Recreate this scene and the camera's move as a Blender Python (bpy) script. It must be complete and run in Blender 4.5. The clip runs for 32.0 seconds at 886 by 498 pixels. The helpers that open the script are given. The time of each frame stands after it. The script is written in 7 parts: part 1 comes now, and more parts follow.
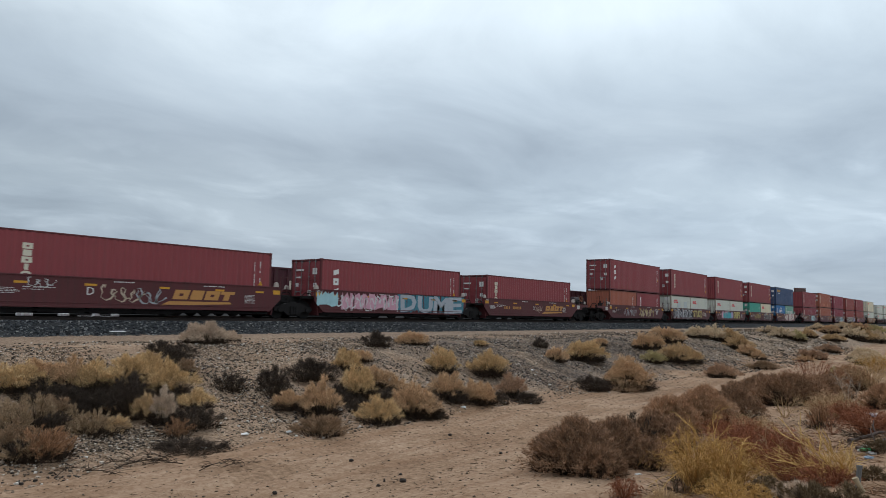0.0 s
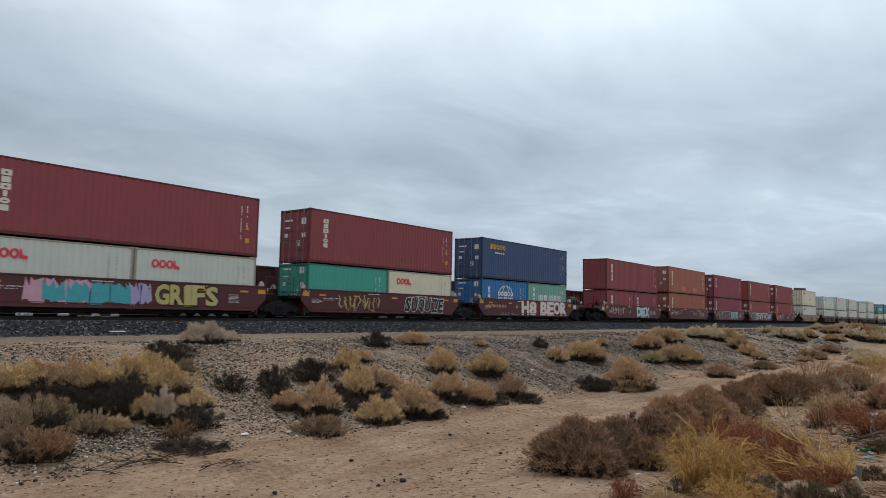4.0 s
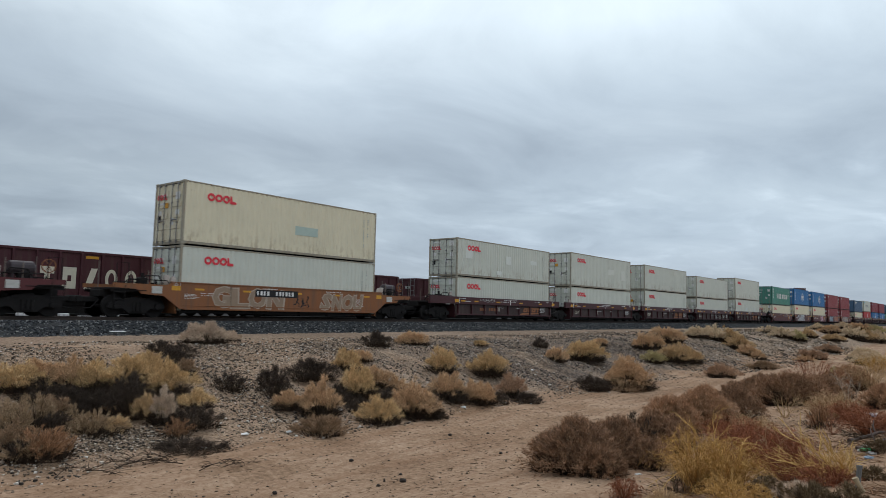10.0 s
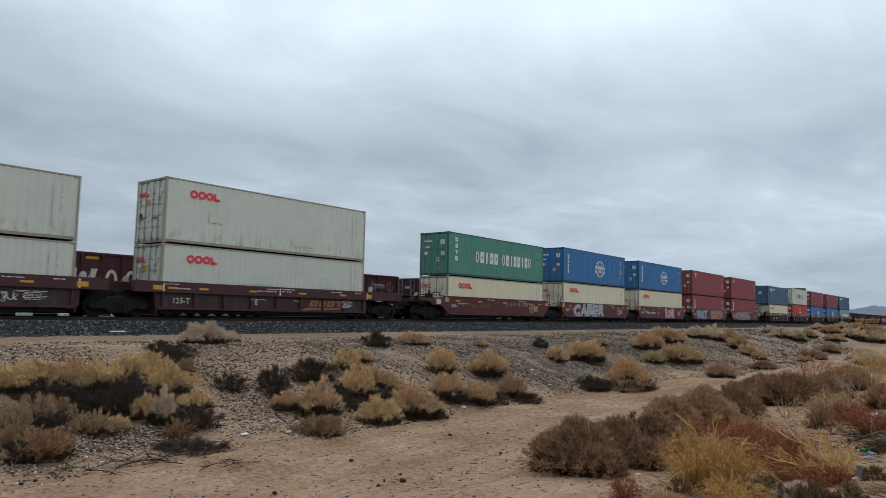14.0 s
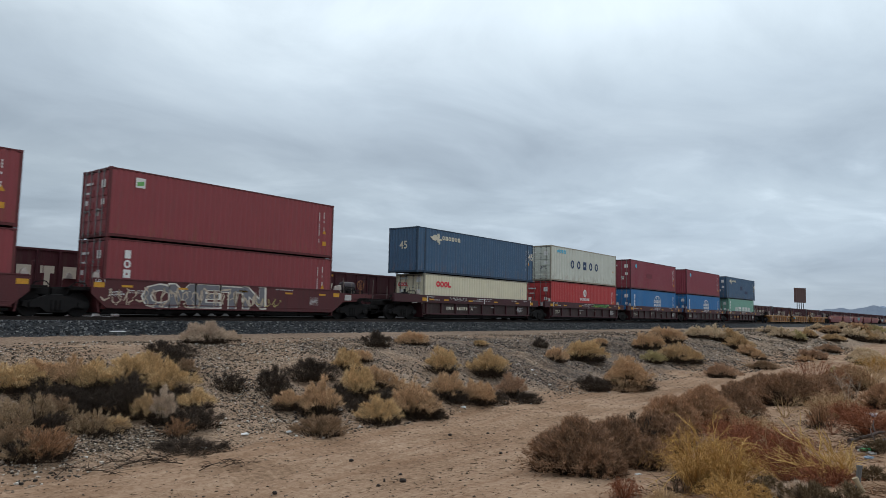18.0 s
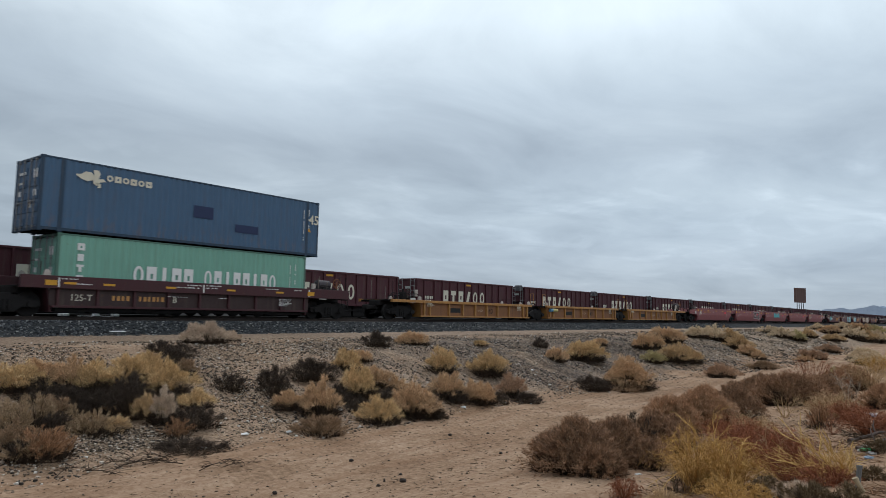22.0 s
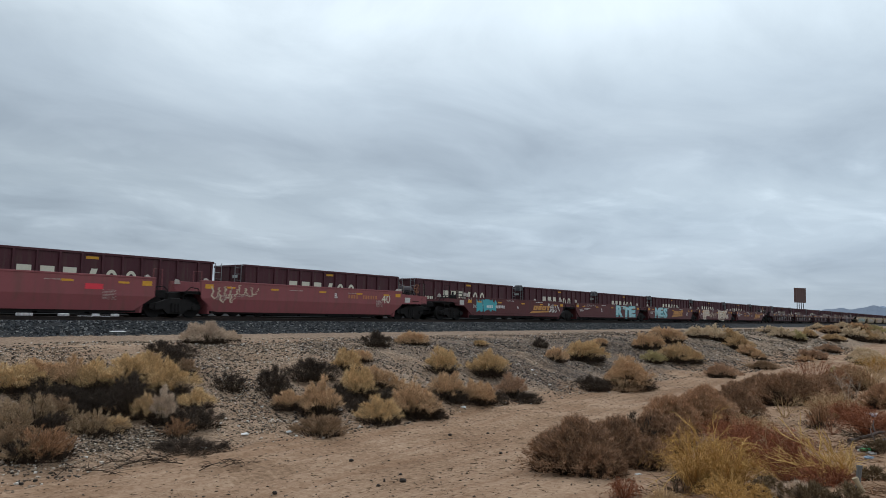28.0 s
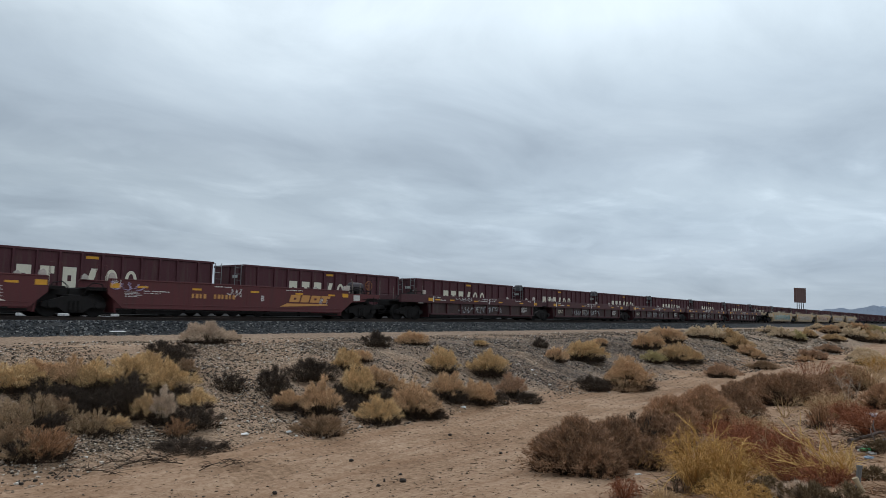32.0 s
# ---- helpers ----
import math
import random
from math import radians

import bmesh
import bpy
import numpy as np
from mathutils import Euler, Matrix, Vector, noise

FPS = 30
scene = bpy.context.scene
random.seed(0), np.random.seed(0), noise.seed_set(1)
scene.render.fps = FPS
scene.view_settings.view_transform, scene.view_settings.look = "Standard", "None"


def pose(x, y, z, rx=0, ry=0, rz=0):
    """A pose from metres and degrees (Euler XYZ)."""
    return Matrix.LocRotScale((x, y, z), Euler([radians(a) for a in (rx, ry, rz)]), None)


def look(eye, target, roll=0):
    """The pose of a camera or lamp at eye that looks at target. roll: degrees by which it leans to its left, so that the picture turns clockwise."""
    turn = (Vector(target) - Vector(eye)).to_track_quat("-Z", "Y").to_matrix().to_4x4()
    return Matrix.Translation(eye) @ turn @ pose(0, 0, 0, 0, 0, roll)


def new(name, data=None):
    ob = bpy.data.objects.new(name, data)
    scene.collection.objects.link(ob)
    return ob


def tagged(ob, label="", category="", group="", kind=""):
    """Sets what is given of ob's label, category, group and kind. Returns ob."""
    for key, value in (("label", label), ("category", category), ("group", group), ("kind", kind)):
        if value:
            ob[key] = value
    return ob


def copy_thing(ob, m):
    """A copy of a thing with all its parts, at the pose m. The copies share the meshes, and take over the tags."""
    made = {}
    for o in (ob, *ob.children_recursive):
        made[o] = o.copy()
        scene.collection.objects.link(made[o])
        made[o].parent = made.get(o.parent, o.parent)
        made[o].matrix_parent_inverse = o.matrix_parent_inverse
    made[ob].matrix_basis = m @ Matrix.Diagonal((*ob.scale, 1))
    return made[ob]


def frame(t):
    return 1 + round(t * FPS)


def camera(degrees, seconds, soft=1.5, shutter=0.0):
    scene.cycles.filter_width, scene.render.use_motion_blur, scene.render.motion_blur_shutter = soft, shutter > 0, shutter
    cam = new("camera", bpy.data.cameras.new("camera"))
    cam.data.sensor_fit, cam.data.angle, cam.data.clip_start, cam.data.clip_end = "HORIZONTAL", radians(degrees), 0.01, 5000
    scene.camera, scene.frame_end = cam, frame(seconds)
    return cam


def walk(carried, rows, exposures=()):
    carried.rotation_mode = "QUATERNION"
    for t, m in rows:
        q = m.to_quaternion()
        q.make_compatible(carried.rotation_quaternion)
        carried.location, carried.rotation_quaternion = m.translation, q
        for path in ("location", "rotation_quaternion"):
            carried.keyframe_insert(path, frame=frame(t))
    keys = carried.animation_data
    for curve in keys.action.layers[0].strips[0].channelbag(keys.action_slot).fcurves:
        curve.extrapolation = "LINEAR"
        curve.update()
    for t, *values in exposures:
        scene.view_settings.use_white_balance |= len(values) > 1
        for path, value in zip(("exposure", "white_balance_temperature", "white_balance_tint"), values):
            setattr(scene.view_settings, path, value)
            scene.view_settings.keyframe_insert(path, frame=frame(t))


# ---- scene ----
cam = camera(65.525, 32.0, soft=0.5, shutter=0.10)

EYE = Vector((0.0, 0.0, 0.60))
YAW, PITCH, ROLL = radians(51.195), radians(5.345), 1.17
AHEAD = Vector((math.sin(YAW) * math.cos(PITCH), math.cos(YAW) * math.cos(PITCH), math.sin(PITCH)))
STAND = look(EYE, EYE + AHEAD * 10, ROLL)
EXPOSURE = 0.0
walk(cam, [(0.0, STAND), (32.0, STAND)], exposures=[(0.0, EXPOSURE), (32.0, EXPOSURE)])

FACE = 27.942          # distance of the container sides from the camera's line
TRACK_1 = FACE + 1.22  # centre line of the running track
TRACK_2 = 36.0         # centre line of the far track
RAIL = 0.18            # height of the rail tops


def run(t):
    """How far the train has rolled at t seconds, counted from 12 s."""
    s = t - 12.0
    return 20.912 * s + 0.01628 * s ** 2 - 0.00005 * s ** 3


# ---- light ----
def node(tree, kind, at=(0, 0), **values):
    n = tree.nodes.new(kind)
    n.location = at
    for key, value in values.items():
        n.inputs[key.replace("_", " ")].default_value = value
    return n


def ramp(tree, stops, source):
    n = tree.nodes.new("ShaderNodeValToRGB")
    while len(n.color_ramp.elements) < len(stops):
        n.color_ramp.elements.new(0.5)
    for e, (at, colour) in zip(n.color_ramp.elements, stops):
        e.position, e.color = at, (*colour, 1) if len(colour) == 3 else colour
    tree.links.new(source, n.inputs["Fac"])
    return n


def maths(tree, op, a, b=None, clamp=False):
    n = tree.nodes.new("ShaderNodeMath")
    n.operation, n.use_clamp = op, clamp
    for i, v in enumerate((a, b)):
        if v is None:
            continue
        if isinstance(v, (int, float)):
            n.inputs[i].default_value = v
        else:
            tree.links.new(v, n.inputs[i])
    return n.outputs[0]


def mix(tree, fac, a, b, blend="MIX"):
    n = tree.nodes.new("ShaderNodeMix")
    n.data_type, n.blend_type = "RGBA", blend
    for i, v in ((0, fac), (6, a), (7, b)):
        if isinstance(v, (int, float)):
            n.inputs[i].default_value = v
        elif isinstance(v, (tuple, list)):
            n.inputs[i].default_value = (*v[:3], 1)
        else:
            tree.links.new(v, n.inputs[i])
    return n.outputs[2]


SUN_HIGH, SUN_TURN = radians(42), radians(40)


def overcast():
    world = bpy.data.worlds.new("overcast_sky")
    scene.world = world
    world.use_nodes = True
    t = world.node_tree
    t.nodes.clear()
    out = t.nodes.new("ShaderNodeOutputWorld")
    sky = t.nodes.new("ShaderNodeTexSky")
    sky.sky_type, sky.sun_disc = "NISHITA", False
    sky.sun_elevation, sky.sun_rotation = SUN_HIGH, SUN_TURN
    clear = node(t, "ShaderNodeBackground", Strength=0.08)
    t.links.new(sky.outputs[0], clear.inputs[0])
    co = t.nodes.new("ShaderNodeTexCoord")
    sep = t.nodes.new("ShaderNodeSeparateXYZ")
    t.links.new(co.outputs["Generated"], sep.inputs[0])
    x, y, z = sep.outputs
    up = maths(t, "MAXIMUM", z, 0.0)
    # the cloud deck is a flat layer: divide by height
    over = maths(t, "ADD", up, 0.13)
    flat = t.nodes.new("ShaderNodeCombineXYZ")
    t.links.new(maths(t, "DIVIDE", x, over), flat.inputs[0])
    t.links.new(maths(t, "DIVIDE", y, over), flat.inputs[1])
    turn = t.nodes.new("ShaderNodeMapping")
    turn.inputs["Rotation"].default_value = (0, 0, radians(38))
    turn.inputs["Scale"].default_value = (0.75, 1.0, 1.0)
    turn.inputs["Location"].default_value = (0.9, 2.3, 0.0)
    t.links.new(flat.outputs[0], turn.inputs[0])

    def cloud(scale, detail, rough, bend):
        n = node(t, "ShaderNodeTexNoise", Scale=scale, Detail=detail, Roughness=rough, Distortion=bend)
        t.links.new(turn.outputs[0], n.inputs["Vector"])
        return n.outputs["Fac"]

    big, fine = cloud(0.50, 4.0, 0.5, 0.5), cloud(1.35, 10.0, 0.57, 0.55)
    # brightness of the deck by height above the horizon
    level = ramp(t, [(0.0, (0.46, 0.545, 0.637)), (0.035, (0.385, 0.465, 0.556)), (0.075, (0.42, 0.505, 0.602)), (0.115, (0.475, 0.57, 0.667)), (0.165, (0.475, 0.57, 0.662)),
                     (0.23, (0.47, 0.56, 0.653)), (0.31, (0.63, 0.74, 0.841)), (0.40, (0.90, 1.03, 1.121)), (0.62, (1.00, 1.10, 1.196)), (1.0, (0.88, 0.95, 1.030))], up)
    shade = ramp(t, [(0.30, (0.66, 0.68, 0.71)), (0.47, (0.93, 0.94, 0.95)), (0.62, (1.16, 1.15, 1.13)), (0.78, (1.30, 1.28, 1.25))],
                 maths(t, "ADD", maths(t, "MULTIPLY", big, 0.50), maths(t, "MULTIPLY", fine, 0.50)))
    # the deck is thicker towards the north-west
    west = maths(t, "SUBTRACT", maths(t, "MULTIPLY", x, 0.78), maths(t, "MULTIPLY", y, 0.63))
    thick = maths(t, "ADD", maths(t, "MULTIPLY", maths(t, "MULTIPLY", maths(t, "MINIMUM", west, 0.0), maths(t, "ADD", up, 0.20)), 0.75), 1.0)
    grey = t.nodes.new("ShaderNodeCombineXYZ")
    for k in range(3):
        t.links.new(thick, grey.inputs[k])
    # ragged bright breaks low over the horizon
    torn = ramp(t, [(0.50, (1, 1, 1)), (0.60, (1.08, 1.075, 1.07)), (0.70, (1.22, 1.20, 1.18))], cloud(2.2, 8.0, 0.55, 0.6))
    low = ramp(t, [(0.03, (0, 0, 0)), (0.10, (1, 1, 1)), (0.20, (1, 1, 1)), (0.27, (0, 0, 0))], up)
    breaks = mix(t, low.outputs[0], (1, 1, 1), torn.outputs[0])
    # the low deck thins out towards the east
    east = maths(t, "ADD", maths(t, "MULTIPLY", x, 0.966), maths(t, "MULTIPLY", y, 0.259))
    thin = maths(t, "MULTIPLY", maths(t, "SUBTRACT", maths(t, "MAXIMUM", east, 0.80), 0.90), 1.0)
    glow = maths(t, "ADD", maths(t, "MULTIPLY", thin, low.outputs[0]), 1.0)
    eastern = t.nodes.new("ShaderNodeCombineXYZ")
    for k in range(3):
        t.links.new(glow, eastern.inputs[k])
    deck = node(t, "ShaderNodeBackground", Strength=1.0)
    tone = mix(t, 1.0, level.outputs[0], shade.outputs[0], "MULTIPLY")
    tone = mix(t, 1.0, tone, grey.outputs[0], "MULTIPLY")
    tone = mix(t, 1.0, tone, eastern.outputs[0], "MULTIPLY")
    t.links.new(mix(t, 1.0, tone, breaks, "MULTIPLY"), deck.inputs[0])
    both = t.nodes.new("ShaderNodeMixShader")
    both.inputs[0].default_value = 0.94
    t.links.new(clear.outputs[0], both.inputs[1])
    t.links.new(deck.outputs[0], both.inputs[2])
    t.links.new(both.outputs[0], out.inputs[0])
    lamp = bpy.data.lights.new("sun", "SUN")
    lamp.energy, lamp.angle, lamp.color = 0.6, radians(30), (1.0, 0.96, 0.93)
    sun = new("sun", lamp)
    to = Vector((math.sin(SUN_TURN) * math.cos(SUN_HIGH), math.cos(SUN_TURN) * math.cos(SUN_HIGH), math.sin(SUN_HIGH)))
    sun.matrix_world = look(to * 50, (0, 0, 0))


overcast()

# ---- materials ----
MATERIALS = {}


def fresh(name):
    m = bpy.data.materials.new(name)
    m.use_nodes = True
    t = m.node_tree
    return m, t, t.nodes["Principled BSDF"]


def noise_of(t, scale, detail=6.0, rough=0.55, stretch=(1, 1, 1), bend=0.0, use="Object"):
    co = t.nodes.new("ShaderNodeTexCoord")
    mp = t.nodes.new("ShaderNodeMapping")
    mp.inputs["Scale"].default_value = stretch
    t.links.new(co.outputs[use], mp.inputs[0])
    n = node(t, "ShaderNodeTexNoise", Scale=scale, Detail=detail, Roughness=rough, Distortion=bend)
    t.links.new(mp.outputs[0], n.inputs["Vector"])
    return n.outputs["Fac"]


def relief(t, bsdf, height, strength=0.3, distance=0.02):
    b = node(t, "ShaderNodeBump", Strength=strength, Distance=distance)
    t.links.new(height, b.inputs["Height"])
    t.links.new(b.outputs[0], bsdf.inputs["Normal"])


def scaled(c, k):
    return tuple(min(1.0, v * k) for v in c)


def paint(name, colour, dirt=(0.10, 0.075, 0.055), wear=0.35, rough=0.55, rust=0.0, shine=0.42, low=0.0):
    """Weathered coach paint on steel: fading in patches, streaks that run down, rust spots."""
    if name in MATERIALS:
        return MATERIALS[name]
    m, t, b = fresh(name)
    info = t.nodes.new("ShaderNodeObjectInfo")
    fade = noise_of(t, 0.9, 5)
    streak = noise_of(t, 3.0, 6, 0.6, (1.6, 1.6, 0.14))
    grain = noise_of(t, 26.0, 4)
    base = mix(t, fade, scaled(colour, 0.86), scaled(colour, 1.13))
    base = mix(t, maths(t, "MULTIPLY", info.outputs["Random"], 0.22), base, scaled(colour, 0.75))
    dirty = ramp(t, [(0.50, (0, 0, 0)), (0.78, (1, 1, 1))], streak)
    base = mix(t, maths(t, "MULTIPLY", dirty.outputs[0], wear), base, dirt)
    spots = ramp(t, [(0.62, (0, 0, 0)), (0.70, (1, 1, 1))], noise_of(t, 5.5, 8, 0.68))
    base = mix(t, maths(t, "MULTIPLY", spots.outputs[0], rust), base, (0.16, 0.065, 0.03))
    if low:
        # rust that has broken out along the bottom rail and run down from spots
        co = t.nodes.new("ShaderNodeTexCoord")
        sep = t.nodes.new("ShaderNodeSeparateXYZ")
        t.links.new(co.outputs["Object"], sep.inputs[0])
        near = ramp(t, [(0.0, (1, 1, 1)), (0.10, (0.75, 0.75, 0.75)), (0.30, (0.10, 0.10, 0.10)), (0.9, (0.05, 0.05, 0.05))], maths(t, "DIVIDE", sep.outputs[2], 2.6, True))
        burst = ramp(t, [(0.50, (0, 0, 0)), (0.60, (1, 1, 1))], noise_of(t, 3.2, 7, 0.66, (1.5, 1.0, 0.55)))
        base = mix(t, maths(t, "MULTIPLY", maths(t, "MULTIPLY", near.outputs[0], burst.outputs[0]), low), base, (0.22, 0.115, 0.05))
    t.links.new(base, b.inputs["Base Color"])
    t.links.new(ramp(t, [(0.3, (rough - 0.1,) * 3), (0.7, (rough + 0.18,) * 3)], grain).outputs[0], b.inputs["Roughness"])
    b.inputs["Specular IOR Level"].default_value = shine
    relief(t, b, mix(t, 0.5, grain, fade), 0.18, 0.01)
    MATERIALS[name] = m
    return m


def plain(name, colour, rough=0.7, metal=0.0, vary=0.3, scale=8.0, shine=0.3):
    if name in MATERIALS:
        return MATERIALS[name]
    m, t, b = fresh(name)
    n = noise_of(t, scale, 6, 0.6)
    t.links.new(mix(t, n, scaled(colour, 1 - vary), scaled(colour, 1 + vary)), b.inputs["Base Color"])
    b.inputs["Roughness"].default_value, b.inputs["Metallic"].default_value = rough, metal
    b.inputs["Specular IOR Level"].default_value = shine
    relief(t, b, n, 0.2, 0.01)
    MATERIALS[name] = m
    return m


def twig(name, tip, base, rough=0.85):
    """Dry stems and leaves: every blade has a tone of its own, and shaded gaps are painted in by noise."""
    if name in MATERIALS:
        return MATERIALS[name]
    m, t, b = fresh(name)
    geo = t.nodes.new("ShaderNodeNewGeometry")
    info = t.nodes.new("ShaderNodeObjectInfo")
    c = mix(t, geo.outputs["Random Per Island"], base, tip)
    c = mix(t, maths(t, "MULTIPLY", info.outputs["Random"], 0.35), c, scaled(base, 1.1))
    # darker noise patches imitate the shade in gaps between tufts
    gap_shade = ramp(t, [(0.44, (0, 0, 0)), (0.58, (1, 1, 1))], noise_of(t, 8.0, 4, 0.65))
    c = mix(t, maths(t, "MULTIPLY", gap_shade.outputs[0], 0.46), c, scaled(base, 0.72))
    patch = noise_of(t, 2.0, 2)
    c = mix(t, maths(t, "MULTIPLY", patch, 0.25), c, scaled(tip, 0.7))
    t.links.new(c, b.inputs["Base Color"])
    b.inputs["Roughness"].default_value = rough
    b.inputs["Specular IOR Level"].default_value = 0.15
    MATERIALS[name] = m
    return m


def earth(name, stops, speck, scale=1.0, bump=0.5):
    m, t, b = fresh(name)
    wide, fine = noise_of(t, 0.35 * scale, 6, 0.6), noise_of(t, 9.0 * scale, 8, 0.66)
    c = ramp(t, stops, maths(t, "ADD", maths(t, "MULTIPLY", wide, 0.5), maths(t, "MULTIPLY", fine, 0.5))).outputs[0]
    v = t.nodes.new("ShaderNodeTexVoronoi")
    v.inputs["Scale"].default_value = 11.0 * scale
    co = t.nodes.new("ShaderNodeTexCoord")
    t.links.new(co.outputs["Object"], v.inputs["Vector"])
    chips = ramp(t, [(0.10, (1, 1, 1)), (0.22, (0, 0, 0))], v.outputs["Distance"])
    amount = maths(t, "MULTIPLY", chips.outputs[0], ramp(t, [(0.45, (0, 0, 0)), (0.62, (1, 1, 1))], noise_of(t, 1.3 * scale, 5)).outputs[0])
    c = mix(t, maths(t, "MULTIPLY", amount, 0.7), c, speck)
    t.links.new(c, b.inputs["Base Color"])
    b.inputs["Roughness"].default_value = 0.95
    b.inputs["Specular IOR Level"].default_value = 0.1
    relief(t, b, mix(t, 0.6, fine, wide), bump, 0.05)
    return m, t, b


STEEL = plain("rail_steel", (0.050, 0.036, 0.030), 0.7, 0.0)
DARK = plain("grimy_shaded_black_steel", (0.016, 0.0145, 0.0142), 0.85, shine=0.2)
GREY_STEEL = plain("dull_grey_steel", (0.22, 0.22, 0.22), 0.55, 0.4)
YELLOW_PLATE = plain("yellow_reflector", (0.60, 0.30, 0.035), 0.6, 0, 0.35)
WHITE_MARK = plain("white_marking", (0.72, 0.72, 0.70), 0.6, 0, 0.12)
CREAM_MARK = plain("cream_marking", (0.66, 0.62, 0.50), 0.6, 0, 0.12)
WORN_GOLD = plain("half_worn_gold_marking", (0.30, 0.125, 0.060), 0.7, 0, 0.4)
GOLD_MARK = plain("faded_gold_marking", (0.50, 0.25, 0.08), 0.65, 0, 0.2)
RED_MARK = plain("red_marking", (0.70, 0.048, 0.070), 0.55, 0, 0.12)
NAVY_MARK = plain("navy_marking", (0.03, 0.06, 0.14), 0.55, 0, 0.12)
SKY_MARK = plain("light_blue_marking", (0.12, 0.45, 0.62), 0.55, 0, 0.12)
BLACK_MARK = plain("black_marking", (0.015, 0.015, 0.015), 0.6, 0, 0.2)

# ---- building helpers ----
WHOLE = Matrix.Identity(4)


def thing(name, label, category, group="", kind=""):
    ob = new(name)
    ob.empty_display_size = 0.2
    return tagged(ob, label, category, group, kind)


def part(name, data, material, parent, label="", at=WHOLE):
    """One mesh object under a thing or a part; data is a bmesh or a mesh that others share."""
    if isinstance(data, bmesh.types.BMesh):
        me = bpy.data.meshes.new(name)
        data.to_mesh(me)
        data.free()
    else:
        me = data
    if material and not me.materials:
        me.materials.append(material)
    ob = new(name, me)
    ob.parent = parent
    ob.matrix_basis = at
    if material and me.materials[0] != material:
        ob.material_slots[0].link = "OBJECT"
        ob.material_slots[0].material = material
    return tagged(ob, label) if label else ob


def mesh_of(name, bm, material=None):
    me = bpy.data.meshes.new(name)
    bm.to_mesh(me)
    bm.free()
    if material:
        me.materials.append(material)
    return me


def box(bm, x0, x1, y0, y1, z0, z1, m=WHOLE):
    v = [bm.verts.new(m @ Vector(p)) for p in ((x0, y0, z0), (x1, y0, z0), (x1, y1, z0), (x0, y1, z0), (x0, y0, z1), (x1, y0, z1), (x1, y1, z1), (x0, y1, z1))]
    for f in ((3, 2, 1, 0), (4, 5, 6, 7), (0, 1, 5, 4), (1, 2, 6, 5), (2, 3, 7, 6), (3, 0, 4, 7)):
        bm.faces.new([v[i] for i in f])


def block(bm, x0, x1, y0, y1, z0, z1, r=0.01):
    """A box with its edges cut off."""
    piece = bmesh.new()
    box(piece, x0, x1, y0, y1, z0, z1)
    bmesh.ops.bevel(piece, geom=piece.edges[:], offset=r, segments=1, affect="EDGES")
    join(bm, piece)


def join(bm, piece):
    me = bpy.data.meshes.new("piece")
    piece.to_mesh(me)
    piece.free()
    bm.from_mesh(me)
    bpy.data.meshes.remove(me)


def prism(bm, outline, y0, y1):
    """A plate with an outline in x and z, from y0 to y1."""
    a = [bm.verts.new((x, y0, z)) for x, z in outline]
    b = [bm.verts.new((x, y1, z)) for x, z in outline]
    n = len(outline)
    bm.faces.new(a)
    bm.faces.new(b[::-1])
    for i in range(n):
        j = (i + 1) % n
        bm.faces.new((a[j], a[i], b[i], b[j]))


def rod(bm, p, q, r, sides=6, r2=None):
    p, q = Vector(p), Vector(q)
    way = q - p
    side = way.orthogonal().normalized()
    other = way.normalized().cross(side)
    rings = []
    for at, rad in ((p, r), (q, r if r2 is None else r2)):
        rings.append([bm.verts.new(at + (side * math.cos(a) + other * math.sin(a)) * rad) for a in (2 * math.pi * k / sides for k in range(sides))])
    for k in range(sides):
        j = (k + 1) % sides
        bm.faces.new((rings[0][k], rings[0][j], rings[1][j], rings[1][k]))
    bm.faces.new(rings[0][::-1])
    bm.faces.new(rings[1])


def pipe(bm, points, r, sides=6, thin=1.0):
    """One bent tube through the points; thin is its radius at the far end, as a share of r."""
    points = [Vector(p) for p in points]
    n = len(points)
    side = (points[1] - points[0]).orthogonal().normalized()
    rings = []
    for k, p in enumerate(points):
        way = (points[min(k + 1, n - 1)] - points[max(k - 1, 0)]).normalized()
        side = (side - way * side.dot(way)).normalized()
        other = way.cross(side)
        rad = r * (1 + (thin - 1) * k / (n - 1))
        rings.append([bm.verts.new(p + (side * math.cos(a) + other * math.sin(a)) * rad) for a in (2 * math.pi * j / sides for j in range(sides))])
    for k in range(n - 1):
        for i in range(sides):
            j = (i + 1) % sides
            bm.faces.new((rings[k][i], rings[k][j], rings[k + 1][j], rings[k + 1][i]))
    bm.faces.new(rings[0][::-1])
    bm.faces.new(rings[-1])


def ring(bm, cx, cz, rx, rz, w, y0, y1, a0=0, a1=360, n=20):
    """A flat ring or an arc of one, in the plane of x and z."""
    whole = a1 - a0 >= 360
    pts = []
    for k in range(n if whole else n + 1):
        a = radians(a0 + (a1 - a0) * k / n)
        c, s = math.cos(a), math.sin(a)
        pts.append([bm.verts.new((cx + (rx - d) * c, y, cz + (rz - d) * s)) for d, y in ((0, y0), (w, y0), (w, y1), (0, y1))])
    m = len(pts)
    for k in range(m if whole else m - 1):
        p, q = pts[k], pts[(k + 1) % m]
        for i in range(4):
            j = (i + 1) % 4
            bm.faces.new((p[i], q[i], q[j], p[j]))
    if not whole:
        bm.faces.new(pts[0])
        bm.faces.new(pts[-1][::-1])


WORDS = {}


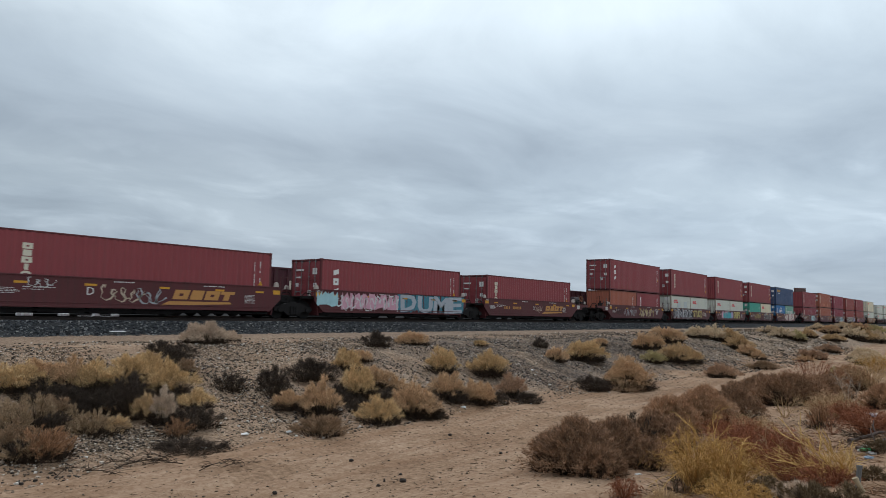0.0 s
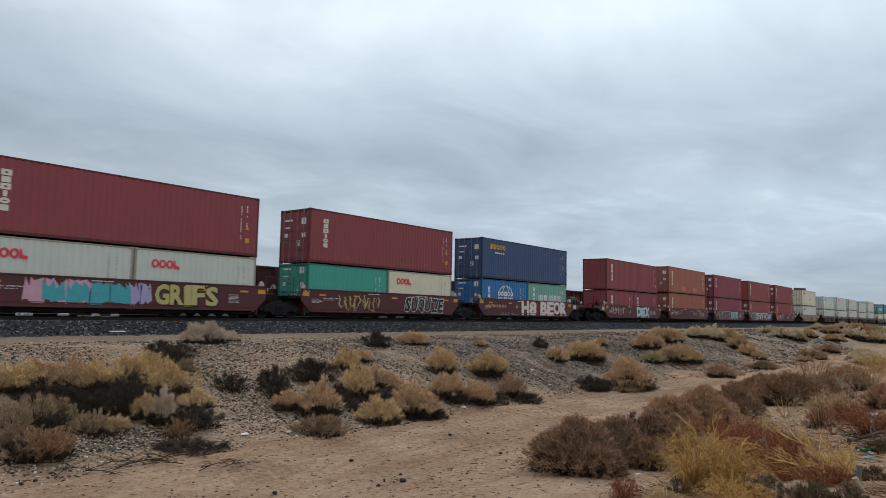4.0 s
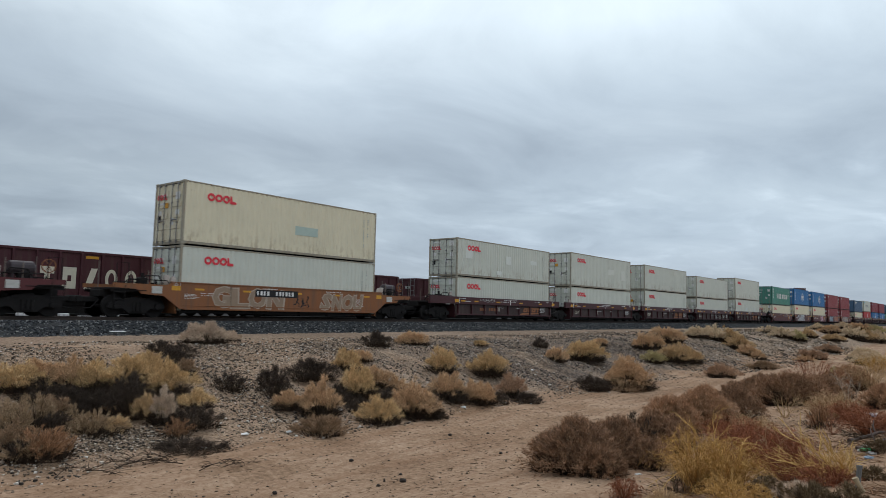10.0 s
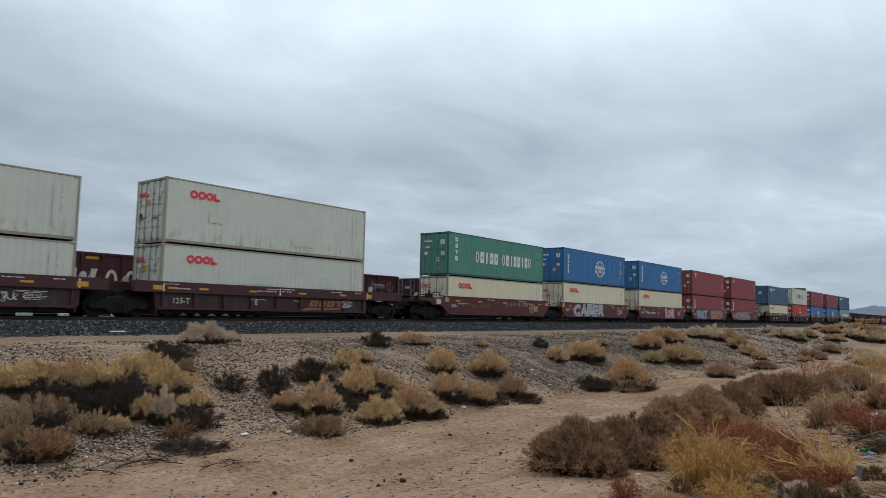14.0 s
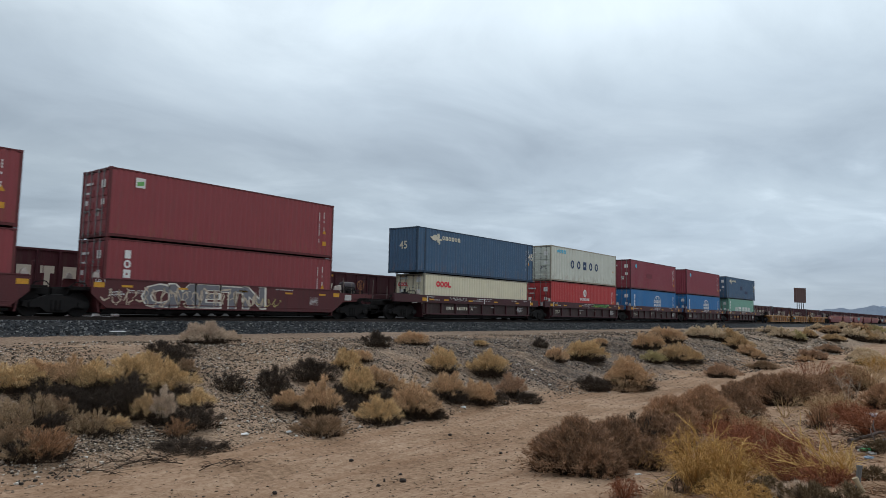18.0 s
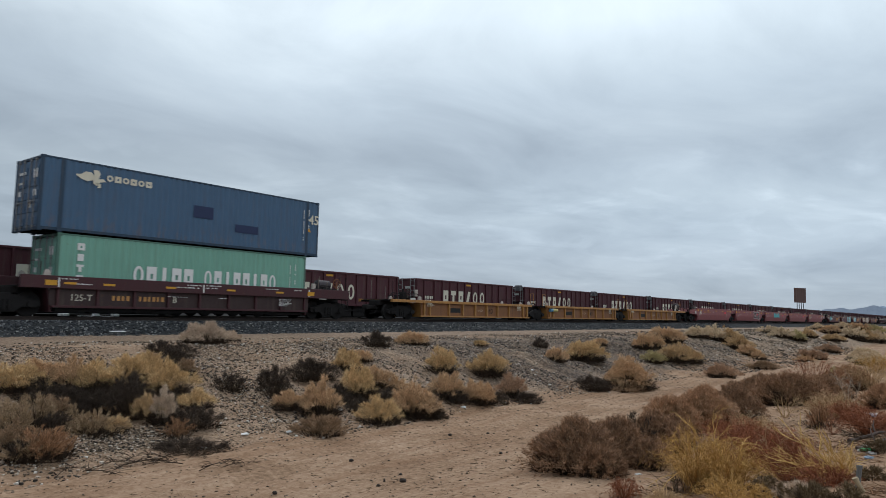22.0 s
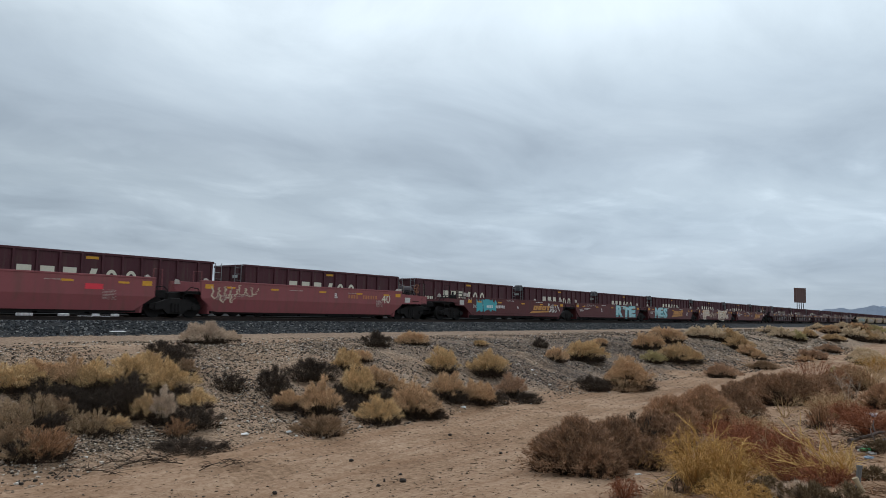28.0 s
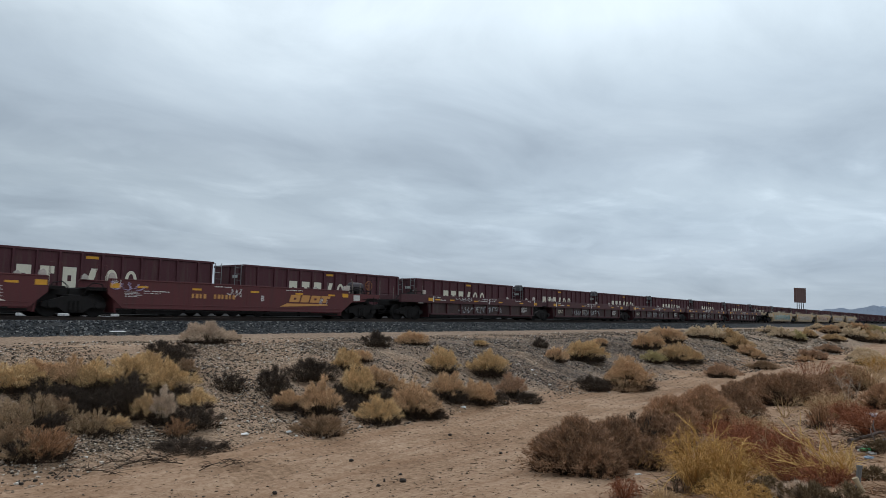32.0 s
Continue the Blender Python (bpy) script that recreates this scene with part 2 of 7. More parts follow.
def raw_words(text, grow, slant):
    """Built-in lettering, one unit high, as vertices and faces."""
    key = (text, grow, slant)
    if key not in WORDS:
        cu = bpy.data.curves.new("words", "FONT")
        cu.body, cu.size, cu.offset, cu.extrude, cu.resolution_u, cu.shear = text, 1.0, grow, 0.5, 2, slant
        ob = bpy.data.objects.new("words", cu)
        scene.collection.objects.link(ob)
        bpy.context.view_layer.update()
        me = bpy.data.meshes.new_from_object(ob.evaluated_get(bpy.context.evaluated_depsgraph_get()))
        bpy.data.objects.remove(ob)
        bpy.data.curves.remove(cu)
        co = np.zeros(len(me.vertices) * 3)
        me.vertices.foreach_get("co", co)
        WORDS[key] = (co.reshape(-1, 3), [tuple(p.vertices) for p in me.polygons])
        bpy.data.meshes.remove(me)
    return WORDS[key]


def words(text, height, width=None, grow=0.0, thick=0.004, slant=0.0):
    """Built-in lettering as a mesh in x and z, from the lower left, facing -y; fitted to a width."""
    key = (text, height, width, grow, thick, slant)
    if key not in WORDS:
        co, faces = raw_words(text, grow, slant)
        lo, hi = co.min(0), co.max(0)
        k = height / (hi[1] - lo[1])
        kx = width / (hi[0] - lo[0]) if width else k
        done = np.stack([(co[:, 0] - lo[0]) * kx, -co[:, 2] * thick, (co[:, 1] - lo[1]) * k], 1)
        me = bpy.data.meshes.new("words")
        me.from_pydata(done.tolist(), [], faces)
        me.update()
        WORDS[key] = me
    return WORDS[key]


# all letters are drawn once, while the scene is still nearly empty
for _c in sorted(set("DUMEXN2STUDZGRIFSUQH8BEORTAVICABWLPY13K")):
    for _g in (0.075, 0.04):
        for _s in (0.0, 0.2):
            raw_words(_c, _g, _s)
for _t in ("45", "40", "125-T", "125 T", "A", "B", "C", "D", "E"):
    raw_words(_t, 0.0, 0.0)
raw_words("45", 0.014, 0.0)

# ---- ground ----
def ease(a, b, x):
    s = np.clip((x - a) / (b - a), 0, 1)
    return s * s * (3 - 2 * s)


def straight(a, b, x):
    return np.clip((x - a) / (b - a), 0, 1)


def wave(x, y, n, size, seed):
    """A sum of slanting sine waves: cheap rolling ground."""
    r = np.random.RandomState(seed)
    out = np.zeros_like(np.asarray(x, float) + np.asarray(y, float))
    for k in range(n):
        a, ph, f = r.uniform(0, 2 * math.pi), r.uniform(0, 2 * math.pi), r.uniform(0.6, 1.7) * 2 * math.pi / size
        out = out + np.sin((x * math.cos(a) + y * math.sin(a)) * f + ph)
    return out / math.sqrt(n)


def foot(x):
    """Where the embankment meets the sandy track."""
    return 12.95 + 0.35 * np.sin(x * 0.21 + 0.6) + 0.22 * np.sin(x * 0.57 + 2.0) - 1.7 * ease(27.0, 42.0, x) * (1 - ease(66.0, 95.0, x))


def brow(x):
    return 20.2 + 0.35 * np.sin(x * 0.16 + 1.1) + 0.2 * np.sin(x * 0.43)


def ground_height(x, y):
    x, y = np.asarray(x, float), np.asarray(y, float)
    f, b = foot(x), brow(x)
    s = straight(f, b, y)
    z = -1.05 - 0.95 * ease(-0.5, 5.0, y) - 0.35 * ease(5.0, 8.5, y)
    slope = s + 0.10 * np.sin(s * math.pi) - 0.05 * np.sin(2 * s * math.pi)
    z = z + 1.70 * slope + 0.20 * straight(b, 25.6, y)
    # rills that rain has cut down the slope
    rill = np.clip(np.sin(x * 1.05 + 0.35 * y + 1.3 * np.sin(x * 0.23)) - 0.35, 0, 1) * np.sin(np.clip(s, 0, 1) * math.pi)
    z = z - 0.34 * rill
    cut = np.abs(np.sin(x * 0.82 - 0.55 * y + 0.9 * np.sin(x * 0.31 + y * 0.4)))
    z = z - 0.16 * ease(9.0, 16.0, x) * (1 - cut) ** 3 * np.sin(np.clip(s, 0, 1) * math.pi)
    z = z + 0.05 * wave(x, y, 9, 2.3, 3) * np.sin(np.clip(s, 0, 1) * math.pi) + 0.012 * wave(x, y, 9, 0.55, 4) * (y < 26)
    # wheel ruts of the sandy track
    bend = 0.25 * np.sin(x * 0.12)
    for at, wide, deep in ((9.2, 0.13, 0.05), (10.1, 0.16, 0.06), (10.8, 0.12, 0.045), (11.75, 0.16, 0.06), (12.3, 0.10, 0.035)):
        z = z - deep * np.exp(-((y - at - bend - 0.12 * np.sin(x * 0.31 + at)) / wide) ** 2)
    z = z + 0.05 * wave(x, y, 7, 6.0, 8) * (1 - ease(12.0, 14.0, y)) * ease(-3, 3, y)
    far = ease(48.0, 56.0, y)
    return z - far * 1.1 - 2.4 * ease(46, 400, y) + far * 0.25 * wave(x, y, 6, 70.0, 9)


def spread(lo, hi, step, reach, growth=1.16):
    """Even steps from lo to hi, then ever longer ones out to reach on both sides."""
    mid = list(np.arange(lo, hi, step))
    out, s, p = [], step, hi
    while p < reach:
        out.append(p)
        s *= growth
        p += s
    inn, s, p = [], step, lo - step
    while p > -reach:
        inn.append(p)
        s *= growth
        p -= s
    return np.array(inn[::-1] + mid + out)


def sheet(name, xs, ys, height):
    gx, gy = np.meshgrid(xs, ys, indexing="ij")
    gz = height(gx, gy)
    nx, ny = gx.shape
    i = np.arange(nx * ny).reshape(nx, ny)
    faces = np.stack([i[:-1, :-1], i[1:, :-1], i[1:, 1:], i[:-1, 1:]], -1).reshape(-1, 4)
    me = bpy.data.meshes.new(name)
    me.from_pydata(np.stack([gx, gy, gz], -1).reshape(-1, 3).tolist(), [], faces.tolist())
    me.polygons.foreach_set("use_smooth", [True] * len(me.polygons))
    me.update()
    return me


def build_ground():
    m, t, b = earth("desert_sand", [(0.36, (0.165, 0.099, 0.059)), (0.48, (0.312, 0.200, 0.126)), (0.62, (0.465, 0.322, 0.219))], (0.10, 0.062, 0.04), 1.0, 1.2)
    # gravel lies over the sand of the slope and thins out on the track
    co = t.nodes.new("ShaderNodeTexCoord")
    sep = t.nodes.new("ShaderNodeSeparateXYZ")
    t.links.new(co.outputs["Object"], sep.inputs[0])
    rough = noise_of(t, 0.55, 7, 0.65)
    edge = maths(t, "ADD", sep.outputs[1], maths(t, "MULTIPLY", maths(t, "SUBTRACT", rough, 0.5), 5.0))
    on = ramp(t, [(0.0, (0, 0, 0)), (0.12, (0.9, 0.9, 0.9)), (0.80, (0.9, 0.9, 0.9)), (1.0, (0.30, 0.30, 0.30))], maths(t, "DIVIDE", maths(t, "SUBTRACT", edge, 12.7), 8.6, True))
    stone = t.nodes.new("ShaderNodeTexVoronoi")
    stone.inputs["Scale"].default_value = 26.0
    t.links.new(co.outputs["Object"], stone.inputs["Vector"])
    chip = ramp(t, [(0.0, (0.045, 0.035, 0.029)), (0.40, (0.185, 0.138, 0.100)), (0.75, (0.40, 0.295, 0.21)), (1.0, (0.68, 0.55, 0.43))], stone.outputs["Color"])
    # dark ballast has washed down the slope in slanting tongues
    lean = t.nodes.new("ShaderNodeMapping")
    lean.inputs["Rotation"].default_value = (0, 0, radians(28))
    lean.inputs["Scale"].default_value = (0.85, 0.16, 0.5)
    t.links.new(co.outputs["Object"], lean.inputs[0])
    tongue = node(t, "ShaderNodeTexNoise", Scale=1.3, Detail=6, Roughness=0.6)
    t.links.new(lean.outputs[0], tongue.inputs["Vector"])
    spill = ramp(t, [(0.38, (0, 0, 0)), (0.52, (1, 1, 1))], tongue.outputs["Fac"])
    reach = maths(t, "DIVIDE", maths(t, "SUBTRACT", sep.outputs[0], 15.0), 9.0, True)
    reach = maths(t, "MULTIPLY", reach, maths(t, "SUBTRACT", 1.0, maths(t, "DIVIDE", maths(t, "SUBTRACT", sep.outputs[0], 40.0), 22.0, True)))
    dark_chip = ramp(t, [(0.0, (0.022, 0.019, 0.018)), (0.5, (0.070, 0.057, 0.050)), (0.85, (0.16, 0.128, 0.108)), (1.0, (0.50, 0.41, 0.34))], stone.outputs["Color"])
    chipped = mix(t, maths(t, "MULTIPLY", maths(t, "MULTIPLY", spill.outputs[0], reach), 0.8), chip.outputs[0], dark_chip.outputs[0])
    patchy = ramp(t, [(0.36, (0, 0, 0)), (0.56, (1, 1, 1))], noise_of(t, 1.7, 8, 0.7))
    along = maths(t, "ADD", maths(t, "MULTIPLY", maths(t, "DIVIDE", maths(t, "SUBTRACT", sep.outputs[0], 10.0), 17.0, True), 0.50), 0.22)
    fac = maths(t, "MULTIPLY", on.outputs[0], maths(t, "ADD", maths(t, "MULTIPLY", patchy.outputs[0], 0.45), along), True)
    below = b.inputs["Base Color"].links[0].from_socket
    # tyres have streaked the sand along the track
    streak = ramp(t, [(0.46, (0, 0, 0)), (0.60, (1, 1, 1))], noise_of(t, 1.0, 7, 0.62, (0.16, 2.6, 1)))
    below = mix(t, maths(t, "MULTIPLY", streak.outputs[0], 0.42), below, (0.235, 0.128, 0.072))
    # a walked strip of pale dust runs along the top of the bank
    strip = ramp(t, [(0.0, (0, 0, 0)), (0.3, (0.42, 0.42, 0.42)), (1.0, (0.6, 0.6, 0.6))], maths(t, "DIVIDE", maths(t, "SUBTRACT", maths(t, "ADD", sep.outputs[1], maths(t, "MULTIPLY", maths(t, "SUBTRACT", rough, 0.5), 2.5)), 21.3), 4.0, True))
    grit = ramp(t, [(0.40, (0.13, 0.10, 0.08)), (0.52, (0.30, 0.235, 0.18)), (0.66, (0.48, 0.395, 0.31))], noise_of(t, 9.0, 9, 0.75))
    dust = mix(t, 0.45, grit.outputs[0], chip.outputs[0])
    t.links.new(mix(t, strip.outputs[0], mix(t, fac, below, chipped), dust), b.inputs["Base Color"])
    xs = spread(4.0, 70.0, 0.16, 3200)
    ys = spread(2.0, 26.0, 0.12, 3200)
    g = new("ground", sheet("ground", xs, ys, ground_height))
    g.data.materials.append(m)
    tagged(g, "pale desert sand with gravelly embankment and wheel ruts", "ground", kind="structure")


build_ground()


def stones(name, spots, sizes, material, label, category, seed, tall=0.6):
    """Many loose stones in one mesh: each an uneven eight-cornered lump."""
    r = np.random.RandomState(seed)
    n = len(spots)
    base = np.array([[x, y, z] for x in (-1, 1) for y in (-1, 1) for z in (-1, 1)], float) * 0.5
    v = base[None] * r.uniform(0.55, 1.15, (n, 8, 3)) * sizes[:, None, None]
    v[:, :, 2] *= tall
    a = r.uniform(0, 2 * math.pi, n)
    c, s = np.cos(a)[:, None], np.sin(a)[:, None]
    v = np.stack([v[:, :, 0] * c - v[:, :, 1] * s, v[:, :, 0] * s + v[:, :, 1] * c, v[:, :, 2]], -1) + spots[:, None]
    f = np.array([[0, 1, 3, 2], [4, 6, 7, 5], [0, 4, 5, 1], [2, 3, 7, 6], [0, 2, 6, 4], [1, 5, 7, 3]])
    faces = (f[None] + (np.arange(n) * 8)[:, None, None]).reshape(-1, 4)
    me = bpy.data.meshes.new(name)
    me.from_pydata(v.reshape(-1, 3).tolist(), [], faces.tolist())
    me.update()
    me.materials.append(material)
    return tagged(new(name, me), label, category, kind="stuff")


def stone_material(name, stops):
    m, t, b = fresh(name)
    geo = t.nodes.new("ShaderNodeNewGeometry")
    c = ramp(t, stops, geo.outputs["Random Per Island"]).outputs[0]
    t.links.new(mix(t, maths(t, "MULTIPLY", noise_of(t, 30, 4), 0.4), c, (0.05, 0.045, 0.04)), b.inputs["Base Color"])
    b.inputs["Roughness"].default_value = 0.9
    b.inputs["Specular IOR Level"].default_value = 0.2
    return m


def bed_height(y):
    """Ballast over both tracks: shoulder, tops level with the sleepers, a dip between."""
    y = np.asarray(y, float)
    z = -0.52 + 0.53 * straight(25.25, 26.85, y) - 0.09 * (ease(31.0, 32.0, y) - ease(33.2, 34.2, y))
    return z + 0.50 * ease(39.4, 41.6, y) - 1.1 * straight(43.0, 46.4, y)


def build_tracks():
    bed_m, t, b = earth("ballast_stone", [(0.3, (0.016, 0.017, 0.018)), (0.5, (0.040, 0.041, 0.042)), (0.72, (0.085, 0.085, 0.083))], (0.15, 0.145, 0.14), 1.6, 0.9)
    xs = np.concatenate([np.arange(-420, 4, 8.0), np.arange(4, 80, 0.25), np.arange(80, 400, 1.5), np.arange(400, 1500, 10.0)])
    ys = np.arange(25.0, 46.6, 0.17)

    def top(x, y):
        return bed_height(y) + 0.022 * wave(x, y, 9, 0.5, 21) + 0.02 * wave(x, y, 9, 1.7, 22)

    bed = new("ballast", sheet("ballast", xs, ys, top))
    bed.data.materials.append(bed_m)
    tagged(bed, "dark crushed-stone ballast under two tracks, banked up behind", "ballast", kind="structure")
    profile = [(-0.07, -0.17), (0.07, -0.17), (0.07, -0.155), (0.012, -0.13), (0.012, -0.045), (0.036, -0.035), (0.036, -0.004), (0.028, 0), (-0.028, 0), (-0.036, -0.004), (-0.036, -0.035), (-0.012, -0.045), (-0.012, -0.13), (-0.07, -0.155)]
    for k, centre in enumerate((TRACK_1, TRACK_2)):
        track = thing(f"railway_track_{k + 1}", "worn steel rails on sleepers bedded in dark ballast", "railway track", kind="structure")
        for side in (-0.755, 0.755):
            bm = bmesh.new()
            ends = [[bm.verts.new((x, centre + side + p, z + RAIL)) for p, z in profile] for x in (-420, 1500)]
            for i in range(len(profile)):
                j = (i + 1) % len(profile)
                bm.faces.new((ends[0][i], ends[0][j], ends[1][j], ends[1][i]))
            part("rail", bm, STEEL, track)
        bm = bmesh.new()
        for x in np.arange(2.0, 330.0, 0.56):
            box(bm, x, x + 0.22, centre - 1.3, centre + 1.3, RAIL - 0.32, RAIL - 0.165)
        tagged(part("sleepers", bm, plain("creosoted_timber", (0.055, 0.045, 0.038), 0.9), track), kind="stuff")
    r = np.random.RandomState(5)
    n = 26000
    x = 6 + 84 * r.rand(n) ** 1.6
    y = r.uniform(25.1, 28.0, n)
    s = r.uniform(0.03, 0.08, n)
    stones("ballast_stones", np.stack([x, y, bed_height(y) + s * 0.25], 1), s,
           stone_material("ballast_lumps", [(0.0, (0.016, 0.018, 0.021)), (0.45, (0.056, 0.062, 0.072)), (0.8, (0.15, 0.16, 0.17)), (0.95, (0.32, 0.32, 0.31)), (1.0, (0.6, 0.58, 0.54))]),
           "loose dark crushed stone on the shoulder of the track bed", "stones", 6)


build_tracks()

# ---- containers ----
CONTAINER_PAINT = {
    "maroon": ((0.265, 0.045, 0.052), 0.3), "wine": ((0.250, 0.038, 0.058), 0.3), "orange": ((0.36, 0.105, 0.060), 0.35), "silver": ((0.61, 0.635, 0.56), 0.4),
    "cream": ((0.74, 0.68, 0.50), 0.45), "green": ((0.07, 0.26, 0.20), 0.35), "sage": ((0.18, 0.40, 0.31), 0.4), "jade": ((0.05, 0.36, 0.27), 0.35),
    "navy": ((0.034, 0.074, 0.17), 0.3), "slate": ((0.050, 0.115, 0.205), 0.4), "blue": ((0.022, 0.165, 0.40), 0.3), "red": ((0.48, 0.045, 0.045), 0.3),
    "brick": ((0.285, 0.053, 0.044), 0.3)}
WORD_OF = {"maroon": "maroon", "wine": "dark wine red", "orange": "faded orange-red", "silver": "pale grey", "cream": "cream", "green": "green", "sage": "pale green",
           "jade": "bright green", "navy": "navy blue", "slate": "slate blue", "blue": "blue", "red": "bright red", "brick": "faded brick-red"}
WIDE = 2.438
SHARED = {}


def corrugated(length, height, pitch=0.278, depth=0.030, lie="y", back=False):
    """A folded steel wall along x, from z 0 to height; flat crests at y 0, troughs behind."""
    n = max(3, round(length / pitch))
    p = length / n
    xs, ys = [0.0], [0.0]
    for k in range(n):
        for fx, d in ((0.26, 0.0), (0.5, depth), (0.76, depth), (1.0, 0.0)):
            xs.append((k + fx) * p)
            ys.append(d)
    if back:
        ys = [-d for d in ys]
    bm = bmesh.new()
    lo = [bm.verts.new((x, y, 0)) for x, y in zip(xs, ys)]
    hi = [bm.verts.new((x, y, height)) for x, y in zip(xs, ys)]
    for i in range(len(xs) - 1):
        q = (lo[i], lo[i + 1], hi[i + 1], hi[i])
        bm.faces.new(q if not back else q[::-1])
    return bm


def container_meshes(length, height):
    """The meshes that all containers of one size share."""
    key = (length, height)
    if key in SHARED:
        return SHARED[key]
    d, post = {}, 0.11
    bm = bmesh.new()
    for x in (0.0, length - post):
        for y in (0.0, WIDE - post):
            block(bm, x, x + post, y, y + post, 0.0, height, 0.012)
    for y in (0.0, WIDE - 0.07):
        block(bm, 0.05, length - 0.05, y, y + 0.07, height - 0.075, height - 0.012, 0.008)
        block(bm, 0.05, length - 0.05, y + 0.028 if not y else y - 0.02, y + 0.09 if not y else y + 0.042, 0.05, 0.17, 0.008)
    for x in (0.0, length - 0.09):
        block(bm, x + 0.004, x + 0.086, 0.05, WIDE - 0.05, height - 0.12, height - 0.02, 0.008)
        block(bm, x + 0.004, x + 0.086, 0.05, WIDE - 0.05, 0.02, 0.15, 0.008)
    if length > 13:
        for x in (0.70, length - 0.70 - 0.16):
            block(bm, x, x + 0.16, -0.012, 0.1, 0.0, height - 0.01, 0.01)
            block(bm, x, x + 0.16, WIDE - 0.1, WIDE + 0.012, 0.0, height - 0.01, 0.01)
    d["frame"] = mesh_of("frame", bm)
    bm = bmesh.new()
    block(bm, -0.006, 0.172, -0.006, 0.156, -0.002, 0.116, 0.014)
    d["casting"] = mesh_of("corner_casting", bm)
    span = length - 2 * post
    d["near"] = mesh_of("side_panel", corrugated(span, height - 0.24))
    d["far"] = mesh_of("side_panel", corrugated(span, height - 0.24, back=True))
    bm = corrugated(WIDE - 2 * post, height - 0.26, 0.25, 0.045)
    d["end"] = mesh_of("front_wall", bm)
    bm = bmesh.new()
    n = int(length / 0.35)
    for k in range(n):
        box(bm, 0.1 + k * (length - 0.2) / n, 0.1 + (k + 0.62) * (length - 0.2) / n, 0.1, WIDE - 0.1, height - 0.045, height - 0.02)
    box(bm, 0.06, length - 0.06, 0.05, WIDE - 0.05, height - 0.055, height - 0.04)
    d["roof"] = mesh_of("roof", bm)
    bm = bmesh.new()
    box(bm, 0.06, length - 0.06, 0.06, WIDE - 0.06, 0.12, 0.17)
    for k in range(int(length / 0.6)):
        box(bm, 0.3 + 0.6 * k, 0.36 + 0.6 * k, 0.06, WIDE - 0.06, 0.03, 0.12)
    d["floor"] = mesh_of("floor", bm)
    # one door leaf, hinged at y 0, flat in the plane x = 0
    w, h = (WIDE - 2 * post) / 2 - 0.006, height - 0.29
    bm = bmesh.new()
    block(bm, 0.0, 0.045, 0.0, w, 0.0, h, 0.006)
    for k in range(5):
        block(bm, -0.03, 0.002, 0.09, w - 0.09, 0.06 + k * (h - 0.1) / 5, 0.06 + (k + 0.62) * (h - 0.1) / 5, 0.02)
    d["door"] = mesh_of("door", bm)
    bm = bmesh.new()
    rod(bm, (-0.055, 0, -0.10), (-0.055, 0, h + 0.10), 0.019, 6)
    for z in (0.02, 0.32 * h, 0.68 * h, h - 0.02):
        box(bm, -0.075, 0.0, -0.045, 0.045, z - 0.03, z + 0.03)
    d["rod"] = mesh_of("lock_rod", bm)
    bm = bmesh.new()
    block(bm, -0.10, -0.06, 0.0, 0.42, 0, 0.045, 0.008)
    box(bm, -0.09, 0.0, 0.38, 0.46, -0.03, 0.08)
    d["handle"] = mesh_of("door_handle", bm)
    SHARED[key] = d
    return d


def bars(cells, name="marking"):
    """Flat plates just proud of a wall: cells of x, z, width, height."""
    bm = bmesh.new()
    for x, z, w, h in cells:
        box(bm, x, x + w, -0.006, 0.002, z, z + h)
    return mesh_of(name, bm)


def dashes(cells, name="stencil", seed=1):
    """Rows of short strokes, like small worn writing: each cell of x, z, width, height is one line."""
    r = random.Random(seed)
    out = []
    for x, z, w, h in cells:
        if w < 2.5 * h:
            out.append((x, z, w, h))
            continue
        at = x
        while at < x + w:
            step = h * r.uniform(0.5, 0.8)
            if r.random() > 0.16:
                out.append((at, z + h * r.uniform(0.0, 0.15), step, h * r.uniform(0.75, 1.0)))
            at += step + h * 0.32
    return bars(out, name)


def shape(kind, w, h, lean=0.0):
    """One plain painted shape in the plane of x and z, from its lower left."""
    bm = bmesh.new()
    y0, y1, s = -0.006, 0.002, w * 0.26
    if kind == "ring":
        ring(bm, w / 2, h / 2, w / 2, h / 2, s, y0, y1)
    elif kind == "block":
        box(bm, w * 0.08, w * 0.92, y0, y1, 0, h)
    elif kind == "post":
        box(bm, w * 0.3, w * 0.7, y0, y1, 0, h)
    elif kind == "slot":
        for x0, x1, z0, z1 in ((0, 0.36, 0, 1), (0.64, 1, 0, 1), (0.36, 0.64, 0, 0.34), (0.36, 0.64, 0.62, 1)):
            box(bm, w * x0, w * x1, y0, y1, h * z0, h * z1)
    elif kind == "cap":
        box(bm, 0, w, y0, y1, h * 0.66, h)
        box(bm, w * 0.30, w * 0.70, y0, y1, 0, h * 0.66)
    elif kind == "foot":
        prism(bm, [(0, 0), (w * 0.85, 0), (w * 0.85, h * 0.30), (w * 0.32, h * 0.36), (w * 0.2, h), (0, h)], y0, y1)
    elif kind == "slant":
        prism(bm, [(0, 0), (w * 0.50, 0), (w, h), (w * 0.50, h)], y0, y1)
    elif kind == "wedge":
        prism(bm, [(0, 0), (w, h * 0.25), (w, h), (0, h * 0.7)], y0, y1)
    for v in bm.verts:
        v.co.x += v.co.z * lean
    return mesh_of("emblem", bm)


